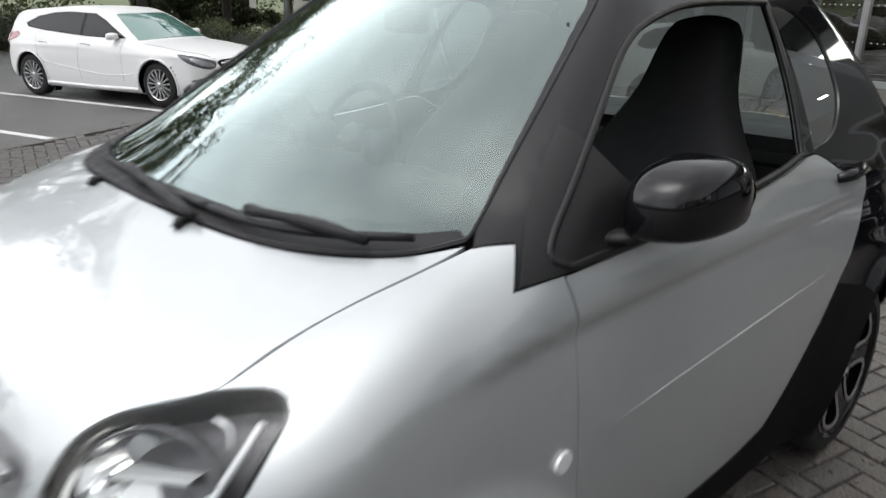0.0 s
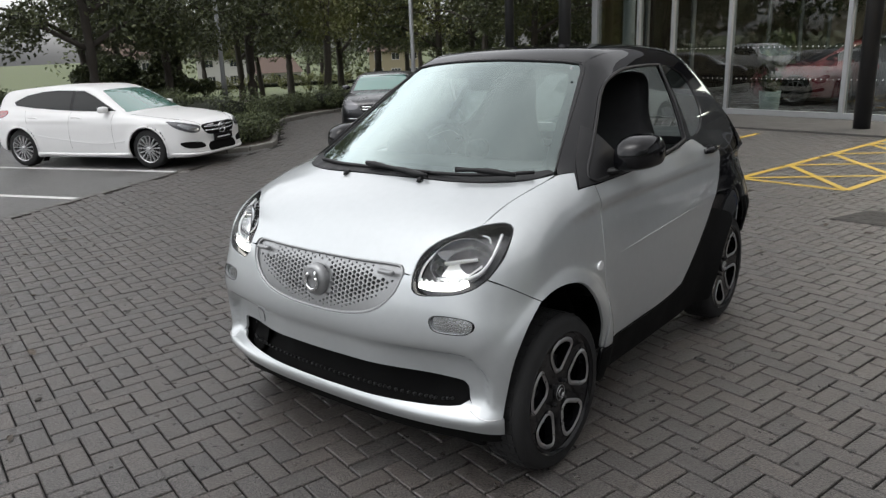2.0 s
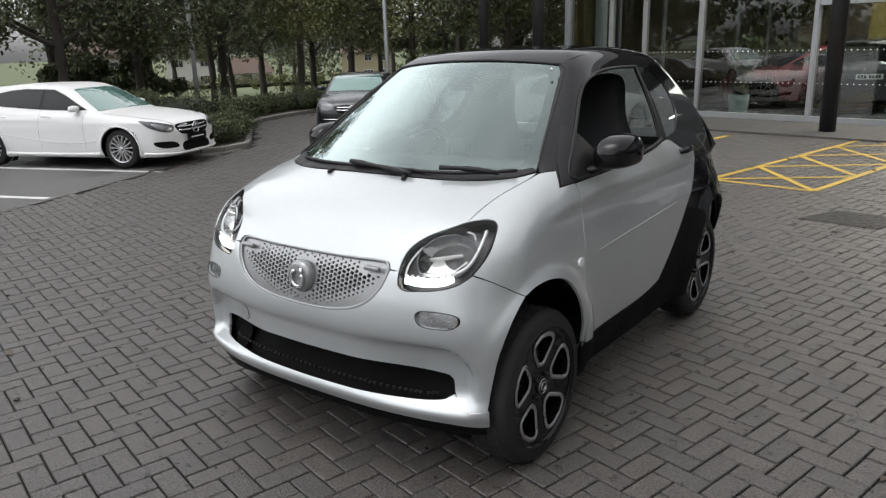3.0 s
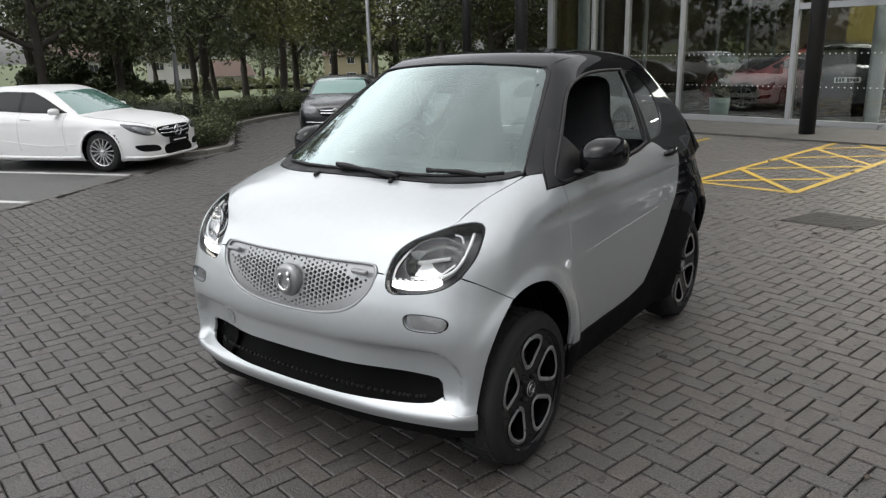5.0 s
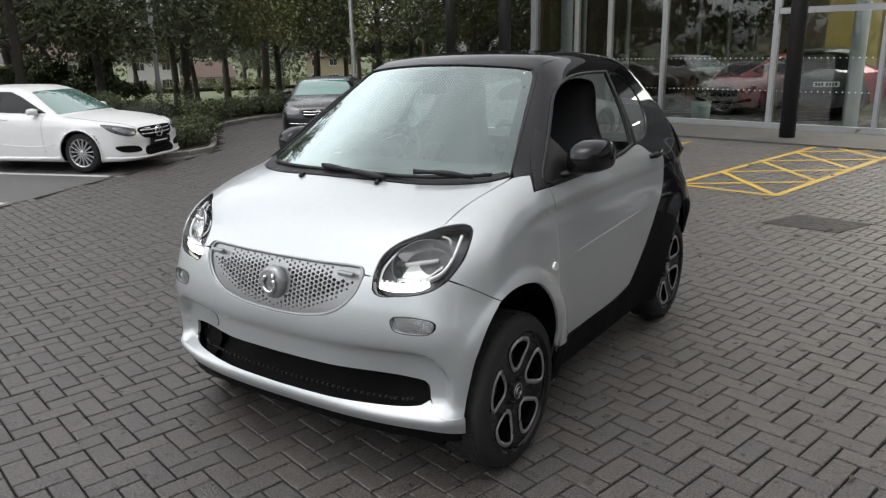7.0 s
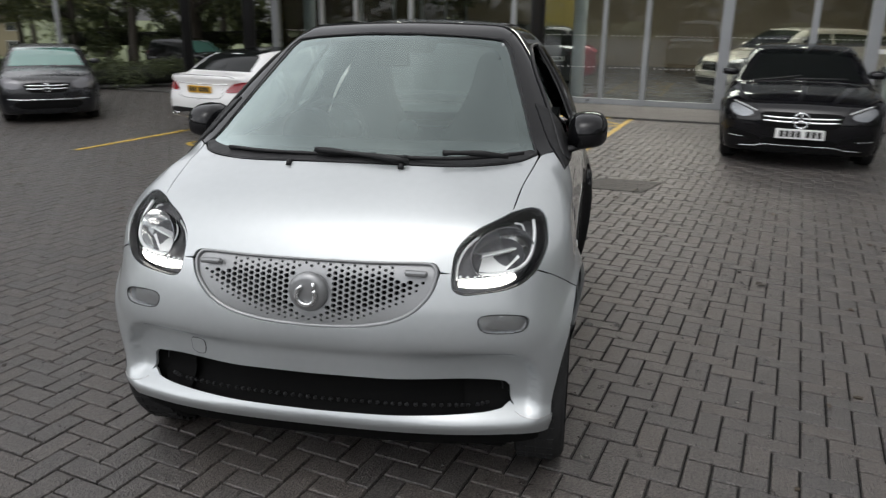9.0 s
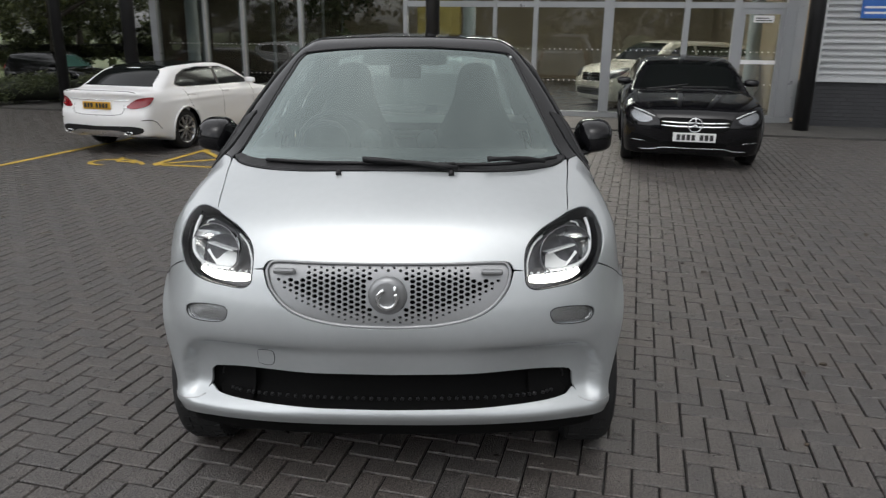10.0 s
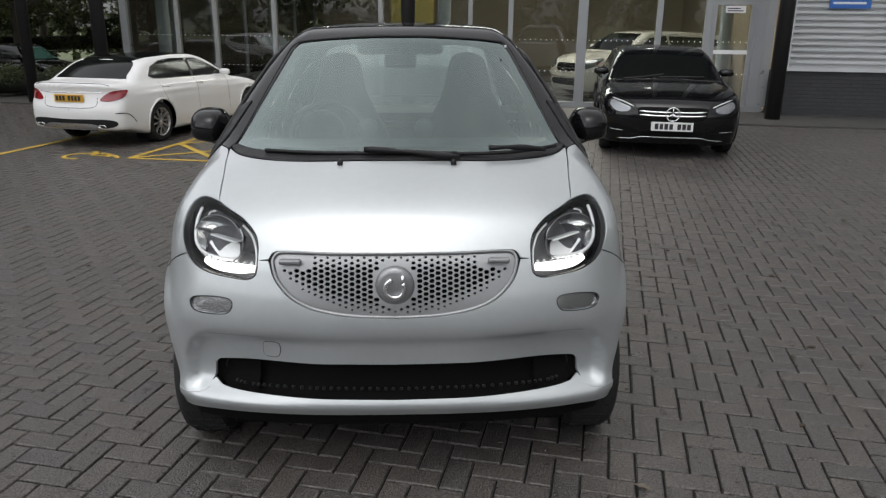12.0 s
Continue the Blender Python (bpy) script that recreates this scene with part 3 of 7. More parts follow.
# ---- the small two-seat car ----
NOSE = [(0.10, 0.10), (0.20, 0.03), (0.265, 0.0), (0.31, -0.024), (0.36, -0.006), (0.44, -0.004), (0.52, -0.010), (0.60, -0.02), (0.66, -0.015), (0.74, 0.005), (0.84, 0.045), (0.92, 0.10), (1.0, 0.2), (1.1, 0.35)]
HOOD = [(-0.1, 0.80), (0.06, 0.88), (0.15, 0.955), (0.30, 1.025), (0.45, 1.075), (0.65, 1.12), (1.0, 1.16), (2.0, 1.14), (2.5, 1.08), (2.7, 1.02)]
BELT = [(-0.1, 0.72), (0.1, 0.765), (0.25, 0.805), (0.45, 0.82), (0.8, 0.81), (1.4, 0.815), (1.9, 0.825), (2.32, 0.83), (2.55, 0.78), (2.75, 0.70)]
TUCK = [(0.1, 0.10), (0.25, 0.045), (0.4, 0.012), (0.55, 0.0), (0.70, 0.0), (0.85, 0.014), (0.95, 0.035), (1.05, 0.065), (1.3, 0.16)]
HUBS = (0.453, 2.322)


def small_body(p):
    x, y, z = np.abs(p[..., 0]), p[..., 1], p[..., 2]
    arch = 0
    for hub in HUBS:
        d = np.hypot(y - hub, z - 0.30)
        arch = arch + (0.022 if hub < 1 else 0.016) * np.exp(-((d - 0.36) / 0.07) ** 2)
        if hub < 1:
            # flat flange round the front wheel opening
            arch = arch + 0.012 / (1 + np.exp((np.hypot(y - hub, (z - 0.30) * 0.88) - 0.412) / 0.007))
        else:
            # rear haunch swelling out past the tyre
            arch = arch + 0.030 / (1 + np.exp((np.hypot(y - hub - 0.06, (z - 0.30) * 0.88) - 0.44) / 0.025))
    fore = np.clip((0.40 - y) / 0.33, 0, 1)
    lowz = 1 / (1 + np.exp((z - 0.67) / 0.03))
    side = x - (curve(y, BELT) - curve(z, TUCK) * (1 - 0.6 * fore) + arch + 0.016 * fore * lowz)
    # crease along the door, and the hollow of the bumper round the lower opening
    side = side - 0.003 * np.exp(-((z - 0.687 - 0.047 * y) / 0.03) ** 2) * np.clip((y - 0.75) * 4, 0, 1)
    ends = np.clip((x - 0.22) / 0.32, 0, 1)
    hollow = (0.008 + 0.042 * ends * ends * (3 - 2 * ends)) / (1 + np.exp((z - 0.548) / 0.006)) / (1 + np.exp(-(z - 0.335) / 0.014)) / (1 + np.exp((x - 0.712 + np.clip(z - 0.44, 0, 1) ** 2 * 6.0) / 0.009))
    nose = (curve(z, NOSE) + 0.075 * (x / 0.66) ** 3 + hollow - y) * 0.95
    hood = (z - curve(y, HOOD) + 0.045 * (x / 0.65) ** 3) * 0.92
    tail = y - 2.69 + 0.35 * np.clip(z - 0.75, 0, 1) ** 1.5 + (0.12 - 0.065 / (1 + np.exp((z - 0.78) / 0.05))) * (x / 0.7) ** 4
    low = smax(smax(side, nose, 0.16 - 0.05 * lowz), smax(hood, tail, 0.1), 0.07)
    low = smax(low, 0.16 - z, 0.04)
    screen = (0.43 + 1.72 * (z - 1.075) + 0.55 * x * x - y) * 0.5
    flank = (x - 0.765 + 0.30 * (z - 1.03) + 0.55 * np.clip(z - 1.03, 0, 1) ** 2) * 0.92
    roof = z - 1.555 + 0.10 * x * x + 0.06 * ((y - 1.65) / 0.7) ** 2
    back = (y - 2.62 + 0.8 * (z - 1.05) + 0.15 * x * x) * 0.8
    up = smax(smax(screen, roof, 0.05), smax(flank, back, 0.1), 0.06)
    return -smax(-low, -smax(up, 0.95 - z, 0.02), 0.035)


small_car = thing("small_car", "silver two-seat hatchback with gloss black body cell on block paving", "car", at=Matrix.Translation((0.81, 0, 0)) @ Matrix.Rotation(radians(-0.5), 4, "Y") @ Matrix.Translation((-0.81, 0, 0)))
ST = 0.022
SIDE, FRONT, FRONTTOP, TOP = (-1, 0, 0), (0, 1, 0), (0, 0.7, -0.7), (0, 0, -1)


def panel(name, outline, direction, mat, parent=None, label="", step=ST, **kw):
    return panel_object(name, panel_data(small_body, outline, direction, step, **kw), mat, parent or small_car, label)


def pair(name, outline, direction, mat, parent=None, label="", step=ST, **kw):
    data = panel_data(small_body, outline, direction, step, **kw)
    return (panel_object(name, data, mat, parent or small_car, label), panel_object(name, data, mat, parent or small_car, label, mirror=True))


def seated(pts):
    """Outline points near the middle of the nose, moved straight back or forth onto its surface."""
    p = np.array(pts, float)
    q = cast(small_body, np.stack([p[:, 0], p[:, 1] * 0 - 0.5, p[:, 2]], axis=1), np.broadcast_to(np.array((0.0, 1.0, 0.0)), p.shape), 1.2, 120)
    use = ((p[:, 0] < 0.5) | ((p[:, 0] < 0.66) & (p[:, 2] < 0.47))) & ~np.isnan(q).any(1)
    p[use] = q[use]
    return [tuple(r) for r in p]


LAMP = [(0.452, 0.036, 0.765), (0.446, 0.055, 0.81), (0.448, 0.085, 0.855), (0.463, 0.115, 0.888), (0.505, 0.158, 0.922), (0.56, 0.20, 0.948), (0.625, 0.262, 0.968), (0.672, 0.30, 0.972), (0.704, 0.30, 0.955), (0.720, 0.25, 0.912), (0.722, 0.20, 0.862), (0.700, 0.145, 0.807), (0.665, 0.105, 0.778), (0.610, 0.072, 0.76), (0.535, 0.048, 0.750), (0.482, 0.036, 0.747)]
lamp_ring = closed_spline(LAMP, 0.02)


def around(a, b, n=16):
    """Control points of the lamp's outline from index a to b."""
    return [LAMP[i % 16] for i in range(a, b + 1)]


SEAM = [(0.608, 0.25, 0.966), (0.620, 0.36, 1.008), (0.633, 0.45, 1.034), (0.648, 0.55, 1.055), (0.660, 0.655, 1.075)]
COWL = [(0.660, 0.655, 1.075), (0.60, 0.56, 1.067), (0.50, 0.485, 1.062), (0.36, 0.435, 1.064), (0.18, 0.415, 1.066), (0.0, 0.408, 1.068)]
GRILLE_TOP = [(0.0, 0.044, 0.838), (0.2, 0.048, 0.839), (0.36, 0.060, 0.842), (0.398, 0.062, 0.836), (0.411, 0.058, 0.815)]
GRILLE_LOW = [(0.411, 0.052, 0.805), (0.402, 0.03, 0.77), (0.384, 0.018, 0.737), (0.342, 0.0, 0.693), (0.275, -0.012, 0.658), (0.18, -0.017, 0.637), (0.09, -0.019, 0.629), (0.0, -0.02, 0.627)]

# bonnet
half = spline(GRILLE_TOP, ST)[:-1] + spline([(0.413, 0.056, 0.8105), (0.446, 0.057, 0.809)], ST)[:-1] + spline(around(1, 5) + [(0.600, 0.238, 0.962)], ST)[:-1] + spline(SEAM, ST)[:-1] + spline(COWL, ST)
bonnet = panel("bonnet", both(half), FRONTTOP, SILVER, label="silver metallic bonnet", step=0.03)

# front bumper, in two mirrored halves round the grille and the lower opening
INTAKE_TOP = [(0.0, 0.01, 0.455), (0.25, 0.016, 0.457), (0.45, 0.03, 0.451), (0.57, 0.052, 0.444), (0.618, 0.066, 0.436), (0.632, 0.070, 0.420)]
INTAKE_LOW = [(0.632, 0.070, 0.420), (0.635, 0.070, 0.378), (0.612, 0.060, 0.352), (0.55, 0.036, 0.343), (0.45, 0.01, 0.339), (0.25, -0.013, 0.335), (0.0, -0.02, 0.334)]
ARCH_FRONT = [(0.828, 0.280, 0.717), (0.830, 0.190, 0.645), (0.820, 0.125, 0.54), (0.808, 0.098, 0.43), (0.79, 0.090, 0.330)]
LIP_SEAM = [(0.79, 0.090, 0.330), (0.73, 0.075, 0.324), (0.68, 0.07, 0.331), (0.634, 0.068, 0.366)]
FOG = [(0.535, 0.027, 0.664), (0.545, 0.033, 0.684), (0.60, 0.05, 0.689), (0.665, 0.078, 0.682), (0.685, 0.086, 0.663), (0.672, 0.073, 0.637), (0.62, 0.05, 0.630), (0.555, 0.03, 0.636)]
fog_ring = closed_spline(FOG, 0.012)
half = joined(ST, GRILLE_LOW[::-1], [(0.413, 0.055, 0.8082), (0.449, 0.055, 0.8075)], [LAMP[1], LAMP[0], LAMP[15], LAMP[14], LAMP[13], LAMP[12], LAMP[11]], [LAMP[11], (0.775, 0.20, 0.770), (0.828, 0.280, 0.717)], ARCH_FRONT, LIP_SEAM, INTAKE_LOW[1::-1], INTAKE_TOP[::-1], [(0.0, 0.01, 0.455), (0.0, -0.02, 0.54), (0.0, -0.02, 0.627)])
pair("bumper_skin", seated(half), (-0.62, 0.78, -0.05), SILVER, label="silver bumper skin", holes=[fog_ring], step=0.016)
pair("fog_lamp", fog_ring, FRONT, LENS, label="clear lens over a small oval fog lamp", step=0.012, offset=-0.002)
pair("fog_lamp_bowl", fog_ring, FRONT, FOG_BOWL, label="grey reflector bowl", step=0.012, offset=-0.014, rim=0)
for sgn in (1, -1):
    ring_ = panel_data(small_body, fog_ring, FRONT, 0.05, offset=0.0, rim=0)[0][:len(fog_ring)]
    tube("fog_lamp_gasket", [(sgn * q[0], q[1], q[2]) for q in ring_], 0.0017, SATIN_BLACK, small_car, closed=True, sides=6, up=(0, 1, 0))
tow = closed_spline([(-0.447, 0.022, 0.520), (-0.42, 0.02, 0.526), (-0.394, 0.02, 0.522), (-0.391, 0.02, 0.49), (-0.405, 0.02, 0.470), (-0.445, 0.02, 0.472), (-0.45, 0.02, 0.495)], 0.01)
panel("tow_eye_cover", tow, FRONT, SILVER, step=0.012, offset=0.0025, rim=0.003)
tube("tow_cover_joint", panel_data(small_body, tow, FRONT, 0.05, offset=0.001, rim=0)[0][:len(tow)], 0.0018, LAMP_GREY, small_car, closed=True, sides=6, up=(0, 1, 0))
# lip under the opening
seam = cast(small_body, np.array(spline(LIP_SEAM, 0.02)) - 0.4 * np.array((-0.537, 0.842, -0.05)), np.broadcast_to(np.array((-0.537, 0.842, -0.05)), (len(spline(LIP_SEAM, 0.02)), 3)), 0.8, 160)
for sgn in (1, -1):
    tube("bumper_joint", [(sgn * q[0], q[1], q[2]) for q in seam if not np.isnan(q).any() and q[0] > 0.65], 0.0016, MACHINED, small_car, "thin bright joint line", sides=6)
half = joined(ST, [(0.0, -0.02, 0.332), (0.25, -0.013, 0.335), (0.45, 0.01, 0.337), (0.55, 0.036, 0.341), (0.610, 0.058, 0.349), (0.628, 0.066, 0.358)], LIP_SEAM[::-1], [(0.79, 0.090, 0.327), (0.78, 0.105, 0.258)], [(0.78, 0.105, 0.258), (0.66, 0.06, 0.266), (0.40, 0.01, 0.270), (0.0, -0.003, 0.270)], [(0.0, -0.003, 0.270), (0.0, -0.022, 0.31), (0.0, -0.02, 0.332)])
pair("bumper_lip", seated(half), (-0.5, 0.85, -0.05), SILVER, label="silver lip under the lower opening", step=0.014)
half = spline([(0.0, 0.0, 0.272), (0.40, 0.012, 0.272), (0.64, 0.075, 0.268), (0.765, 0.17, 0.258)], ST)[:-1] + spline([(0.765, 0.17, 0.258), (0.745, 0.20, 0.195)], ST)[:-1] + spline([(0.745, 0.20, 0.195), (0.60, 0.13, 0.188), (0.40, 0.08, 0.186), (0.0, 0.07, 0.186)], ST)
panel("front_valance", both(half), FRONT, DEEP_BLACK, label="black plastic valance under the bumper", offset=-0.022, step=0.03)

# grille with its honeycomb
half = spline(GRILLE_TOP, ST)[:-1] + spline([(0.411, 0.058, 0.813)] + GRILLE_LOW[1:], ST)
half = [(q[0] * 0.992, q[1], 0.735 + (q[2] - 0.735) * 0.985) for q in half]
cells = []
pitch_x, pitch_z = 0.0402, 0.0083
for row in range(-13, 13):
    for col in range(-10, 11):
        cx = (col + 0.5 * (row % 2)) * pitch_x
        cz = 0.732 + row * pitch_z
        low = 0.640 + 0.155 * min(1, abs(cx) / 0.40) ** 2.6
        if cz > 0.824 or cz < low + 0.006 or math.hypot(cx, cz - 0.737) < 0.074 or (abs(cx) > 0.275 and cz > 0.790) or abs(cx) > 0.378:
            continue
        edge = min(cz - low, (0.41 - abs(cx)) * 0.8, 0.834 - cz)
        k = min(1.0, 0.38 + edge * 13)
        cells.append([(cx + 0.0096 * k * a, 0.0, cz + 0.0064 * k * b) for a, b in ((1, 0), (0.55, 1), (-0.55, 1), (-1, 0), (-0.55, -1), (0.55, -1))])
grille = panel("grille", both(half), FRONT, GRILLE_SILVER, label="silver honeycomb grille with small holes", holes=cells, offset=-0.012, rim=0.014, step=0.03)
panel("grille_backing", both(half), FRONT, DEEP_BLACK, offset=-0.05, rim=0, step=0.05)
tube("grille_rim", [Vector(q) for q in panel_data(small_body, both([(q[0] * 0.985, q[1], 0.735 + (q[2] - 0.735) * 0.97) for q in half]), FRONT, 0.2, offset=-0.008, rim=0)[0][:2 * len(half) - 2]], 0.006, GRILLE_SILVER, grille, "raised silver grille rim", closed=True, up=(0, 1, 0))
for sgn in (1, -1):
    box("grille_tab", sgn * 0.34 - 0.035, sgn * 0.34 + 0.035, 0.026, 0.046, 0.800, 0.818, GRILLE_SILVER, grille, bevel=0.006)
# round badge: a disc, a broken ring and a small upright
lathe("badge", [(0.0, -0.023), (0.046, -0.0225), (0.058, -0.019), (0.064, -0.008), (0.062, 0.012)], GRILLE_SILVER, grille, "round silver badge", axis="y", at=(0, 0.008, 0.737), sides=40)
arc = [(0.031 * math.sin(radians(a)), -0.021, 0.733 + 0.031 * math.cos(radians(a))) for a in range(55, 345, 12)]
tube("badge_ring", arc, 0.0075, CHROME, grille, "bright broken ring", flat=0.8, up=(0, 1, 0))
tube("badge_arrow", [(0.026, -0.019, 0.777), (0.026, -0.020, 0.760), (0.026, -0.020, 0.735)], [0.006, 0.006, 0.005], CHROME, grille, up=(0, 1, 0))

# lower opening: a dark mouth with a studded mesh and a round blank
half = spline(INTAKE_TOP, ST)[:-1] + spline(INTAKE_LOW, ST)
intake = panel("intake_mouth", both(half), FRONT, DEEP_BLACK, offset=-0.075, rim=0, label="dark lower air opening", step=0.05)
shelf = spline([(0.014, 0.026, 0.342), (0.3, 0.034, 0.346), (0.50, 0.062, 0.350), (0.56, 0.084, 0.354)], 0.028)
bm = bmesh.new()
for sgn in (1, -1):
    for q in shelf:
        bmesh.ops.create_icosphere(bm, subdivisions=1, radius=0.0075, matrix=Matrix.Translation((sgn * q[0], q[1] + 0.02, q[2])))
part("intake_studs", bm, SATIN_BLACK, intake, smooth=True)
for sgn in (1, -1):
    lathe("intake_blank", [(0.0, 0.012), (0.032, 0.010), (0.037, -0.003), (0.042, -0.003), (0.044, 0.03)], SATIN_BLACK, intake, axis="y", at=(sgn * 0.566, 0.150, 0.394), sides=24)
pair("intake_end", closed_spline([INTAKE_TOP[3], INTAKE_TOP[4], INTAKE_TOP[5], INTAKE_LOW[1], INTAKE_LOW[2], INTAKE_LOW[3], (0.50, 0.03, 0.344), (0.50, 0.03, 0.446)], 0.02), FRONT, DEEP_BLACK, offset=-0.045, step=0.03, rim=0, parent=intake)

# headlamps
pair("headlamp_lens", lamp_ring, (-0.45, 0.8, -0.4), LENS, label="clear headlamp lens", step=0.02, offset=0.0, rim=0.004)
pair("headlamp_housing", lamp_ring, (-0.45, 0.8, -0.4), LAMP_DARK, label="dark grey headlamp housing", step=0.02, offset=-0.002, bowl=0.07, rim=0)
inner = [tuple(np.array((0.59, 0.15, 0.85)) + 0.970 * (np.array(q) - np.array((0.59, 0.15, 0.85)))) for q in lamp_ring]
bezel = panel_data(small_body, lamp_ring, (-0.45, 0.8, -0.4), 0.02, holes=[inner], offset=-0.004, rim=0.06)
for flag in (False, True):
    panel_object("headlamp_bezel", bezel, GLOSS_BLACK, small_car, "gloss black lamp surround", mirror=flag)
for sgn in (1, -1):
    s = lambda q: (sgn * q[0], q[1], q[2])
    sunk = lambda q: s((q[0] - 0.006, q[1] + 0.012, q[2] - 0.004))
    # one wide smooth bowl, a serrated shelf across it and a pale plate for its reflection
    centre, tilt_to = Vector((0.572, 0.186, 0.838)), Vector((-0.42, 0.82, -0.36))
    turn = Vector((0, 1, 0)).rotation_difference(tilt_to).to_matrix()
    rings, around_n = ((1.0, -0.050), (0.97, -0.030), (0.85, -0.004), (0.62, 0.018), (0.32, 0.030), (0.0, 0.033)), 40
    v, f = [], []
    for q, depth_r in rings:
        for k in range(around_n):
            a = 2 * math.pi * k / around_n
            v.append(turn @ Vector((0.100 * q * math.cos(a) + 0.026 * q * math.sin(a), depth_r, 0.082 * q * math.sin(a))) + centre)
    for i_r in range(len(rings) - 1):
        for k in range(around_n):
            l = (k + 1) % around_n
            f.append((i_r * around_n + k, (i_r + 1) * around_n + k, (i_r + 1) * around_n + l, i_r * around_n + l))
    mesh_object("headlamp_reflector", [s(q) for q in v], f if sgn > 0 else [g[::-1] for g in f], REFLECTOR, small_car, "wide oval headlamp reflector", smooth=True)
    tube("reflector_rim", [s(q) for q in v[:around_n]], 0.0022, LAMP_GREY, small_car, closed=True, sides=6, up=(0, 1, 0))
    v, f = [], []
    for k in range(33):
        x = -0.062 + 0.0036 * k
        reach_s = -0.032 - (0.004 if k % 2 else 0.0)
        for y, z in ((0.016, 0.016), (reach_s, 0.008), (reach_s, 0.003), (0.016, -0.004)):
            v.append(turn @ Vector((x, y, z + 0.22 * x)) + centre)
    for k in range(32):
        for i_s in range(3):
            f.append((4 * k + i_s, 4 * k + i_s + 1, 4 * k + i_s + 5, 4 * k + i_s + 4))
    mesh_object("reflector_shelf", [s(q) for q in v], f if sgn > 0 else [g[::-1] for g in f], GUIDE, small_car, "pale serrated shelf across the reflector")
    # pale plate stands for the sky mirrored in the lower bowl
    shell = [turn @ Vector(q) + centre for q in ((-0.070, -0.018, -0.056), (0.010, -0.020, -0.060), (0.070, -0.015, -0.008), (0.058, 0.002, 0.012), (-0.048, 0.002, -0.006))]
    mesh_object("reflection_plate", [s(q) for q in shell], [(0, 1, 2, 3, 4) if sgn > 0 else (4, 3, 2, 1, 0)], GUIDE, small_car, "pale plate standing for the bright reflection in the bowl")
    # daylight strip along the bottom
    low = spline([(0.472, 0.060, 0.778), (0.53, 0.068, 0.778), (0.60, 0.092, 0.783), (0.640, 0.114, 0.795)], 0.013)
    strip_ob = tube("daylight_strip", [sunk(q) for q in low], [0.007 + 0.009 * math.sin(math.pi * min(1, (i + 1.5) / (len(low) + 1))) ** 0.5 for i in range(len(low))], DRL, small_car, "lit white daylight running strip", sides=10)
    for q in low[::2]:
        lathe("daylight_cell", [(0.0, -0.006), (0.005, -0.004), (0.006, 0.004)], GUIDE, strip_ob, axis="y", at=s((q[0], q[1] + 0.008, q[2] + 0.016)), sides=8)
    guide = [sunk(q) for q in spline([(0.53, 0.083, 0.802), (0.60, 0.105, 0.805), (0.655, 0.132, 0.818), (0.684, 0.165, 0.85), (0.690, 0.215, 0.90), (0.682, 0.262, 0.938)], 0.015)]
    tube("guide_and_glint", guide, 0.006, GUIDE, small_car, "white light guide and painted highlight arc", sides=8)
    # short white arc put in as a highlight at the lamp's upper corner
    tube("guide_and_glint", [sunk(q) for q in spline([(0.625, 0.225, 0.935), (0.648, 0.232, 0.928), (0.658, 0.228, 0.905)], 0.012)], 0.0035, GUIDE, small_car, "white light guide and painted highlight arc", sides=6)
    guide = [sunk(q) for q in spline([(0.464, 0.062, 0.785), (0.466, 0.088, 0.83), (0.486, 0.128, 0.872), (0.52, 0.16, 0.90)], 0.015)]
    tube("guide_and_glint", guide, 0.004, GUIDE, small_car, "white light guide and painted highlight arc", sides=8)

# front wings
ARCH_REAR = [(0.828, 0.280, 0.717), (0.836, 0.36, 0.738), (0.842, 0.46, 0.735), (0.835, 0.57, 0.695), (0.83, 0.66, 0.60), (0.822, 0.725, 0.48), (0.806, 0.745, 0.375)]
SHUT = [(0.806, 0.765, 0.375), (0.813, 0.785, 0.55), (0.812, 0.785, 0.68), (0.806, 0.787, 0.76), (0.795, 0.790, 0.85), (0.783, 0.795, 0.925), (0.778, 0.786, 0.985), (0.764, 0.775, 1.028)]
outline = joined(ST, [(0.613, 0.247, 0.966), LAMP[6], LAMP[7], LAMP[8], LAMP[9], LAMP[10], LAMP[11]], [LAMP[11], (0.777, 0.20, 0.774), (0.828, 0.280, 0.722)], ARCH_REAR, [(0.806, 0.745, 0.375), (0.806, 0.760, 0.375)], [(q[0], q[1] - 0.006, q[2]) for q in SHUT], [(0.764, 0.769, 1.028), (0.746, 0.665, 1.022)], [(0.746, 0.665, 1.022), (0.712, 0.712, 1.082)], [(0.712, 0.712, 1.082), (0.664, 0.658, 1.076)], [(q[0] + 0.0065, q[1], q[2]) for q in SEAM[::-1]])
for sgn in (1, -1):
    q = np.array(spline([LAMP[11], (0.776, 0.20, 0.772), (0.828, 0.280, 0.7195)], 0.02))
    q = cast(small_body, q + 0.4 * np.array((0.80, -0.38, 0.45)), np.broadcast_to(np.array((-0.80, 0.38, -0.45)), q.shape), 0.8, 120)
    tube("wing_joint", [(sgn * r[0], r[1], r[2]) for r in q if not np.isnan(r).any()], 0.0016, DEEP_BLACK, small_car, sides=6)
pair("front_wing", outline, (-0.80, 0.38, -0.45), SILVER, label="silver front wing over the wheel", step=0.02)

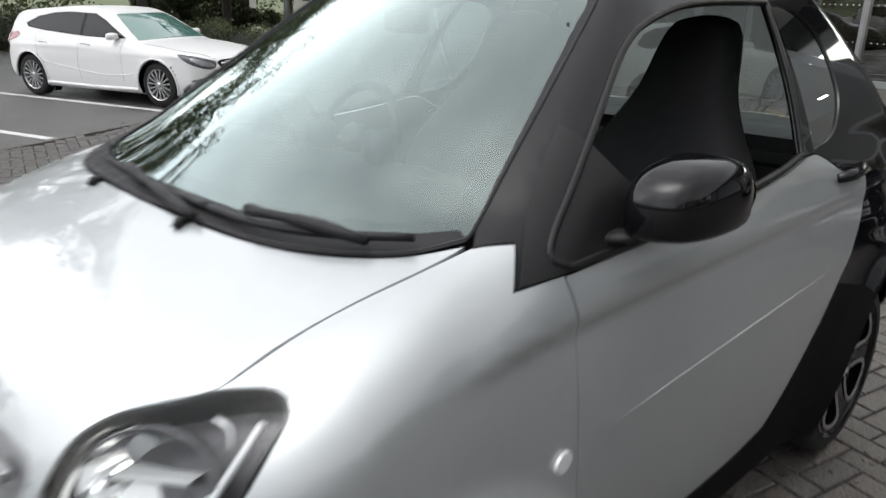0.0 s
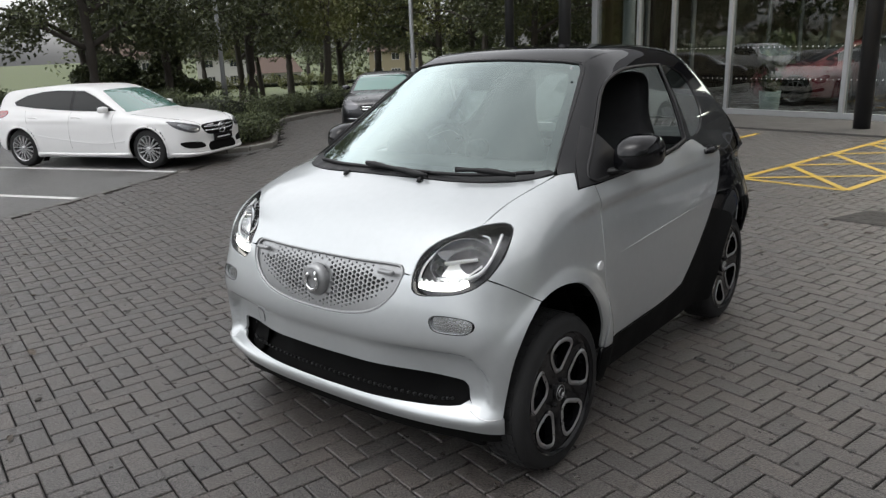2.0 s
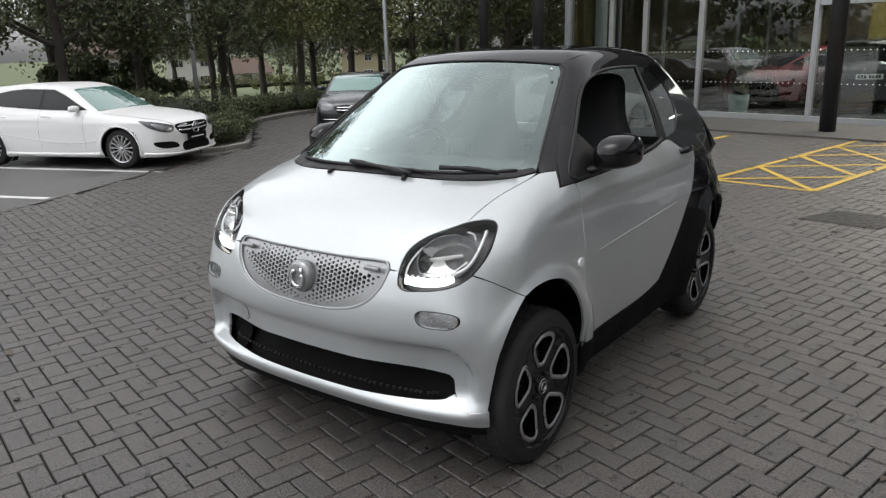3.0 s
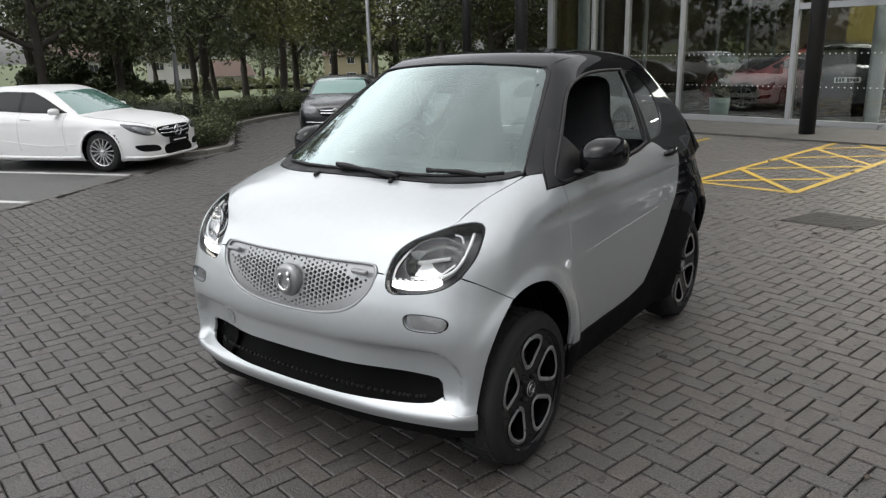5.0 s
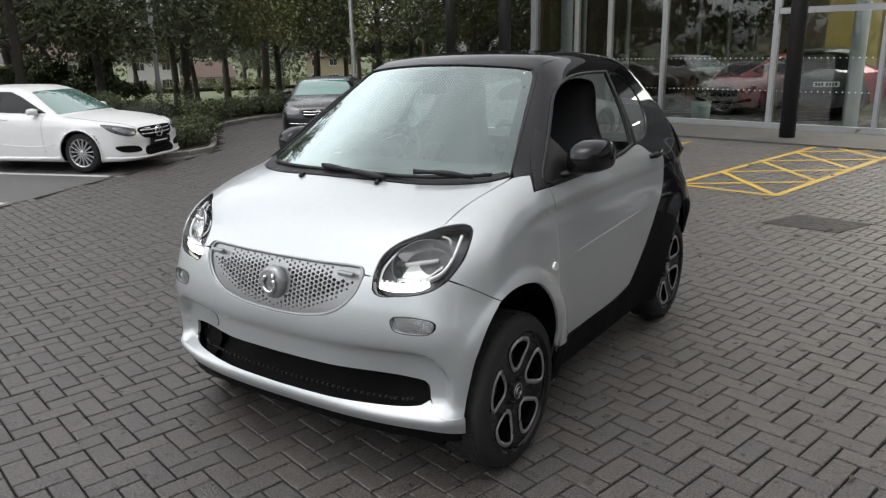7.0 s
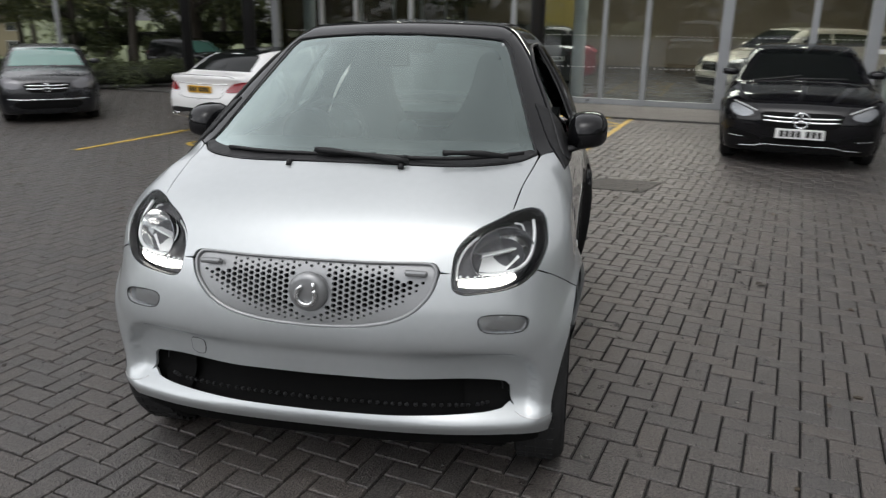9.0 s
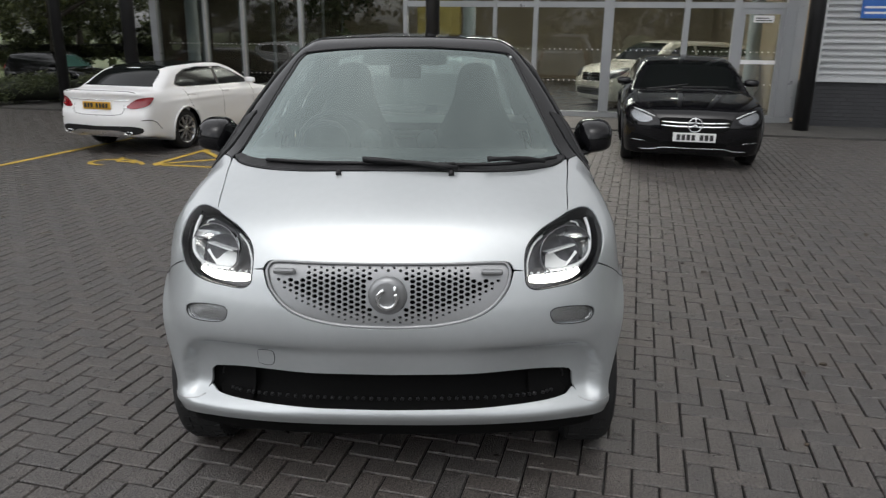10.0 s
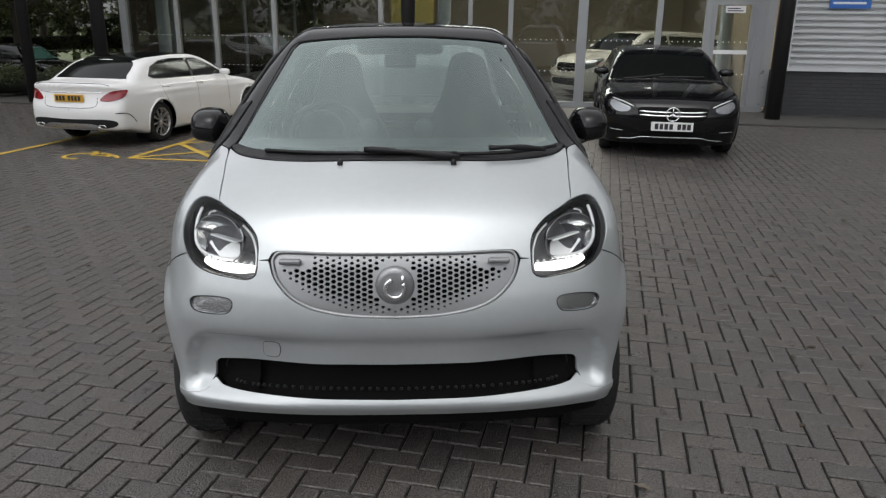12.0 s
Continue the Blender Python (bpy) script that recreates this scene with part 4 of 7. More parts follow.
# doors
CREASE = [(0.80, 0.86, 0.727), (0.80, 1.2, 0.742), (0.80, 1.55, 0.758), (0.80, 1.88, 0.776)]
DOOR_LOW = [(0.806, 0.768, 0.372), (0.798, 1.10, 0.372), (0.80, 1.42, 0.378), (0.808, 1.60, 0.405)]
DOOR_BACK = [(0.808, 1.60, 0.405), (0.818, 1.70, 0.50), (0.826, 1.80, 0.60), (0.826, 1.92, 0.72), (0.815, 2.03, 0.85), (0.80, 2.075, 0.95), (0.78, 2.085, 1.015)]
DOOR_TOP = [(0.78, 2.085, 1.015), (0.772, 2.01, 1.005), (0.768, 1.93, 1.022), (0.757, 1.84, 1.065), (0.752, 1.77, 1.078), (0.757, 1.60, 1.055), (0.76, 1.40, 1.040), (0.762, 1.10, 1.030), (0.764, 0.778, 1.028)]
outline = joined(ST, DOOR_LOW, DOOR_BACK, DOOR_TOP, SHUT[::-1])
crease = np.array(spline(CREASE, 0.04))
crease = cast(small_body, crease + np.array((0.4, 0, 0)), np.broadcast_to(np.array((-1.0, 0, 0)), crease.shape), 0.8, 80)
doors = pair("door", outline, SIDE, SILVER, label="silver door with its window lowered", step=0.024)
for sgn, door in zip((1, -1), doors):
    lamp_at = [(0.815, 0.735 + 0.022 * math.cos(a) + 0.004 * math.sin(a), 0.722 + 0.017 * math.sin(a)) for a in np.linspace(0, 2 * math.pi, 14, endpoint=False)]
    panel_object("side_repeater", panel_data(small_body, lamp_at, SIDE, 0.012, offset=0.007, rim=0.008), GUIDE, small_car, "small white side repeater", mirror=sgn < 0)
    v, f = tube_data([(sgn * 0.785, 1.90, 1.005), (sgn * 0.80, 1.96, 1.008), (sgn * 0.795, 2.05, 1.010), (sgn * 0.778, 2.10, 1.012)], [0.012, 0.017, 0.017, 0.012], 10)
    line = [(sgn * (q[0] - 0.0012), q[1], q[2]) for q in crease if not np.isnan(q).any()]
    v2, f2 = tube_data(line, [0.0004 + 0.0026 * math.sin(math.pi * i / (len(line) - 1)) ** 0.5 for i in range(len(line))], 8)
    mesh_object("door_crease", v2, f2, SILVER, door, "sharp crease pressed into the door", smooth=True)
    mesh_object("door_handle", v, f, GLOSS_BLACK, door, "black door handle", smooth=True)

# black body cell: pillars, sill, rear quarter, roof rails
WINDOW = [(0.757, 0.785, 1.040), (0.735, 0.755, 1.065), (0.700, 0.855, 1.145), (0.640, 1.02, 1.268), (0.600, 1.14, 1.350), (0.578, 1.25, 1.398), (0.560, 1.42, 1.428), (0.556, 1.62, 1.436), (0.556, 1.84, 1.433)]
QUARTER = [(0.556, 1.865, 1.432), (0.562, 1.97, 1.422), (0.596, 2.055, 1.372), (0.65, 2.075, 1.29), (0.70, 2.05, 1.19), (0.735, 1.95, 1.11), (0.748, 1.80, 1.088)]
hole = joined(ST, WINDOW, [(0.556, 1.84, 1.433), (0.62, 1.80, 1.34), (0.745, 1.72, 1.088)], [(0.745, 1.72, 1.088), (0.752, 1.55, 1.066), (0.755, 1.2, 1.045), (0.757, 0.785, 1.040)])
quarter = joined(ST, QUARTER, [(0.748, 1.80, 1.088), (0.63, 1.835, 1.33), (0.556, 1.865, 1.432)])
AEDGE = [(0.664, 0.662, 1.078), (0.63, 0.76, 1.15), (0.575, 0.95, 1.285), (0.53, 1.10, 1.39), (0.505, 1.18, 1.445), (0.48, 1.215, 1.475)]
outline = joined(ST, [(0.712, 0.715, 1.086), (0.664, 0.662, 1.080)], AEDGE, [(0.48, 1.215, 1.475), (0.49, 1.4, 1.505), (0.49, 1.7, 1.522), (0.49, 2.0, 1.51), (0.48, 2.28, 1.455)], [(0.48, 2.28, 1.455), (0.57, 2.345, 1.30), (0.66, 2.385, 1.12), (0.735, 2.40, 0.95), (0.79, 2.41, 0.82), (0.836, 2.42, 0.695)],
                 [(0.836, 2.42, 0.695), (0.838, 2.38, 0.712), (0.838, 2.27, 0.712), (0.836, 2.17, 0.67), (0.833, 2.08, 0.585), (0.825, 2.02, 0.47), (0.80, 2.0, 0.34), (0.78, 2.0, 0.22)],
                 [(0.78, 2.0, 0.22), (0.765, 1.4, 0.21), (0.765, 0.76, 0.22)], [(0.765, 0.76, 0.22), (0.806, 0.752, 0.368)], [(0.806, 0.752, 0.368), (0.806, 0.768, 0.368)], [(q[0], q[1], q[2] - 0.004) for q in DOOR_LOW], [(q[0], q[1] + 0.004, q[2]) for q in DOOR_BACK], [(q[0], q[1], q[2] + 0.005) for q in DOOR_TOP],
                 [(0.764, 0.775, 1.034), (0.748, 0.668, 1.028)], [(0.748, 0.668, 1.028), (0.714, 0.716, 1.084)])
pair("body_cell", outline, (-0.97, 0.12, -0.22), GLOSS_BLACK, label="gloss black body cell with pillars and sill", holes=[hole, quarter], step=0.024, rim=0.014)
sill = joined(ST, [(0.765, 0.765, 0.216), (0.806, 0.758, 0.362)], [(q[0], q[1], q[2] - 0.008) for q in DOOR_LOW], [(q[0], q[1] + 0.01, q[2]) for q in DOOR_BACK[:4]], [(0.826, 1.93, 0.72), (0.832, 2.10, 0.66), (0.828, 2.05, 0.56), (0.820, 2.005, 0.47), (0.80, 1.985, 0.34), (0.78, 1.985, 0.218)], [(0.78, 1.985, 0.218), (0.765, 1.4, 0.206), (0.765, 0.765, 0.216)])
pair("sill_trim", sill, SIDE, DEEP_BLACK, label="matt black sill trim", offset=0.004, step=0.04, rim=0.004)
panel_object("door_glass", panel_data(small_body, hole, SIDE, 0.06, offset=-0.008, rim=0.003), REAR_GLASS, small_car, "glass of the closed door window, whitened to look bright", mirror=True)
half = joined(ST, [(0.48, 2.285, 1.452), (0.57, 2.349, 1.30), (0.66, 2.389, 1.12), (0.735, 2.404, 0.95), (0.79, 2.414, 0.82), (0.836, 2.424, 0.695)], [(0.836, 2.424, 0.695), (0.832, 2.48, 0.665), (0.826, 2.54, 0.61), (0.818, 2.575, 0.55), (0.80, 2.60, 0.46)], [(0.80, 2.60, 0.46), (0.73, 2.62, 0.40)], [(0.73, 2.62, 0.40), (0.735, 2.60, 0.6), (0.71, 2.59, 0.9), (0.615, 2.57, 1.03)], [(0.615, 2.57, 1.03), (0.56, 2.46, 1.22), (0.465, 2.295, 1.445)])
pair("rear_corner", half, (-0.74, -0.64, -0.2), GLOSS_BLACK, label="gloss black rear corner over the wheel", step=0.026, rim=0.008)
for mat, flag in ((TINT_GLASS, False), (REAR_GLASS, True)):
    panel_object("quarter_window", panel_data(small_body, quarter, SIDE, 0.05, offset=-0.006, rim=0.003), mat, small_car, "tinted quarter window", mirror=flag)
seal = [Vector(q) for q in panel_data(small_body, hole, SIDE, 0.3, offset=0.002, rim=0)[0][:len(hole)]]
for sgn in (1, -1):
    tube("window_seal", [(sgn * q.x, q.y, q.z) for q in seal], 0.008, SATIN_BLACK, small_car, "black rubber window seal", closed=True, sides=6)

# roof, windscreen, tail
half = spline([(0.0, 1.165, 1.505), (0.25, 1.185, 1.498), (0.42, 1.22, 1.485), (0.474, 1.24, 1.482)], ST)[:-1] + spline([(0.474, 1.24, 1.482), (0.484, 1.4, 1.507), (0.485, 1.7, 1.524), (0.485, 2.0, 1.512), (0.475, 2.27, 1.46)], ST)[:-1] + spline([(0.475, 2.27, 1.46), (0.2, 2.31, 1.47), (0.0, 2.32, 1.475)], ST)
panel("roof", both(half), TOP, GLOSS_BLACK, label="gloss black roof", step=0.045)
SCREEN_SIDE = [(0.652, 0.668, 1.085), (0.62, 0.76, 1.155), (0.565, 0.95, 1.29), (0.52, 1.10, 1.395), (0.492, 1.185, 1.452), (0.465, 1.215, 1.475)]
half = spline([(0.0, 0.418, 1.074), (0.18, 0.427, 1.072), (0.36, 0.447, 1.071), (0.50, 0.50, 1.07), (0.60, 0.575, 1.074), (0.652, 0.668, 1.085)], ST)[:-1] + spline(SCREEN_SIDE, ST)[:-1] + spline([(0.465, 1.215, 1.475), (0.40, 1.205, 1.483), (0.22, 1.172, 1.494), (0.0, 1.155, 1.499)], ST)
screen_outline = both(half)
panel("windscreen", screen_outline, FRONTTOP, SCREEN_GLASS, label="clear windscreen reflecting grey sky", step=0.04, offset=-0.004, rim=0.004)
half = spline([(0.0, 0.50, 1.105), (0.3, 0.535, 1.10), (0.50, 0.60, 1.10), (0.592, 0.68, 1.105)], ST)[:-1] + spline([(0.592, 0.68, 1.105), (0.56, 0.80, 1.19), (0.50, 1.0, 1.325), (0.455, 1.13, 1.41), (0.42, 1.165, 1.435)], ST)[:-1] + spline([(0.42, 1.165, 1.435), (0.30, 1.145, 1.452), (0.185, 1.13, 1.462)], ST)[:-1] + spline([(0.185, 1.13, 1.462), (0.17, 1.06, 1.42), (0.0, 1.045, 1.42)], ST)
panel("windscreen_border", screen_outline, FRONTTOP, GLOSS_BLACK, label="black printed windscreen border", holes=[both(half)], step=0.03, offset=-0.007, rim=0)
tube("sensor_dot", [(0.462, 1.13, 1.452), (0.468, 1.133, 1.453)], 0.006, GUIDE, small_car)
half = spline([(0.0, 2.33, 1.46), (0.3, 2.31, 1.45), (0.46, 2.29, 1.44)], 0.04)[:-1] + spline([(0.46, 2.29, 1.44), (0.56, 2.45, 1.22), (0.60, 2.55, 1.04)], 0.04)[:-1] + spline([(0.60, 2.55, 1.04), (0.3, 2.61, 1.03), (0.0, 2.62, 1.03)], 0.04)
panel("rear_window", both(half), (0, -0.8, -0.6), REAR_GLASS, label="pale tinted rear window", step=0.06, rim=0.003)
half = spline([(0.0, 2.62, 1.028), (0.62, 2.56, 1.036)], 0.05)[:-1] + spline([(0.62, 2.56, 1.02), (0.72, 2.56, 0.9), (0.745, 2.57, 0.6), (0.72, 2.60, 0.30)], 0.05)[:-1] + spline([(0.72, 2.60, 0.30), (0.0, 2.66, 0.28)], 0.05)
panel("tailgate", both(half), (0, -1, 0), SILVER, label="silver tailgate and rear bumper", step=0.05)
pair("tail_lamp", closed_spline([(0.66, 2.58, 0.95), (0.72, 2.56, 0.93), (0.735, 2.56, 0.78), (0.68, 2.58, 0.76)], 0.03), (-0.3, -1, 0), TAIL_RED, label="red tail lamp", offset=0.004, step=0.04)

# cowl and wipers
half = spline([(0.0, 0.410, 1.070), (0.36, 0.438, 1.068), (0.50, 0.49, 1.067), (0.60, 0.565, 1.071), (0.655, 0.66, 1.083)], ST)[:-1] + spline([(0.655, 0.66, 1.083), (0.630, 0.668, 1.095), (0.585, 0.617, 1.093), (0.50, 0.556, 1.090), (0.36, 0.492, 1.090), (0.18, 0.470, 1.091), (0.0, 0.463, 1.092)], ST)
panel("cowl_trim", both(half), FRONTTOP, SATIN_BLACK, label="black trim along the foot of the windscreen", offset=0.0015, step=0.035, rim=0.003)
frame_path = [Vector(q) for q in panel_data(small_body, screen_outline, FRONTTOP, 0.3, offset=-0.001, rim=0)[0][:len(screen_outline)]]
tube("windscreen_gasket", frame_path, 0.0042, SATIN_BLACK, small_car, "black rubber windscreen gasket", closed=True, sides=6)
half = spline([(0.0, 0.405, 1.062), (0.36, 0.43, 1.06), (0.55, 0.51, 1.06), (0.655, 0.645, 1.07)], ST)[:-1] + spline([(0.655, 0.645, 1.07), (0.61, 0.65, 1.095), (0.50, 0.575, 1.095), (0.3, 0.50, 1.095), (0.0, 0.465, 1.095)], ST)
panel("cowl", both(half), FRONTTOP, SATIN_BLACK, label="black cowl at the windscreen base", offset=-0.012, step=0.04, rim=0)


def wiper(points, arm):
    w = tube("wiper", [Vector(q) + Vector((0, -0.008, 0.008)) for q in spline(points, 0.04)], 0.0075, SATIN_BLACK, small_car, "black wiper blade", sides=6)
    tube("wiper_arm", [Vector(q) + Vector((0, -0.016, 0.018)) for q in spline(arm, 0.05)], [0.008 + 0.005 * math.sin(i * 0.7) ** 2 for i in range(len(spline(arm, 0.05)))], SATIN_BLACK, w, "black wiper arm", sides=6)


wiper([(-0.50, 0.548, 1.083), (-0.32, 0.484, 1.084), (-0.10, 0.457, 1.085), (0.10, 0.451, 1.085), (0.22, 0.455, 1.084)], [(0.23, 0.43, 1.066), (0.05, 0.44, 1.083), (-0.12, 0.458, 1.092)])
wiper([(0.16, 0.452, 1.083), (0.36, 0.470, 1.082), (0.50, 0.525, 1.084), (0.61, 0.60, 1.088)], [(0.56, 0.555, 1.072), (0.45, 0.51, 1.088), (0.34, 0.475, 1.092)])
for sgn in (1, -1):
    tube("washer_jet", [(sgn * 0.205, 0.392, 1.060), (sgn * 0.205, 0.398, 1.070), (sgn * 0.205, 0.418, 1.074)], [0.010, 0.010, 0.006], SATIN_BLACK, small_car, "small black washer jet", sides=8)

# door mirrors
for sgn in (1, -1):
    bm = bmesh.new()
    bmesh.ops.create_uvsphere(bm, u_segments=28, v_segments=18, radius=1)
    for v in bm.verts:
        x, y, z = v.co
        f = lambda a, e: math.copysign(abs(a) ** e, a)
        x, y, z = f(x, 0.62), f(y, 0.85), f(z, 0.75 if z > 0 else 0.45)
        z *= (0.080 if z > 0 else 0.062) * (1 - 0.08 * x)
        y = y * 0.150 if y < 0 else y * 0.085
        v.co = (sgn * (0.832 + 0.080 * x), 1.05 + y + 0.015 * x, 1.115 + z + 0.006 * x)
    if sgn < 0:
        bmesh.ops.reverse_faces(bm, faces=bm.faces[:])
    mirror = part("door_mirror", bm, GLOSS_BLACK, small_car, "gloss black door mirror", smooth=True)
    v, f = tube_data([(sgn * 0.735, 0.90, 1.060), (sgn * 0.78, 0.93, 1.064), (sgn * 0.84, 1.0, 1.072)], [0.030, 0.026, 0.028], 10, flat=0.45)
    mesh_object("mirror_arm", v, f, SATIN_BLACK, mirror, smooth=True)
    glass = [(sgn * (0.832 + 0.066 * math.cos(a)), 1.137, 1.120 + 0.058 * math.sin(a)) for a in np.linspace(0, 2 * math.pi, 20, endpoint=False)]
    mesh_object("mirror_glass", glass, [tuple(range(20)) if sgn < 0 else tuple(range(20))[::-1]], CHROME, mirror, "mirror glass")
tri = joined(ST, [(0.748, 0.674, 1.032), (0.722, 0.722, 1.080), (0.692, 0.800, 1.145), (0.655, 0.920, 1.236)], [(0.655, 0.920, 1.236), (0.69, 0.96, 1.170), (0.715, 1.03, 1.10), (0.752, 1.02, 1.040)], [(0.752, 1.02, 1.040), (0.756, 0.80, 1.036)], [(0.756, 0.80, 1.034), (0.748, 0.674, 1.032)])
pair("mirror_sail", tri, SIDE, SATIN_BLACK, label="black triangular mirror base", offset=0.005, step=0.03, rim=0.006)

# wheels: black five-hole alloys with machined outlines
def loop_outline(k):
    """One of five rounded openings of the wheel, flat in (along y, up z)."""
    a = radians(72 * k + 90)
    pts = [(0.090, -0.020), (0.122, -0.046), (0.160, -0.070), (0.186, -0.066), (0.204, -0.030), (0.206, 0.0), (0.204, 0.030), (0.186, 0.066), (0.160, 0.070), (0.122, 0.046), (0.090, 0.020), (0.086, 0.0)]
    return [(r * math.cos(a) - t * math.sin(a), r * math.sin(a) + t * math.cos(a)) for r, t in pts]


def wheel(y, sgn, turn):
    x0 = sgn * (0.812 if y < 1 else 0.790)
    at = Vector((x0, y, 0.298))
    sx = lambda a: -sgn * a
    face = [(0.236, 0.0), (0.241, 0.004), (0.266, 0.001), (0.286, 0.012), (0.296, 0.030), (0.298, 0.06), (0.298, 0.12), (0.296, 0.150), (0.285, 0.17), (0.215, 0.18)]
    v, f = lathe_data([(r, sx(a)) for r, a in face], 56, "x")
    w = mesh_object("wheel", [Vector(q) + at for q in v], f if sgn < 0 else [g[::-1] for g in f], RUBBER, small_car, "black tyre on a five-spoke alloy", smooth=True)
    bm = bmesh.new()
    for k in range(72):
        m = Matrix.Translation(at) @ Matrix.Rotation(2 * math.pi * k / 72, 4, "X")
        for a0, a1 in ((0.036, 0.056), (0.062, 0.088), (0.094, 0.12), (0.127, 0.16)):
            skew = 0.006 if k % 2 else -0.006
            add_box(bm, min(sx(a0), sx(a1)), max(sx(a0), sx(a1)), -0.009 + skew, 0.009 + skew, 0.288, 0.3005, m)
    part("tread", bm, RUBBER, w)
    rim = [(0.238, 0.002), (0.234, 0.006), (0.228, 0.010), (0.220, 0.03), (0.214, 0.16)]
    v, f = lathe_data([(r, sx(a)) for r, a in rim], 48, "x")
    mesh_object("rim_barrel", [Vector(q) + at for q in v], f if sgn < 0 else [g[::-1] for g in f], GLOSS_BLACK, w, "black rim barrel", smooth=True)
    # spoked face with five openings, slightly dished
    from mathutils.geometry import delaunay_2d_cdt
    outer = [(0.230 * math.cos(a), 0.230 * math.sin(a)) for a in np.linspace(0, 2 * math.pi, 60, endpoint=False)]
    opens = [[(q[0], q[1]) for q in closed_spline([(*p, 0) for p in loop_outline(k)], 0.012)] for k in range(5)]
    rot = Matrix.Rotation(turn, 2)
    pts, cons = [], []
    for lp in [outer] + opens:
        k0 = len(pts)
        pts += lp
        cons += [(k0 + i, k0 + (i + 1) % len(lp)) for i in range(len(lp))]
    extra = [(r * math.cos(a), r * math.sin(a)) for r, n in ((0.0, 1), (0.025, 8), (0.045, 12), (0.213, 60)) for a in np.linspace(0, 2 * math.pi, n, endpoint=False)]
    vv, _, ff, *_ = delaunay_2d_cdt([Vector(q) for q in pts + extra], cons, [], 0, 1e-6)
    flatv = np.array([tuple(q) for q in vv])
    ff = np.array([tuple(g) for g in ff])
    mid = flatv[ff].mean(1)
    keep = np.hypot(mid[:, 0], mid[:, 1]) < 0.230
    for lp in opens:
        keep &= ~inside(np.array(lp), mid)
    depth = lambda q: 0.012 + 0.018 * (1 - min(1, math.hypot(*q) / 0.2) ** 2) - 0.012 * math.exp(-(math.hypot(*q) / 0.05) ** 2)
    place = lambda q, d: at + Vector((sx(d), *(rot @ Vector(q))))
    bm = bmesh.new()
    base = [bm.verts.new(place(q, depth(q))) for q in flatv]
    faces = []
    for g in ff[keep]:
        faces.append(bm.faces.new([base[i] for i in g]))
    bmesh.ops.recalc_face_normals(bm, faces=bm.faces[:])
    ext = bmesh.ops.extrude_face_region(bm, geom=bm.faces[:])
    bmesh.ops.translate(bm, verts=[e for e in ext["geom"] if isinstance(e, bmesh.types.BMVert)], vec=(sx(0.035), 0, 0))
    bmesh.ops.recalc_face_normals(bm, faces=bm.faces[:])
    part("wheel_face", bm, GLOSS_BLACK, w, "gloss black wheel face")
    for lp in opens:
        path = [place((q[0] * 1.0, q[1] * 1.0), depth(q) - 0.003) for q in lp]
        v, f = tube_data(path, 0.0088, 4, closed=True, flat=0.45, up=(1, 0, 0))
        mesh_object("machined_edge", v, f, MACHINED, w, "bright machined edge")
    v, f = lathe_data([(0.0, sx(0.011)), (0.026, sx(0.011)), (0.031, sx(0.014)), (0.032, sx(0.03))], 24, "x")
    mesh_object("hub_cap", [Vector(q) + at for q in v], f if sgn < 0 else [g[::-1] for g in f], SATIN_BLACK, w, "black hub cap", smooth=True)
    arc = [at + Vector((sx(0.010), 0.016 * math.cos(a), 0.016 * math.sin(a))) for a in np.linspace(0.9, 6.0, 16)]
    v, f = tube_data(arc, 0.0028, 6, up=(1, 0, 0))
    mesh_object("hub_mark", v, f, MACHINED, w, smooth=True)
    arc = [at + Vector((sx(0.012), 0.029 * math.cos(a), 0.029 * math.sin(a))) for a in np.linspace(0, 2 * math.pi, 28, endpoint=False)]
    v, f = tube_data(arc, 0.0018, 5, up=(1, 0, 0), closed=True)
    mesh_object("hub_ring", v, f, MACHINED, w, smooth=True)
    for k in range(4):
        a = radians(90 * k + 45)
        v, f = lathe_data([(0.0, sx(0.008)), (0.007, sx(0.009)), (0.0085, sx(0.013)), (0.0085, sx(0.03))], 10, "x")
        mesh_object("wheel_bolt", [Vector(q) + at + Vector((0, 0.05 * math.cos(a), 0.05 * math.sin(a))) for q in v], f if sgn < 0 else [g[::-1] for g in f], SATIN_BLACK, w)
    v, f = lathe_data([(0.0, sx(0.07)), (0.135, sx(0.07)), (0.137, sx(0.09))], 32, "x")
    mesh_object("brake_disc", [Vector(q) + at for q in v], f if sgn < 0 else [g[::-1] for g in f], ALLOY_GREY, w, "grey brake disc")
    # liner of the wheel well
    v, f = lathe_data([(0.312, sx(0.10)), (0.315, sx(0.26)), (0.0, sx(0.28))], 40, "x")
    keepf = [g for g in f if all(v[i][2] > -0.10 for i in g)]
    mesh_object("wheel_well", [Vector((q[0], q[1], q[2] * (1.34 if q[2] > 0 else 1.0))) + at for q in v], keepf, DEEP_BLACK, small_car)


for y, turns in zip(HUBS, (-0.06, 0.35)):
    for sgn in (1, -1):
        wheel(y, sgn, turns)

# cabin
box("cabin_floor", -0.66, 0.66, 0.55, 2.5, 0.24, 0.30, DEEP_BLACK, small_car)
box("underbody", -0.58, 0.58, 0.30, 2.55, 0.17, 0.25, DEEP_BLACK, small_car)
# added block, keeps light off the paving below the bumper
box("nose_shade_block", -0.62, 0.62, 0.20, 0.62, 0.125, 0.20, DEEP_BLACK, small_car, "black block added under the nose to shade the paving", bevel=0.02)
box("bulkhead", -0.62, 0.62, 0.62, 0.66, 0.25, 1.02, DEEP_BLACK, small_car)
bm = bmesh.new()
prof = [(0.60, 1.035), (0.70, 1.065), (0.88, 1.085), (1.02, 1.06), (1.08, 0.98), (1.05, 0.80), (0.95, 0.62)]
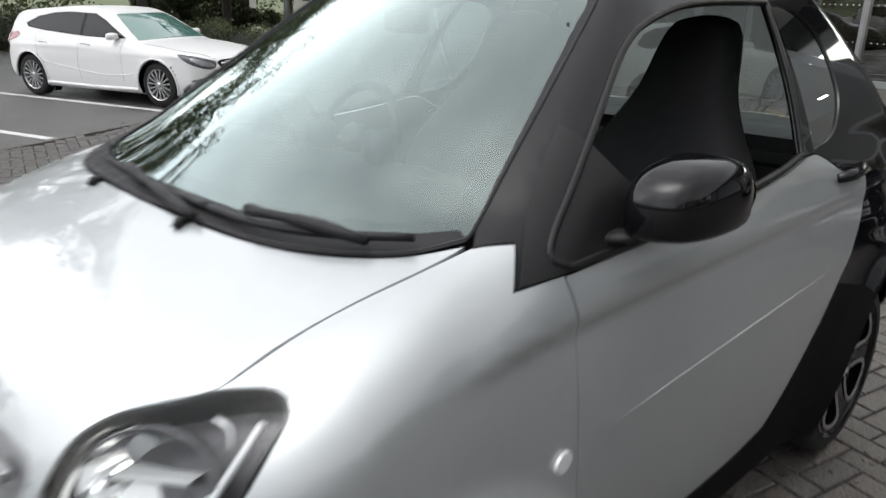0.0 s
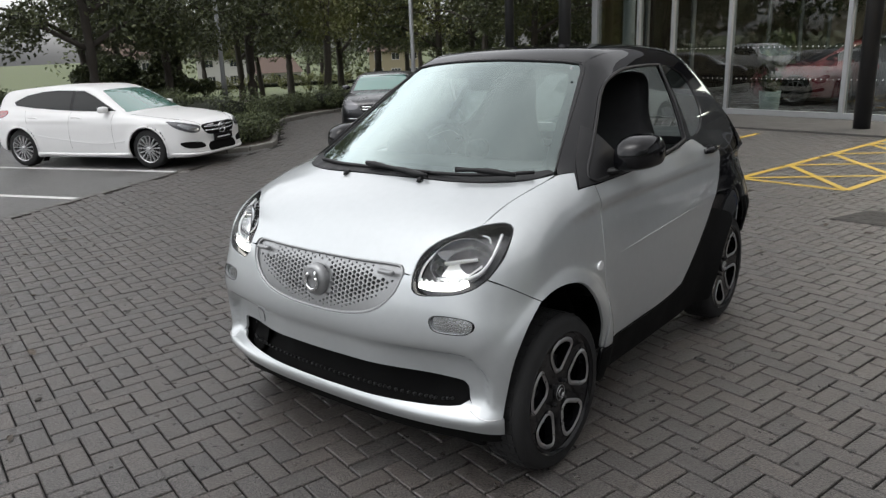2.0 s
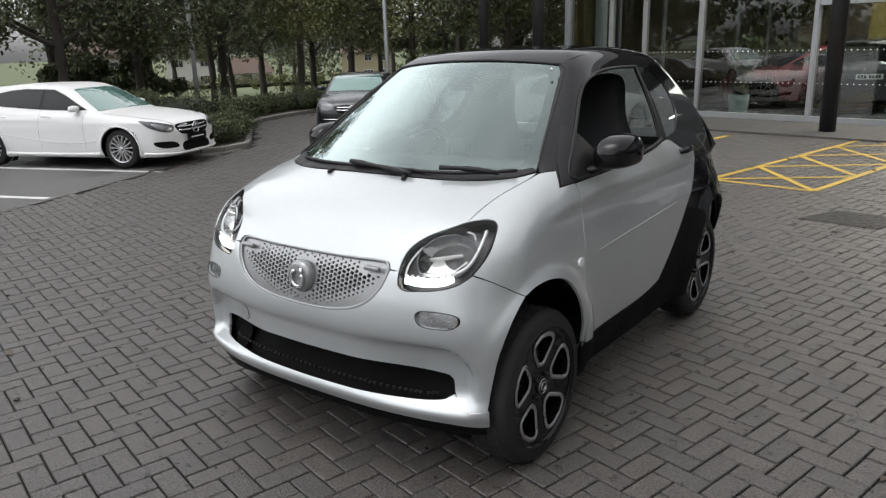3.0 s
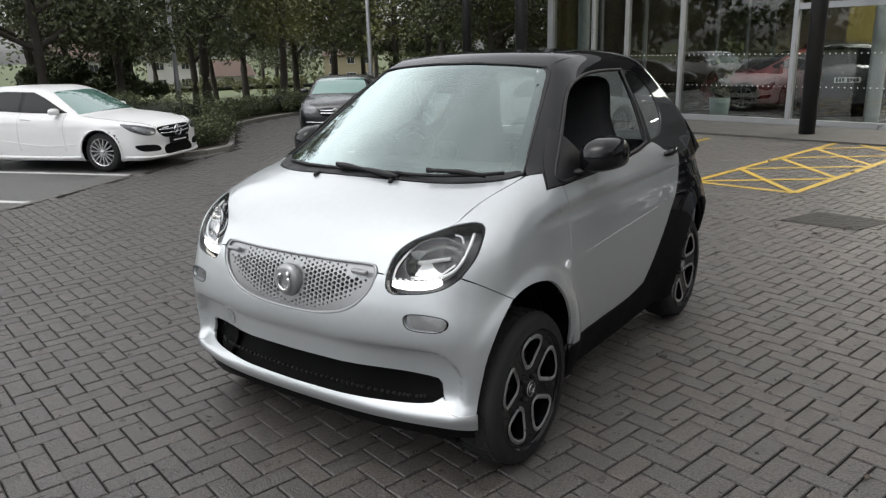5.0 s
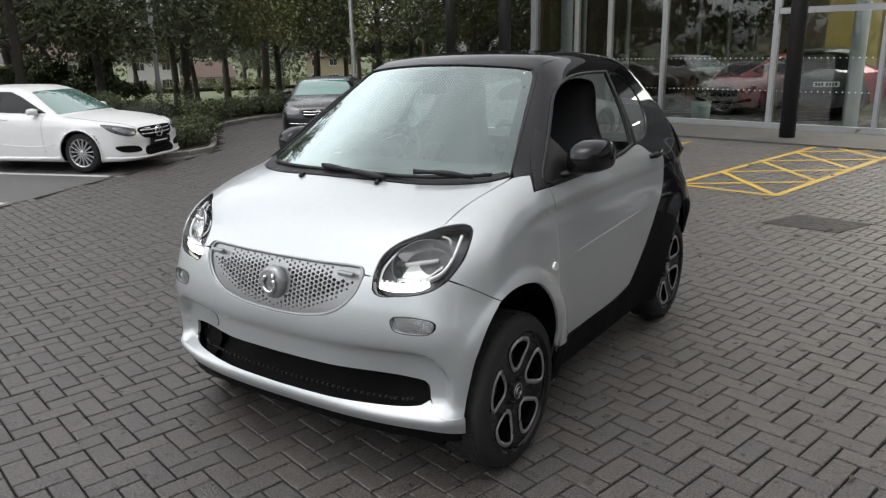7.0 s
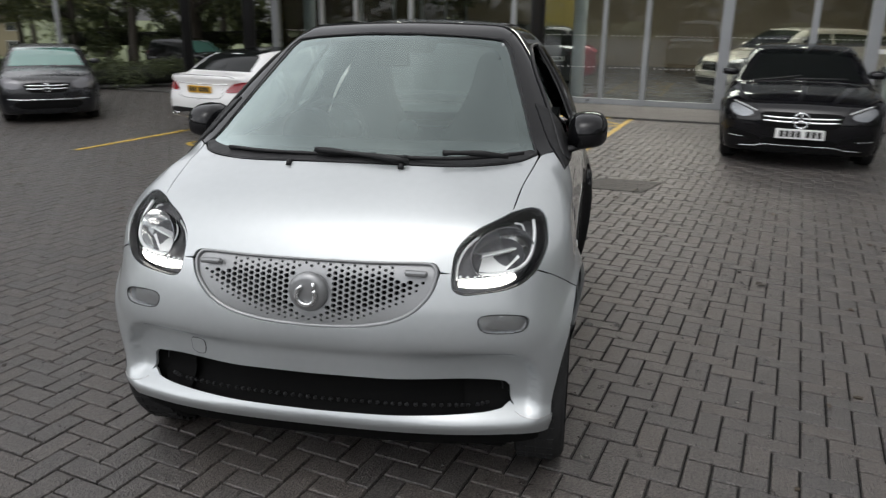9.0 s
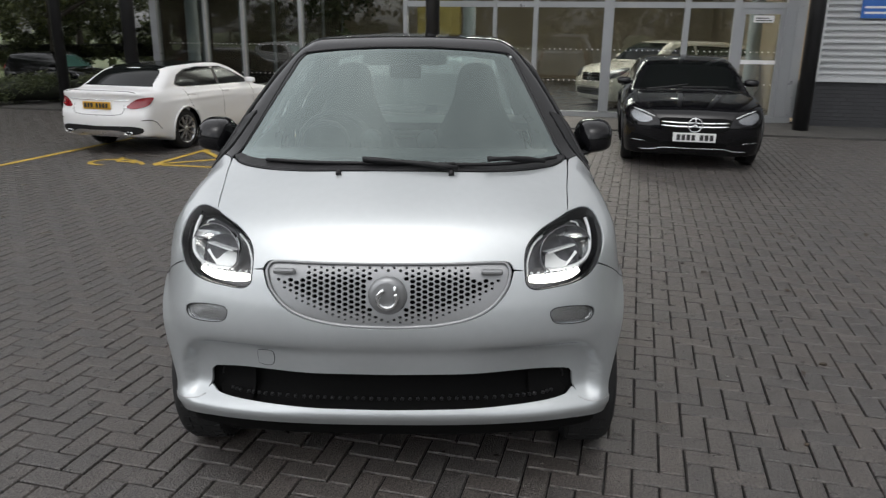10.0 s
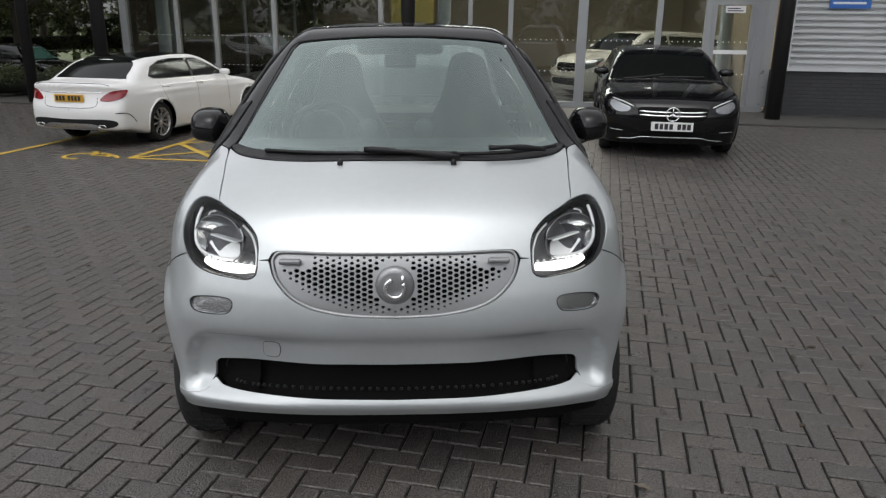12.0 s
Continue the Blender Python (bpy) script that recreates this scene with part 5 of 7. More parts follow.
for i in range(len(prof) - 1):
    for j in range(8):
        x0, x1 = -0.66 + 1.32 * j / 8, -0.66 + 1.32 * (j + 1) / 8
        q = [(x0, *prof[i]), (x1, *prof[i]), (x1, *prof[i + 1]), (x0, *prof[i + 1])]
        bm.faces.new([bm.verts.new(p) for p in q])
bmesh.ops.remove_doubles(bm, verts=bm.verts[:], dist=1e-5)
dash = part("dashboard", bm, DASH, small_car, "dark dashboard", smooth=True)
for x in (-0.22, 0.02):
    lathe("dash_pod", [(0.0, -0.03), (0.035, -0.028), (0.045, -0.01), (0.042, 0.03), (0.0, 0.05)], DASH, dash, axis="y", at=(x + 0.08, 0.93, 1.115), sides=20)
lathe("instrument_hood", [(0.10, -0.02), (0.105, 0.0), (0.10, 0.08), (0.0, 0.09)], DASH, dash, axis="y", at=(-0.34, 0.93, 1.09), sides=24)
hub = Vector((-0.34, 1.20, 1.03))
tilt = Matrix.Rotation(radians(-22), 3, "X")
wheel_path = [hub + tilt @ Vector((0.175 * math.cos(a), 0, 0.175 * math.sin(a))) for a in np.linspace(0, 2 * math.pi, 36, endpoint=False)]
sw = tube("steering_wheel", wheel_path, 0.015, DASH, small_car, "black steering wheel", closed=True, up=(0, 1, 0))
for a in (0, math.pi, -math.pi / 2):
    tube("spoke", [hub, hub + tilt @ Vector((0.17 * math.cos(a), 0, 0.17 * math.sin(a)))], 0.016, DASH, sw, flat=0.5)
lathe("horn_pad", [(0.0, -0.03), (0.05, -0.02), (0.06, 0.0), (0.05, 0.03)], DASH, sw, axis="y", at=hub, sides=20)
for sgn in (1, -1):
    cx = sgn * 0.345
    bm = bmesh.new()
    outline2 = [(-0.25, 0.0), (-0.275, 0.20), (-0.262, 0.40), (-0.185, 0.54), (-0.130, 0.66), (-0.105, 0.78), (-0.075, 0.85), (0.0, 0.87)]
    outline2 = [(a, b) for a, b, _ in [tuple(q) for q in spline([(*q, 0) for q in outline2], 0.05)]]
    outline2 = outline2 + [(-a, b) for a, b in outline2[::-1][1:]]
    rows = []
    for t, bulge in ((0.0, 0.88), (0.03, 1.0), (0.10, 1.0), (0.135, 0.9)):
        rows.append([bm.verts.new((cx + a * bulge, 1.60 + t + b * 0.34 + (0.05 * (abs(a) / 0.2) ** 2 * -1 if t < 0.05 else 0), 0.58 + b * 0.94 * (1 if bulge == 1 else 0.985))) for a, b in outline2])
    n = len(outline2)
    for r0, r1 in zip(rows[:-1], rows[1:]):
        for i in range(n - 1):
            bm.faces.new((r0[i], r0[i + 1], r1[i + 1], r1[i]))
    for r in (rows[0], rows[-1]):
        for i in range(n // 2):
            j = n - 1 - i
            if j - 1 > i + 1:
                bm.faces.new((r[i], r[i + 1], r[j - 1], r[j]))
            elif j - 1 == i + 1:
                bm.faces.new((r[i], r[i + 1], r[j]))
    bmesh.ops.recalc_face_normals(bm, faces=bm.faces[:])
    seat = part("seat", bm, FABRIC, small_car, "black high-backed seat", smooth=True)
    box("seat_cushion", cx - 0.24, cx + 0.24, 1.12, 1.66, 0.42, 0.60, FABRIC, seat, bevel=0.05)
box("mirror_stalk_pod", -0.07, 0.07, 1.09, 1.13, 1.36, 1.42, SATIN_BLACK, small_car, "dark inside mirror", bevel=0.012)
bm = bmesh.new()
add_box(bm, -0.60, 0.60, 2.10, 2.16, 0.3, 0.96)
add_box(bm, -0.66, 0.66, 2.14, 2.56, 1.0, 1.045)
part("rear_bulkhead", bm, DASH, small_car)


# ---- the other cars ----
def arch_circle(hub, r, n=26):
    return [(hub[0] + r * math.cos(a), hub[1] + r * math.sin(a)) for a in np.linspace(-0.35, math.pi + 0.35, n)]


def car_wheel(owner, x, y, r, sgn, mat, spokes, width=0.2):
    """Tyre, rim and thin spokes; x is the outer face."""
    at = Vector((x, y, r))
    sx = lambda a: -sgn * a
    turned = lambda prof, sides: lathe_data([(q * r, sx(a)) for q, a in prof], sides, "x")
    order = (lambda f: f) if sgn < 0 else (lambda f: [g[::-1] for g in f])
    v, f = turned([(0.70, 0.0), (0.73, 0.0), (0.90, 0.004), (0.97, 0.02), (1.0, 0.045), (1.0, width - 0.03), (0.9, width)], 40)
    w = mesh_object("wheel", [Vector(q) + at for q in v], order(f), RUBBER, owner, "black tyre on an alloy wheel", smooth=True)
    v, f = turned([(0.71, 0.002), (0.68, 0.004), (0.65, 0.02), (0.64, 0.15)], 40)
    mesh_object("rim", [Vector(q) + at for q in v], order(f), mat, w, "alloy rim", smooth=True)
    v, f = turned([(0.0, 0.085), (0.64, 0.085)], 40)
    mesh_object("brake_disc", [Vector(q) + at for q in v], order(f), DEEP_BLACK, w)
    for k in range(spokes):
        m = Matrix.Translation(at) @ Matrix.Rotation(2 * math.pi * k / spokes + 0.2, 4, "X")
        wide = r * (0.036 if spokes > 8 else 0.12)
        q = [(sx(0.012), -wide * 0.7, r * 0.08), (sx(0.012), wide * 0.7, r * 0.08), (sx(0.008), wide, r * 0.67), (sx(0.008), -wide, r * 0.67)]
        q += [(a + sx(0.03), b * 1.1, c) for a, b, c in q]
        fc = [(0, 1, 2, 3), (4, 7, 6, 5), (0, 4, 5, 1), (1, 5, 6, 2), (2, 6, 7, 3), (3, 7, 4, 0)]
        mesh_object("spoke", [m @ Vector(p) for p in q], fc if sgn < 0 else [g[::-1] for g in fc], mat, w)
    v, f = turned([(0.0, 0.0), (0.09, 0.002), (0.13, 0.012), (0.13, 0.04)], 20)
    mesh_object("hub_cap", [Vector(q) + at for q in v], order(f), mat, w, smooth=True)
    v, f = turned([(1.11, 0.14), (1.12, 0.27), (0.0, 0.29)], 32)
    mesh_object("wheel_well", [Vector(q) + at for q in v], [g for g in f if all(v[i][2] > -0.8 * r for i in g)], DEEP_BLACK, owner)


def vehicle(name, label, at, paint, length, width, height, base, hubs, radius, deck, nose, tail, screen, back, roofline, belt, spokes=5, wheel_mat=None, group="", waist=0.93, flare=0.012, roof_mat=None):
    """A parked car. Local frame: nose at y = 0, length along +y, left side +x. deck, roofline: (y, z) keys; nose, tail: (z, y) keys; screen and back: foot (y, z) and run per rise."""
    half_w = width / 2

    def body(p):
        x, y, z = np.abs(p[..., 0]), p[..., 1], p[..., 2]
        arch = sum(flare * np.exp(-((np.hypot(y - h, z - radius) - radius * 1.15) / 0.07) ** 2) for h in hubs)
        plan = half_w - 0.12 * np.clip(1 - y / 0.9, 0, 1) ** 2 - 0.10 * np.clip(1 - (length - y) / 0.9, 0, 1) ** 2
        tuck = 0.05 * np.clip((0.45 - z) / 0.3, 0, 1) ** 2 + 0.10 * np.clip((z - 0.62) / 0.4, 0, 1) ** 2
        crease = 0.008 * np.exp(-((z - 0.74 - 0.02 * y) / 0.03) ** 2)
        side = x - plan + tuck - arch - crease
        front = (curve(z, nose) + 0.16 * (x / 0.8) ** 3 - y) * 0.95
        rear = (y - length + curve(z, tail) + 0.14 * (x / 0.8) ** 3) * 0.95
        top = z - curve(y, deck) + 0.05 * (x / 0.8) ** 2
        low = smax(smax(side, front, 0.12), smax(top, rear, 0.05), 0.07)
        low = smax(low, 0.17 + 0.11 * np.clip((y - length + 0.75) / 0.45, 0, 1) - z, 0.04)
        ws = (screen[0] + screen[2] * (z - screen[1]) + 0.28 * x * x - y) / math.hypot(1, screen[2])
        bk = (y - back[0] + back[2] * (z - back[1]) + 0.25 * x * x) / math.hypot(1, back[2])
        fl = (x - half_w * waist + 0.10 + 0.32 * (z - belt) + 0.35 * np.clip(z - belt, 0, 1) ** 2) * 0.93 - 0.05
        rf = z - curve(y, roofline) + 0.07 * x * x
        up = smax(smax(ws, rf, 0.13), smax(fl, bk, 0.10), 0.09)
        return -smax(-low, -smax(up, belt - 0.12 - z, 0.02), 0.03)

    car = thing(name, label, "car", group, at)
    # shell: rays fanned out from a spine along the car
    zc, rows, m = 0.60, [], 104
    ang = np.linspace(-math.pi / 2, 1.5 * math.pi, m)
    e0, e1 = 0.40, length - 0.36
    for psi in np.linspace(math.pi / 2 - 0.02, 0.06, 20):
        rows.append((e0, -math.sin(psi), math.cos(psi)))
    for y in np.arange(e0, e1 + 0.01, 0.03):
        rows.append((y, 0, 1))
    for psi in np.linspace(0.06, math.pi / 2 - 0.02, 20):
        rows.append((e1, math.sin(psi), math.cos(psi)))
    o = np.array([(0, r[0], zc) for r in rows for _ in ang], float)
    d = np.array([(r[2] * math.cos(a), r[1], r[2] * math.sin(a)) for r in rows for a in ang], float)
    inv = lambda p: -body(p)
    p = cast(inv, o + d * 1e-3, d, 2.4, 70)
    bad = np.isnan(p).any(1)
    p[bad] = (o + d)[bad]
    gone = np.zeros(len(p), bool)
    arch_r = radius * 1.14
    for h in hubs:
        dy, dz = p[:, 1] - h, p[:, 2] - radius
        dist = np.hypot(dy, dz)
        flank = np.abs(p[:, 0]) > half_w * 0.6
        near = flank & (np.abs(dist - arch_r) < 0.032)
        k = arch_r / np.maximum(dist, 1e-6)
        p[near, 1], p[near, 2] = (h + dy * k)[near], (radius + dz * k)[near]
        gone |= flank & (dist < arch_r - 0.032)
        side_of = np.sign(p[near, 0])
        fresh = cast(body, np.stack([side_of * 1.5, p[near, 1], p[near, 2]], axis=1), np.stack([-side_of, side_of * 0, side_of * 0], axis=1), 1.3, 60)
        p[near, 0] = np.where(np.isnan(fresh[:, 0]), p[near, 0], fresh[:, 0])
    nrm = gradient(body, p)
    faces = []
    for i in range(len(rows) - 1):
        for j in range(m - 1):
            q = (i * m + j, i * m + j + 1, (i + 1) * m + j + 1, (i + 1) * m + j)
            if not any(gone[k] or bad[k] for k in q):
                faces.append(q[::-1])
    a, b, c = p[[f[0] for f in faces]], p[[f[1] for f in faces]], p[[f[2] for f in faces]]
    wrong = np.sum(np.cross(b - a, c - a) * nrm[[f[0] for f in faces]], axis=1) < 0
    faces = [f[::-1] if w else f for f, w in zip(faces, wrong)]
    panel_object("bodywork", (p, faces, nrm), paint, car)
    for h in hubs:
        for sgn in (1, -1):
            pts = [(sgn * half_w, q[0], q[1]) for q in arch_circle((h, radius), arch_r + 0.004)]
            lip = cast(body, np.array([(sgn * 1.6, q[1], q[2]) for q in pts]), np.array([(-sgn, 0, 0)] * len(pts), float), 1.4, 60)
            lip = [tuple(q) for q in lip if not np.isnan(q).any()]
            tube("arch_lip", lip, 0.017, paint, car, sides=6)
            car_wheel(car, sgn * (half_w - 0.025), h, radius, sgn, wheel_mat or ALLOY_GREY, spokes)
    box("underbody", -half_w * 0.8, half_w * 0.8, 0.35, length - 0.85, 0.17, 0.30, DEEP_BLACK, car)
    car_bodies[car.name] = body
    return car, body


car_bodies = {}


def on(car, body, name, pts, direction, mat, label="", step=0.05, offset=0.004, sides=(1, -1), smooth=True, rim=0.006):
    """A piece laid on a car's bodywork; mirrored to the given sides."""
    ring_ = closed_spline(pts, step) if smooth else joined(step, *[(pts[i], pts[(i + 1) % len(pts)]) for i in range(len(pts))])
    data = panel_data(body, ring_, direction, step, offset=offset, rim=rim, reach=0.5)
    return [panel_object(name, data, mat, car, label, mirror=s < 0) for s in sides]


def line_on(car, body, name, pts, direction, mat=None, radius=0.004, sides=(1, -1)):
    q = np.array(spline(pts, 0.05))
    d = np.array(direction, float) / np.linalg.norm(direction)
    hit = cast(body, q - d * 0.8, np.broadcast_to(d, q.shape), 1.6, 80)
    hit = [tuple(h) for h in hit if not np.isnan(h).any()]
    for s in sides:
        tube(name, [(s * h[0], h[1], h[2]) for h in hit], radius, mat or DEEP_BLACK, car, sides=6)


def plate(car, y, z, mat, facing, lean=0.0):
    p = box("number_plate", -0.26, 0.26, y - 0.008, y + 0.008, z - 0.056, z + 0.056, mat, car, "number plate with plain dark bars", bevel=0.003)
    yy = y + facing * 0.010
    for x0, w in ((-0.215, 0.045), (-0.155, 0.045), (-0.095, 0.045), (-0.035, 0.045), (0.065, 0.045), (0.125, 0.045), (0.185, 0.045)):
        box("plate_bar", x0, x0 + w, yy - 0.001, yy + 0.001, z - 0.036, z + 0.036, PLATE_MARK, p)


def star(car, y, z, r, facing):
    """Round chrome emblem: a ring with three spokes."""
    tube("emblem_ring", [(r * math.cos(a), y, z + r * math.sin(a)) for a in np.linspace(0, 2 * math.pi, 24, endpoint=False)], r * 0.10, CHROME, car, "chrome ring emblem", closed=True, up=(0, 1, 0), sides=6)
    for k in range(3):
        a = radians(90 + 120 * k)
        tube("emblem_spoke", [(0, y, z), (r * math.cos(a), y, z + r * math.sin(a))], [r * 0.16, r * 0.05], CHROME, car, sides=6, up=(0, 1, 0))


def side_mirror(car, x, y, z, mat):
    for sgn in (1, -1):
        bm = bmesh.new()
        bmesh.ops.create_uvsphere(bm, u_segments=16, v_segments=10, radius=1)
        for v in bm.verts:
            v.co = (sgn * (x - 0.02 + 0.105 * math.copysign(abs(v.co.x) ** 0.75, v.co.x)), y + (0.085 if v.co.y < 0 else 0.03) * v.co.y, z - 0.01 + (0.062 if v.co.z > 0 else 0.045) * math.copysign(abs(v.co.z) ** 0.6, v.co.z))
        if sgn < 0:
            bmesh.ops.reverse_faces(bm, faces=bm.faces[:])
        part("door_mirror", bm, mat, car, smooth=True)


def heading(x, y, dx, dy, local=(0, 0), size=1.0):
    """Pose of a car that points along (dx, dy) and whose local point stands at (x, y)."""
    turn = Matrix.Rotation(math.atan2(dy, dx) + math.pi / 2, 4, "Z") @ Matrix.Diagonal((size, size, size, 1))
    return Matrix.Translation(Vector((x, y, 0)) - turn @ Vector((*local, 0))) @ turn


def saloon(name, label, at, paint, spokes, wheel_mat, group="", roof_mat=None):
    L, W, H = 4.69, 1.81, 1.38
    low = lambda pts: [(*q[:-1], 1.0 + (q[-1] - 1.0) * 0.84 if q[-1] > 1.0 else q[-1]) for q in pts]
    car, body = vehicle(name, label, at, paint, L, W, H, 2.84, (0.80, 3.64), 0.325,
                        deck=[(-0.1, 0.66), (0.1, 0.74), (0.4, 0.83), (0.9, 0.92), (1.4, 0.97), (2.4, 1.0), (3.6, 1.02), (4.2, 1.025), (4.55, 1.01), (4.7, 0.99), (4.8, 0.97)],
                        nose=[(0.1, 0.14), (0.22, 0.05), (0.4, 0.0), (0.6, 0.0), (0.75, 0.10), (0.9, 0.35)], tail=[(0.1, 0.22), (0.26, 0.04), (0.42, 0.0), (0.62, 0.0), (0.70, 0.03), (0.86, 0.07), (0.98, 0.05), (1.1, 0.16)],
                        screen=(1.12, 0.94, 2.0), back=(4.28, 1.01, 1.75), roofline=low([(1.4, 1.35), (2.0, 1.425), (2.5, 1.445), (3.1, 1.435), (3.6, 1.40), (4.2, 1.27)]), belt=0.96, spokes=spokes, wheel_mat=wheel_mat, group=group)
    on(car, body, "windscreen", low([(0.62, 1.22, 0.99), (0, 1.15, 0.97), (-0.62, 1.22, 0.99), (-0.66, 1.32, 1.02), (-0.52, 1.82, 1.31), (-0.44, 1.90, 1.35), (0, 1.84, 1.365), (0.44, 1.90, 1.35), (0.52, 1.82, 1.31), (0.66, 1.32, 1.02)]), (0, 0.6, -0.8), CAR_GLASS, "dark windscreen", sides=(1,))
    on(car, body, "rear_window", low([(0.60, 4.16, 1.06), (0, 4.24, 1.06), (-0.60, 4.16, 1.06), (-0.62, 4.08, 1.09), (-0.49, 3.72, 1.32), (0, 3.74, 1.35), (0.49, 3.72, 1.32), (0.62, 4.08, 1.09)]), (0, -0.5, -0.85), CAR_GLASS, "dark rear window", sides=(1,))
    on(car, body, "window_surround", low([(0.8, 1.47, 0.985), (0.75, 1.93, 1.225), (0.7, 2.24, 1.345), (0.7, 2.95, 1.365), (0.71, 3.30, 1.335), (0.74, 3.58, 1.24), (0.78, 3.74, 1.07), (0.78, 3.62, 1.01), (0.8, 2.0, 0.975)]), (-1, 0, 0), SATIN_BLACK, "black window surround", smooth=False, offset=0.0015)
    on(car, body, "side_window", low([(0.8, 1.52, 0.99), (0.75, 1.95, 1.21), (0.7, 2.25, 1.33), (0.7, 2.48, 1.345), (0.75, 2.48, 1.0), (0.8, 2.0, 0.985)]), (-1, 0, 0), CAR_GLASS, "dark side window", smooth=False)
    on(car, body, "side_window", low([(0.75, 2.56, 1.0), (0.7, 2.56, 1.345), (0.7, 2.95, 1.35), (0.71, 3.28, 1.315), (0.74, 3.53, 1.22), (0.78, 3.68, 1.075), (0.78, 3.58, 1.02)]), (-1, 0, 0), CAR_GLASS, "dark side window", smooth=False)
    for y in (1.52, 2.52, 3.42):
        line_on(car, body, "door_joint", [(0.9, y, 0.35), (0.9, y + 0.02, 0.6), (0.9, y + (0.15 if y > 3 else 0), 0.97)], (-1, 0, 0), radius=0.0018)
    for y in (2.32, 3.32):
        line_on(car, body, "door_handle", [(0.9, y, 0.875), (0.9, y + 0.1, 0.885), (0.9, y + 0.2, 0.885)], (-1, 0, 0), paint, 0.013)
    line_on(car, body, "window_trim", [(0.8, 1.5, 0.975), (0.8, 2.4, 0.985), (0.8, 3.55, 1.005)], (-1, 0, 0), CHROME, 0.006)
    side_mirror(car, 0.905, 1.62, 1.02, paint)
    # nose
    on(car, body, "grille", [(0.40, 0.0, 0.655), (0, 0, 0.66), (-0.40, 0.0, 0.655), (-0.43, 0.02, 0.60), (-0.36, 0, 0.50), (0, 0, 0.485), (0.36, 0, 0.50), (0.43, 0.02, 0.60)], (0, 1, 0), DEEP_BLACK, "black grille", sides=(1,))
    for z in (0.555, 0.60):
        line_on(car, body, "grille_bar", [(0.0, -0.012, z), (0.22, -0.01, z), (0.41, 0.0, z + 0.008)], (0, 1, 0), CHROME, 0.012)
    star(car, -0.02, 0.578, 0.085, -1)
    on(car, body, "headlamp", [(0.47, 0.05, 0.655), (0.60, 0.12, 0.715), (0.76, 0.26, 0.765), (0.80, 0.34, 0.745), (0.785, 0.25, 0.62), (0.68, 0.12, 0.555), (0.53, 0.05, 0.585)], (-0.35, 0.9, -0.2), GLOSS_BLACK, "headlamp with grey reflectors", step=0.03)
    on(car, body, "headlamp_lens", [(0.53, 0.05, 0.648), (0.63, 0.12, 0.690), (0.74, 0.26, 0.722), (0.755, 0.25, 0.655), (0.68, 0.12, 0.590), (0.56, 0.05, 0.602)], (-0.35, 0.9, -0.2), LAMP_BRIGHT, "bright reflector", step=0.03, offset=0.006)
    on(car, body, "air_intake", [(0.42, 0.02, 0.33), (0.72, 0.16, 0.35), (0.76, 0.22, 0.44), (0.66, 0.12, 0.43), (0.48, 0.03, 0.38)], (-0.2, 1, 0), DEEP_BLACK, "black air intake", step=0.04)
    on(car, body, "lower_intake", [(0.38, 0, 0.30), (0, 0, 0.29), (-0.38, 0, 0.30), (-0.36, 0, 0.36), (0, 0, 0.375), (0.36, 0, 0.36)], (0, 1, 0), DEEP_BLACK, "black lower intake", sides=(1,))
    line_on(car, body, "chrome_strip", [(0.0, 0, 0.278), (0.36, 0.0, 0.278), (0.48, 0.03, 0.252), (0.66, 0.10, 0.240)], (0, 1, 0), CHROME, 0.006)
    line_on(car, body, "intake_fin", [(0.60, 0.09, 0.352), (0.68, 0.14, 0.356), (0.76, 0.22, 0.360)], (-0.2, 1, 0), CHROME, 0.006)
    for x0, x1 in ((-0.10, 0.52), (-0.58, -0.02)):
        line_on(car, body, "wiper", [(x0, 1.17, 0.975), ((x0 + x1) / 2, 1.19, 0.985), (x1, 1.25, 1.0)], (0, 0.4, -0.9), SATIN_BLACK, 0.012, sides=(1,))
    line_on(car, body, "bonnet_crease", [(0.16, 0.10, 0.72), (0.30, 0.5, 0.87), (0.40, 1.05, 0.955)], (0, 0.4, -0.9), paint, 0.003)
    line_on(car, body, "lamp_brow", [(0.50, 0.05, 0.668), (0.61, 0.12, 0.712), (0.76, 0.26, 0.755)], (-0.35, 0.9, -0.2), GUIDE, 0.008)
    line_on(car, body, "bonnet_joint", [(0.45, 0.02, 0.69), (0.66, 0.4, 0.85), (0.72, 0.9, 0.94), (0.70, 1.2, 0.98)], (0, 0.4, -0.9), None, 0.003)
    # tail
    on(car, body, "tail_lamp", [(0.54, 4.65, 0.735), (0.58, 4.63, 0.80), (0.68, 4.55, 0.872), (0.80, 4.42, 0.895), (0.83, 4.36, 0.875), (0.81, 4.46, 0.775), (0.68, 4.6, 0.725)], (-0.45, -0.9, 0), TAIL_RED, "red tail lamp", step=0.03, offset=0.006)
    line_on(car, body, "boot_joint", [(0.0, 4.6, 0.99), (0.5, 4.55, 0.985), (0.66, 4.5, 0.96)], (0, -1, 0), None, 0.005)
    line_on(car, body, "boot_joint", [(0.0, 4.6, 0.62), (0.3, 4.6, 0.625), (0.46, 4.6, 0.66), (0.47, 4.6, 0.78)], (0, -1, 0), None, 0.004)
    line_on(car, body, "boot_strip", [(0.0, 4.66, 0.845), (0.30, 4.65, 0.847), (0.56, 4.62, 0.853)], (0, -1, 0), CHROME, 0.010)
    line_on(car, body, "lamp_line", [(0.46, 4.66, 0.742), (0.66, 4.6, 0.735), (0.80, 4.52, 0.765)], (-0.45, -0.9, 0), SIGN_WHITE, 0.006)
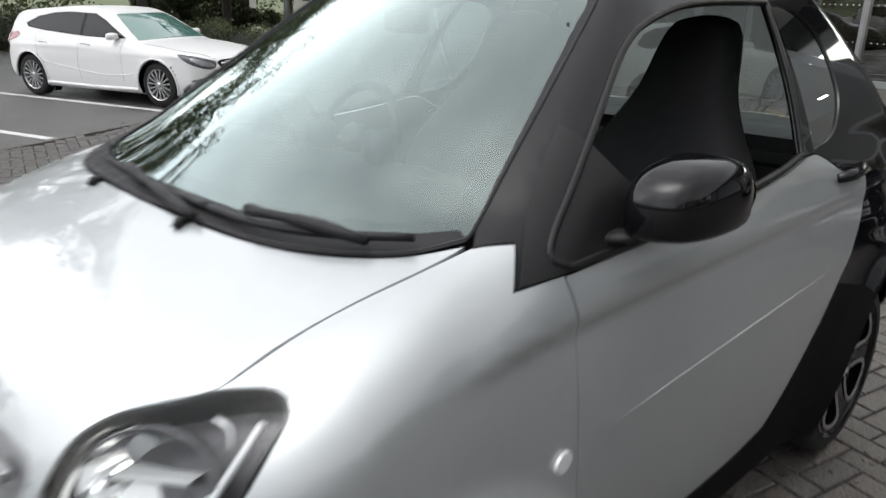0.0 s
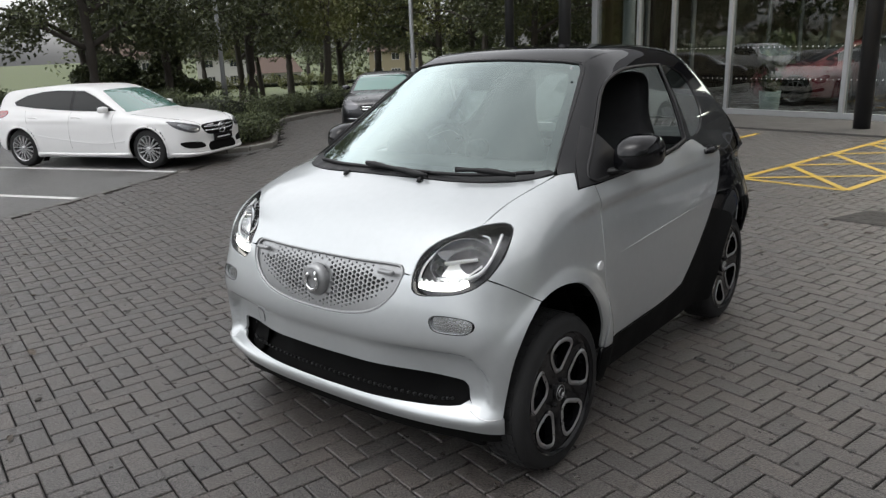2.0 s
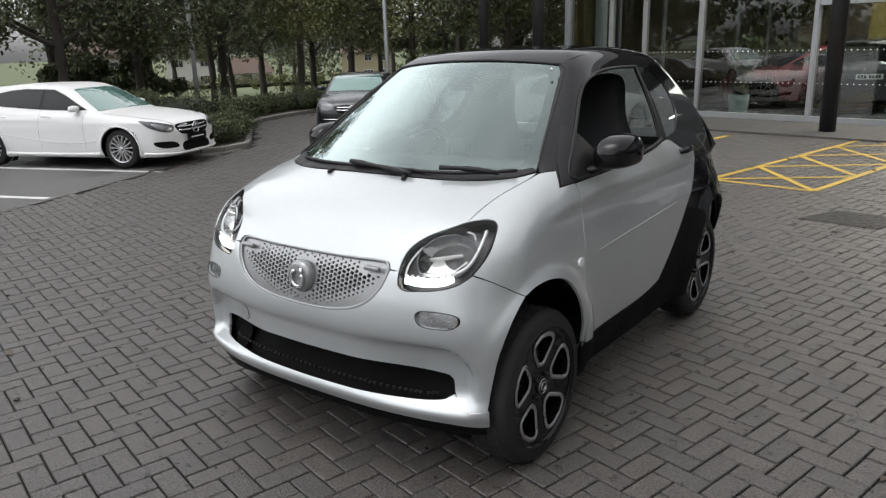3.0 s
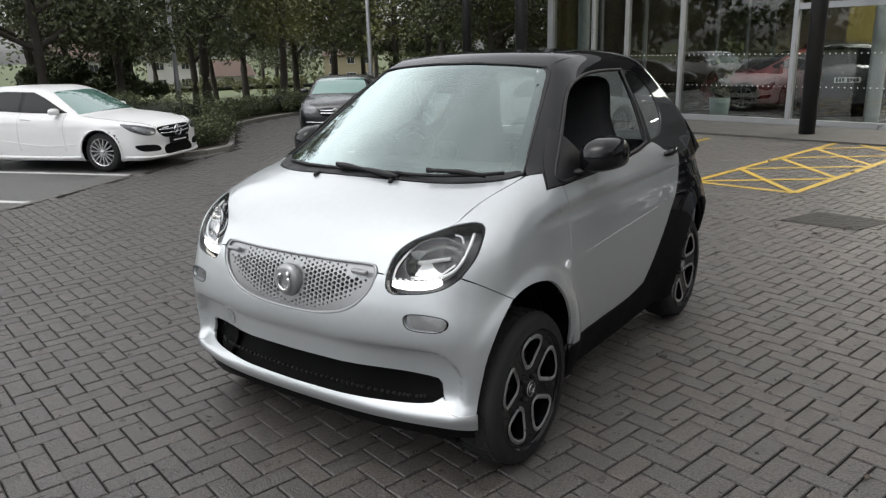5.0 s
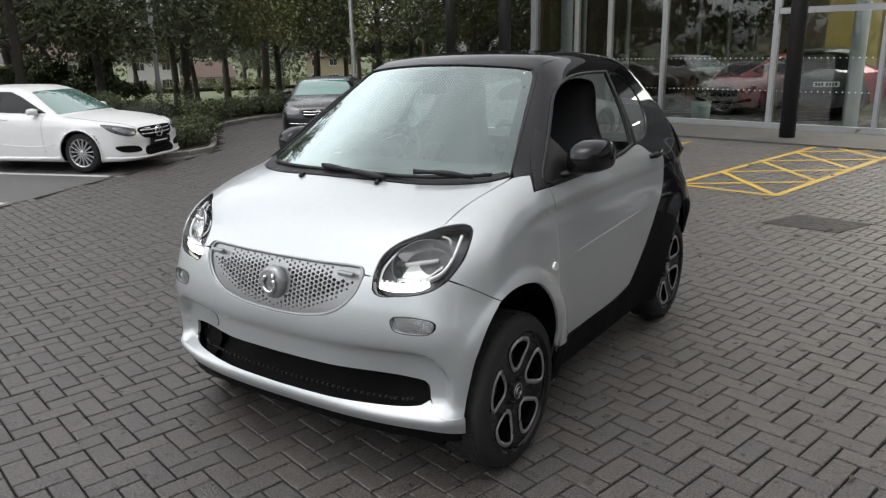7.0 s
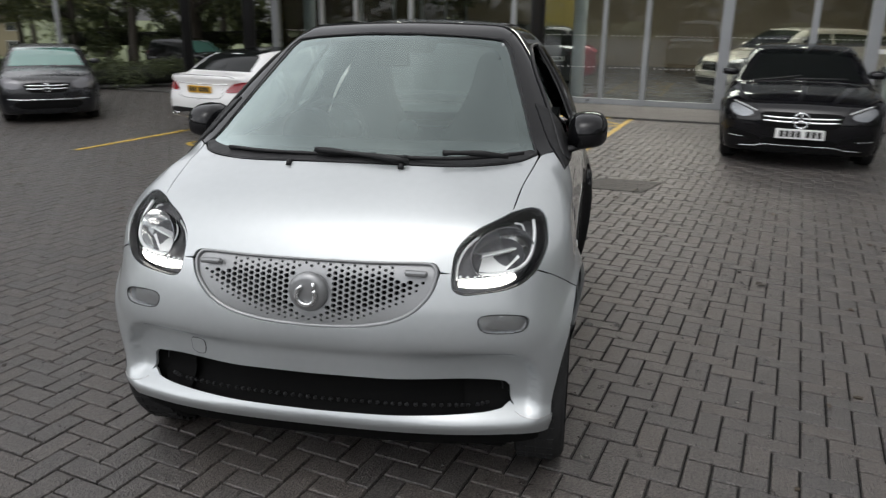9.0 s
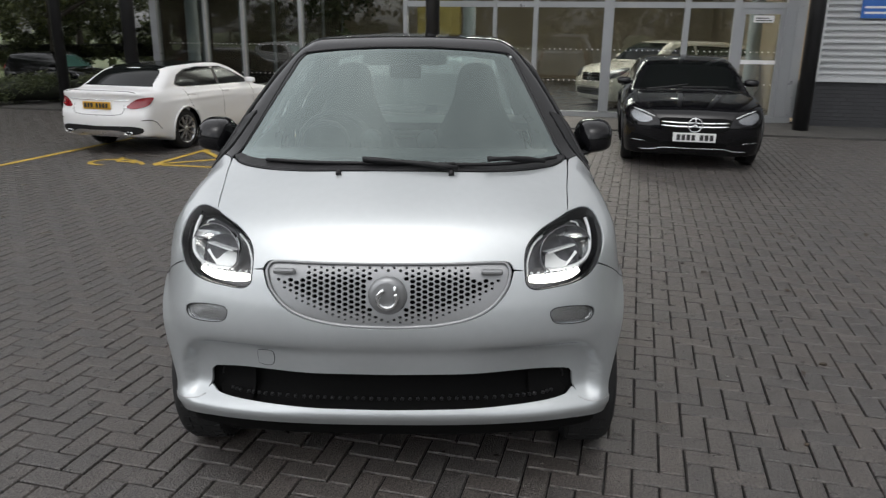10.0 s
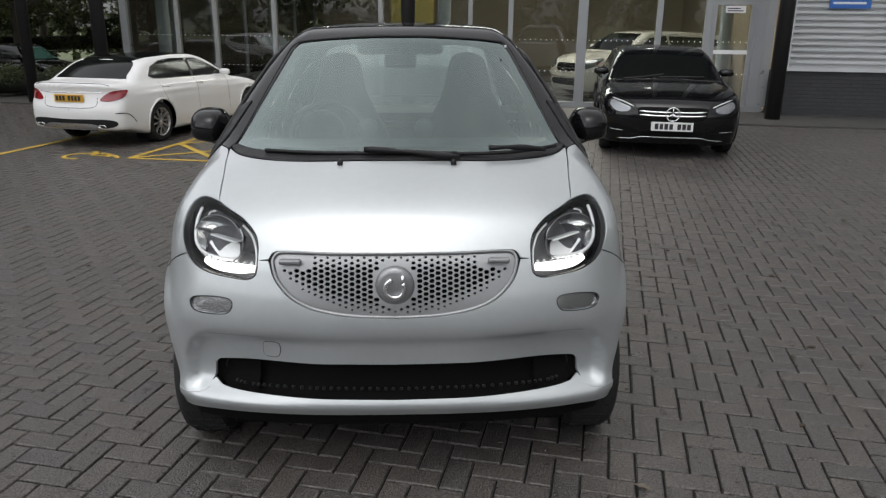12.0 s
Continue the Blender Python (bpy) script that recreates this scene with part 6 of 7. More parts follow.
    line_on(car, body, "bumper_vent", [(0.72, 4.55, 0.55), (0.80, 4.42, 0.55), (0.84, 4.34, 0.50), (0.86, 4.26, 0.40)], (-0.6, -0.8, 0), DEEP_BLACK, 0.006)
    on(car, body, "rear_diffuser", [(0.62, 4.6, 0.325), (0, 4.65, 0.32), (-0.62, 4.6, 0.325), (-0.76, 4.6, 0.40), (-0.6, 4.6, 0.455), (0, 4.65, 0.45), (0.6, 4.6, 0.455), (0.76, 4.6, 0.40)], (0, -1, 0), SATIN_BLACK, "black diffuser", sides=(1,))
    on(car, body, "diffuser_blade", [(0.50, 4.6, 0.312), (0, 4.65, 0.308), (-0.50, 4.6, 0.312), (-0.40, 4.6, 0.380), (0, 4.65, 0.386), (0.40, 4.6, 0.380)], (0, -1, 0), MACHINED, "silver diffuser blade", sides=(1,), offset=0.012)
    for sgn in (1, -1):
        tube("exhaust_trim", [(sgn * 0.56 + 0.07 * math.cos(a), 4.685, 0.352 + 0.022 * math.sin(a)) for a in np.linspace(0, 2 * math.pi, 14, endpoint=False)], 0.008, CHROME, car, closed=True, up=(0, 1, 0), sides=6)
    return car, body


black_saloon, _b = saloon("parked_saloon", "black saloon car with chrome grille bars parked nose out", heading(3.17, 6.96, -0.206, -0.978, (0, 0.5), 0.93), BLACK_PAINT, 10, ALLOY_GREY, "saloons before the showroom")
plate(black_saloon, -0.035, 0.425, PLATE_WHITE, -1)
white_saloon, _b = saloon("parked_saloon", "white saloon car with dark tinted windows parked tail out", heading(-3.35, 7.72, 0.284, 0.959, (-0.88, 3.64), 0.805), WHITE_PAINT, 10, ALLOY_SILVER, "saloons before the showroom")
on(white_saloon, _b, "dark_roof", [(0.46, 1.95, 1.31), (0, 1.88, 1.33), (-0.46, 1.95, 1.31), (-0.50, 2.5, 1.34), (-0.48, 3.66, 1.30), (0, 3.69, 1.32), (0.48, 3.66, 1.30), (0.50, 2.5, 1.34)], (0, 0, -1), CAR_GLASS, "black glass roof", sides=(1,), step=0.08)
plate(white_saloon, 4.665, 0.765, PLATE_YELLOW, 1)

# white hatchback in the bays
hatch, _b = vehicle("parked_hatchback", "white five-door hatchback with multi-spoke wheels parked in a bay", heading(-7.75, 3.76, 0.934, 0.358, (-0.865, 0.86), 0.845), WHITE_PAINT, 4.29, 1.78, 1.40, 2.7, (0.86, 3.56), 0.325,
                    deck=[(-0.1, 0.70), (0.05, 0.735), (0.25, 0.79), (0.6, 0.86), (1.0, 0.91), (1.4, 0.94), (2.4, 0.97), (3.4, 1.03), (4.0, 1.05), (4.4, 1.02)],
                    nose=[(0.1, 0.10), (0.20, 0.0), (0.4, 0.01), (0.6, 0.02), (0.70, 0.06), (0.9, 0.35)], tail=[(0.1, 0.25), (0.35, 0.03), (0.6, 0.0), (0.85, 0.08), (1.1, 0.20)],
                    screen=(1.20, 0.92, 1.85), back=(4.24, 1.0, 0.45), roofline=[(1.4, 1.29), (2.0, 1.365), (2.5, 1.385), (3.1, 1.38), (3.6, 1.35), (4.0, 1.315), (4.2, 1.29)], belt=0.93, spokes=15, wheel_mat=ALLOY_SILVER)
on(hatch, _b, "windscreen", [(0.62, 1.30, 0.96), (0, 1.24, 0.95), (-0.62, 1.30, 0.96), (-0.66, 1.40, 0.99), (-0.52, 1.86, 1.25), (-0.44, 1.94, 1.29), (0, 1.90, 1.30), (0.44, 1.94, 1.29), (0.52, 1.86, 1.25), (0.66, 1.40, 0.99)], (0, 0.6, -0.8), CAR_GLASS_GREEN, "greenish windscreen", sides=(1,))
on(hatch, _b, "side_window", [(0.8, 1.56, 0.965), (0.75, 1.98, 1.18), (0.7, 2.24, 1.275), (0.7, 2.38, 1.283), (0.75, 2.40, 0.975), (0.8, 2.0, 0.96)], (-1, 0, 0), CAR_GLASS, "dark side window", smooth=False)
on(hatch, _b, "side_window", [(0.75, 2.47, 0.975), (0.7, 2.45, 1.285), (0.7, 2.8, 1.29), (0.71, 3.1, 1.27), (0.74, 3.42, 1.215), (0.77, 3.66, 1.12), (0.78, 3.60, 1.07), (0.78, 3.1, 1.015)], (-1, 0, 0), CAR_GLASS, "dark side window", smooth=False)
on(hatch, _b, "window_surround", [(0.8, 1.50, 0.955), (0.75, 1.98, 1.20), (0.7, 2.22, 1.29), (0.7, 2.8, 1.305), (0.71, 3.12, 1.285), (0.74, 3.45, 1.23), (0.77, 3.72, 1.12), (0.78, 3.66, 1.06), (0.78, 3.1, 1.0), (0.8, 2.0, 0.945)], (-1, 0, 0), SATIN_BLACK, "black window surround", smooth=False, offset=0.0015)
for y in (1.52, 2.43, 3.30):
    line_on(hatch, _b, "door_joint", [(0.9, y, 0.33), (0.9, y + 0.02, 0.6), (0.9, y + (0.12 if y > 3 else 0), 0.97)], (-1, 0, 0), radius=0.0018)
for y in (2.18, 3.12):
    line_on(hatch, _b, "door_handle", [(0.9, y, 0.845), (0.9, y + 0.1, 0.86), (0.9, y + 0.2, 0.86)], (-1, 0, 0), WHITE_PAINT, 0.014)
line_on(hatch, _b, "sill_skirt", [(0.9, 1.25, 0.235), (0.9, 2.2, 0.225), (0.9, 3.2, 0.235)], (-1, 0, 0), WHITE_PAINT, 0.03)
side_mirror(hatch, 0.88, 1.70, 0.985, WHITE_PAINT)
on(hatch, _b, "tail_lamp", [(0.60, 4.2, 0.90), (0.76, 4.1, 0.96), (0.84, 3.92, 0.98), (0.85, 3.90, 0.90), (0.80, 4.12, 0.82), (0.62, 4.2, 0.80)], (-0.6, -0.8, 0), TAIL_RED, "red tail lamp", step=0.03, offset=0.006)
on(hatch, _b, "rear_window", [(0.56, 4.1, 1.06), (0, 4.14, 1.05), (-0.56, 4.16, 1.06), (-0.50, 4.07, 1.22), (0, 4.09, 1.235), (0.50, 4.07, 1.22)], (0, -0.85, -0.5), CAR_GLASS, "dark rear window", sides=(1,))

on(hatch, _b, "grille", [(0.42, 0.02, 0.685), (0, 0, 0.695), (-0.42, 0.02, 0.685), (-0.45, 0.03, 0.62), (-0.33, 0, 0.52), (0, 0, 0.505), (0.33, 0, 0.52), (0.45, 0.03, 0.62)], (0, 1, 0), DEEP_BLACK, "black grille", sides=(1,))
for z in (0.575, 0.635):
    line_on(hatch, _b, "grille_bar", [(0.0, -0.01, z), (0.22, 0.0, z), (0.40, 0.02, z + 0.01)], (0, 1, 0), CHROME, 0.014)
star(hatch, -0.02, 0.60, 0.09, -1)
on(hatch, _b, "headlamp", [(0.50, 0.06, 0.675), (0.62, 0.16, 0.715), (0.78, 0.42, 0.765), (0.82, 0.50, 0.755), (0.80, 0.32, 0.64), (0.68, 0.14, 0.575), (0.54, 0.06, 0.585)], (-0.45, 0.85, -0.25), LAMP_DARK, "dark grey headlamp", step=0.03)
on(hatch, _b, "headlamp_lens", [(0.54, 0.06, 0.645), (0.63, 0.16, 0.668), (0.74, 0.36, 0.705), (0.75, 0.30, 0.655), (0.67, 0.14, 0.605), (0.57, 0.06, 0.605)], (-0.45, 0.85, -0.25), LAMP_BRIGHT, "bright reflector", step=0.03, offset=0.006)
on(hatch, _b, "air_intake", [(0.46, 0.04, 0.32), (0.74, 0.20, 0.33), (0.80, 0.32, 0.42), (0.68, 0.15, 0.43), (0.50, 0.05, 0.40)], (-0.25, 1, 0), DEEP_BLACK, "black air intake", step=0.04)
on(hatch, _b, "lower_intake", [(0.36, 0, 0.25), (0, 0, 0.245), (-0.36, 0, 0.25), (-0.33, 0, 0.38), (0, 0, 0.39), (0.33, 0, 0.38)], (0, 1, 0), DEEP_BLACK, "black lower intake", sides=(1,))
box("plate_holder", -0.26, 0.26, -0.04, -0.015, 0.40, 0.51, GLOSS_BLACK, hatch, "black plate carrier")
box("plate_bar", -0.18, 0.18, -0.043, -0.041, 0.440, 0.458, SIGN_WHITE, hatch)
line_on(hatch, _b, "lamp_brow", [(0.52, 0.06, 0.69), (0.64, 0.17, 0.725), (0.79, 0.43, 0.772)], (-0.45, 0.85, -0.25), CHROME, 0.009)
line_on(hatch, _b, "bumper_blade", [(0.0, 0.0, 0.215), (0.45, 0.02, 0.215), (0.70, 0.12, 0.225), (0.86, 0.36, 0.24)], (-0.3, 1, 0), WHITE_PAINT, 0.024)
line_on(hatch, _b, "lower_wing_crease", [(0.88, 1.3, 0.46), (0.88, 1.9, 0.42), (0.88, 2.9, 0.52), (0.88, 3.3, 0.58)], (-1, 0, 0), WHITE_PAINT, 0.007)
line_on(hatch, _b, "bonnet_joint", [(0.46, 0.06, 0.72), (0.68, 0.5, 0.87), (0.72, 0.95, 0.95), (0.70, 1.2, 0.99)], (0, 0.4, -0.9), None, 0.003)


def tall_car(name, label, at, paint, glass, L=4.4, H=1.58, group="", lamps=True):
    car, body = vehicle(name, label, at, paint, L, 1.80, H, 2.7, (0.85, L - 0.85), 0.335,
                        deck=[(-0.1, 0.74), (0.1, 0.84), (0.5, 0.95), (1.0, 1.02), (2.4, 1.05), (L - 0.8, 1.09), (L, 1.08)],
                        nose=[(0.1, 0.14), (0.25, 0.03), (0.45, 0.0), (0.7, 0.03), (0.85, 0.12), (1.0, 0.35)], tail=[(0.1, 0.2), (0.35, 0.03), (0.6, 0.0), (0.9, 0.04), (1.2, 0.12)],
                        screen=(0.98, 1.02, 1.45), back=(L - 0.10, 1.10, 0.5), roofline=[(1.4, H - 0.07), (2.0, H - 0.01), (2.6, H), (L - 0.9, H - 0.04), (L - 0.3, H - 0.1)], belt=1.04, spokes=5, group=group)
    on(car, body, "windscreen", [(0.62, 1.08, 1.07), (0, 1.0, 1.06), (-0.62, 1.08, 1.07), (-0.66, 1.18, 1.10), (-0.52, 1.62, 1.43), (-0.44, 1.70, H - 0.10), (0, 1.64, H - 0.09), (0.44, 1.70, H - 0.10), (0.52, 1.62, 1.43), (0.66, 1.18, 1.10)], (0, 0.65, -0.75), glass, "reflecting windscreen", sides=(1,))
    on(car, body, "side_window", [(0.8, 1.40, 1.08), (0.72, 1.8, 1.32), (0.7, 2.0, H - 0.14), (0.7, 2.3, H - 0.12), (0.76, 2.3, 1.09)], (-1, 0, 0), CAR_GLASS, "dark side window", smooth=False)
    on(car, body, "side_window", [(0.76, 2.38, 1.09), (0.7, 2.38, H - 0.12), (0.7, L - 0.9, H - 0.16), (0.75, L - 0.5, 1.25), (0.78, L - 0.6, 1.13)], (-1, 0, 0), CAR_GLASS, "dark side window", smooth=False)
    on(car, body, "rear_window", [(0.58, L - 0.15, 1.13), (0, L - 0.1, 1.13), (-0.58, L - 0.15, 1.13), (-0.5, L - 0.3, H - 0.15), (0, L - 0.3, H - 0.13), (0.5, L - 0.3, H - 0.15)], (0, -0.9, -0.3), CAR_GLASS, "dark rear window", sides=(1,))
    on(car, body, "grille", [(0.36, 0.02, 0.76), (0, 0, 0.77), (-0.36, 0.02, 0.76), (-0.38, 0.03, 0.70), (-0.30, 0, 0.60), (0, 0, 0.59), (0.30, 0, 0.60), (0.38, 0.03, 0.70)], (0, 1, 0), DEEP_BLACK, "black grille", sides=(1,))
    for z in (0.66, 0.72):
        line_on(car, body, "grille_bar", [(0.0, -0.01, z), (0.2, 0.0, z), (0.36, 0.02, z + 0.008)], (0, 1, 0), CHROME, 0.013)
    star(car, -0.03, 0.69, 0.075, -1)
    on(car, body, "headlamp", [(0.46, 0.05, 0.77), (0.60, 0.14, 0.85), (0.76, 0.36, 0.90), (0.80, 0.44, 0.87), (0.78, 0.28, 0.73), (0.64, 0.12, 0.66), (0.48, 0.05, 0.68)], (-0.4, 0.9, -0.2), LAMP_GREY, "grey headlamp", step=0.03)
    on(car, body, "lower_intake", [(0.5, 0, 0.30), (0, 0, 0.29), (-0.5, 0, 0.30), (-0.55, 0.03, 0.42), (0, 0, 0.44), (0.55, 0.03, 0.42)], (0, 1, 0), DEEP_BLACK, "black lower intake", sides=(1,))
    line_on(car, body, "chrome_strip", [(0.0, 0, 0.46), (0.4, 0.0, 0.46), (0.70, 0.12, 0.47)], (0, 1, 0), CHROME, 0.008)
    on(car, body, "tail_lamp", [(0.50, L - 0.1, 0.98), (0.70, L - 0.15, 1.02), (0.80, L - 0.3, 1.03), (0.80, L - 0.28, 0.90), (0.66, L - 0.1, 0.86), (0.50, L - 0.1, 0.88)], (-0.3, -1, 0), TAIL_RED, "red tail lamp", step=0.03, offset=0.006)
    side_mirror(car, 0.94, 1.50, 1.10, paint)
    return car, body


tall_car("parked_people_carrier", "dark grey people carrier parked by the hedge", heading(-6.95, 7.62, 0.60, -0.80, (0, 0), 0.76), DARK_GREY_PAINT, CAR_GLASS_GREEN, H=1.42)
tall_car("parked_estate", "black estate car parked beyond the columns", heading(-8.3, 16.0, 0.93, -0.36, (0, 0), 0.62), BLACK_PAINT, CAR_GLASS_GREEN)


# cars inside the showroom
tall_car("showroom_suv", "cream white sport utility car inside the showroom", Matrix.Translation((0, 0, 0.052)) @ heading(3.15, 13.75, -0.90, -0.43, (0, 0), 0.94), CREAM_PAINT, CAR_GLASS, L=4.5, H=1.48, group="cars inside the showroom")
suv, _b = tall_car("showroom_suv", "grey sport utility car tail to the showroom glass", Matrix.Translation((0, 0, 0.052)) @ heading(0.02, 14.2, -0.30, 0.954, (0, 4.6), 0.87), MID_GREY_PAINT, CAR_GLASS, L=4.6, H=1.65, group="cars inside the showroom")
plate(suv, 4.62, 0.80, PLATE_WHITE, 1)
red, _b = vehicle("showroom_coupe", "dark red coupe inside the showroom glass", Matrix.Translation((0, 0, 0.052)) @ heading(-1.1, 15.9, -0.93, -0.36, (0, 2.2), 0.92), RED_PAINT, 4.4, 1.80, 1.40, 2.7, (0.85, 3.55), 0.325,
                  deck=[(-0.1, 0.66), (0.1, 0.74), (0.5, 0.86), (1.0, 0.93), (2.4, 1.0), (3.4, 1.04), (4.1, 1.03), (4.5, 0.99)],
                  nose=[(0.1, 0.14), (0.25, 0.03), (0.4, 0.0), (0.6, 0.02), (0.75, 0.12), (0.9, 0.4)], tail=[(0.1, 0.25), (0.35, 0.03), (0.6, 0.0), (0.85, 0.05), (1.1, 0.14)],
                  screen=(1.14, 0.94, 1.8), back=(4.2, 1.0, 2.3), roofline=[(1.4, 1.30), (2.0, 1.38), (2.5, 1.40), (3.1, 1.36), (3.8, 1.2)], belt=0.95, spokes=10, group="cars inside the showroom")
on(red, _b, "side_window", [(0.8, 1.50, 0.97), (0.72, 1.95, 1.22), (0.7, 2.3, 1.31), (0.7, 2.9, 1.27), (0.75, 3.4, 1.08), (0.8, 3.2, 1.02)], (-1, 0, 0), CAR_GLASS, "dark side window")
on(red, _b, "windscreen", [(0.62, 1.24, 0.98), (0, 1.17, 0.97), (-0.62, 1.24, 0.98), (-0.52, 1.82, 1.27), (0, 1.84, 1.33), (0.52, 1.82, 1.27)], (0, 0.6, -0.8), CAR_GLASS, "dark windscreen", sides=(1,))
side_mirror(red, 0.92, 1.62, 1.0, RED_PAINT)


# ---- markings and covers on the ground ----
ALONG, ACROSS = Vector((0.215, 0.977, 0)), Vector((0.985, -0.17, 0))


def hatched_bay(x, y, rungs):
    """Yellow hatched strip: two long edges, a closed end and crossing diagonals."""
    o = Vector((x, y, 0))
    at = lambda a, b: (o + ACROSS * 1.12 * a + ALONG * b)[:2]
    zone = tagged(new("hatched_marking"), "yellow hatched strip painted on the paving blocks", "road marking", "yellow bay markings")
    pieces = [[at(0, 0), at(1, 0)], [at(0, 0), at(0, 1.12 * rungs)], [at(1, 0), at(1, 1.12 * rungs)]]
    for k in range(rungs):
        pieces += [[at(0, 1.12 * k), at(1, 1.12 * (k + 0.95))], [at(1, 1.12 * k), at(0, 1.12 * (k + 1))]]
    for i, p in enumerate(pieces):
        strip("painted_line", p, 0.075, 0.0045 + 0.0006 * (i % 5), LINE_YELLOW, zone)


hatched_bay(-0.47, 6.59, 4)
hatched_bay(-3.32, 6.40, 3)
bay = tagged(new("bay_marking"), "yellow bay edge line and wheelchair symbol on the paving", "road marking", "yellow bay markings")
strip("painted_line", [(-5.15, 5.7), (-4.92, 6.66), (-4.5, 8.4), (-4.1, 10.2)], 0.085, 0.005, LINE_YELLOW, bay)
strip("painted_line", [(-1.55, 9.6), (-1.42, 10.5)], 0.085, 0.005, LINE_YELLOW, bay)
sym = Vector((-3.86, 6.52, 0))
strip("painted_symbol", [(sym.x + 0.26 * math.cos(a), sym.y + 0.20 * math.sin(a)) for a in np.linspace(-0.3, 4.6, 18)], 0.06, 0.005, LINE_YELLOW, bay)
strip("painted_symbol", [(sym.x - 0.02, sym.y + 0.33), (sym.x + 0.04, sym.y + 0.05), (sym.x + 0.32, sym.y + 0.02), (sym.x + 0.42, sym.y - 0.14)], 0.06, 0.0056, LINE_YELLOW, bay)
lines = tagged(new("bay_lines"), "worn white parking bay lines on the asphalt", "road marking")
strip("painted_line", [(-11.5, 2.24), (-10.31, 2.66), (-8.6, 3.27), (-6.95, 3.85)], 0.10, -0.0015, LINE_WHITE, lines)
strip("painted_line", [(-10.5, 0.65), (-7.64, 1.69), (-6.5, 2.1)], 0.10, -0.0015, LINE_WHITE, lines)
strip("painted_line", [(-13.5, 4.0), (-11.5, 4.75), (-9.3, 5.5)], 0.10, -0.0015, LINE_WHITE, lines)
# flush block edging between paving and asphalt
edge_run = spline([(*q, 0) for q in EDGE[1:]], 0.21)
edging = tagged(new("paving_edging"), "row of edging blocks between paving and asphalt", "", "", "structure")
for a, b in zip(edge_run[:-1], edge_run[1:]):
    d = Vector(b) - Vector(a)
    m = Matrix.Translation((Vector(a) + Vector(b)) / 2) @ Matrix.Rotation(math.atan2(d.y, d.x), 4, "Z")
    box("edging_block", -d.length / 2 + 0.004, d.length / 2 - 0.004, -0.05, 0.05, -0.02, 0.003, BRICK, edging, m=m, bevel=0.004)
# iron cover
cover = Vector((1.18, 5.27, 0))
frame_c = Matrix.Translation(cover) @ Matrix.Rotation(radians(-9), 4, "Z") @ Matrix(((1, 0.28, 0, 0), (0, 1, 0, 0), (0, 0, 1, 0), (0, 0, 0, 1)))
drain = tagged(box("drain_cover", -0.31, 0.31, -0.26, 0.26, -0.01, 0.006, IRON, m=frame_c, bevel=0.004), "dark rectangular iron cover set in the paving", "drain cover")
for i in range(6):
    for j in range(5):
        box("cover_stud", -0.27 + 0.095 * i, -0.20 + 0.095 * i, -0.22 + 0.095 * j, -0.16 + 0.095 * j, 0.005, 0.0075, IRON, drain, m=frame_c)
# fallen leaves and scraps lying about
rng5 = random.Random(11)
bm = bmesh.new()
for _ in range(150):
    x, y = rng5.uniform(-7, 6), rng5.uniform(-1.5, 11)
    if -0.9 < x < 0.9 and 0 < y < 2.7:
        continue
    a, s = rng5.uniform(0, 6.28), rng5.uniform(0.02, 0.05)
    pts = [(0, -1, 0.0), (0.45, -0.2, 0.25), (0.3, 0.6, 0.35), (0, 1.1, 0.1), (-0.4, 0.5, 0.3), (-0.4, -0.3, 0.2)]
    bm.faces.new([bm.verts.new((x + s * (p[0] * math.cos(a) - p[1] * math.sin(a)), y + s * (p[0] * math.sin(a) + p[1] * math.cos(a)), 0.006 + s * p[2])) for p in pts])
LITTER = material("brown_fallen_leaf", (0.06, 0.045, 0.03), 0.8, vary=0.3, piece=0.5, second=(0.10, 0.085, 0.07))
tagged(part("fallen_leaves", bm, LITTER), "small brown leaves scattered on the paving", "leaves", "", "stuff")

# ---- planted edge: kerb, soil, hedge ----
KERB_LINE = [(-8.25, 4.9, 0), (-7.95, 5.6, 0), (-8.05, 6.15, 0), (-8.7, 6.75, 0), (-9.9, 7.75, 0), (-11.1, 8.85, 0), (-11.65, 10.2, 0), (-11.9, 11.6, 0), (-12.4, 13.5, 0)]
kerb = tagged(new("kerb"), "pale concrete kerb round the hedge bed", "", "", "structure")
run = spline(KERB_LINE, 0.6)
for a, b in zip(run[:-1], run[1:]):
    d = Vector(b) - Vector(a)
    m = Matrix.Translation((Vector(a) + Vector(b)) / 2) @ Matrix.Rotation(math.atan2(d.y, d.x), 4, "Z")
    box("kerb_stone", -d.length / 2 + 0.003, d.length / 2 - 0.003, -0.05, 0.05, -0.05, 0.07, KERB, kerb, m=m, bevel=0.015)
sheet("flower_bed", [(q[0] - 0.06, q[1] + 0.02) for q in KERB_LINE] + [(-16, 14.2), (-20, 10.5), (-22, 4.2), (-9.6, 5.6)], 0.05, SOIL, label="dark soil and leaf litter under the hedge")


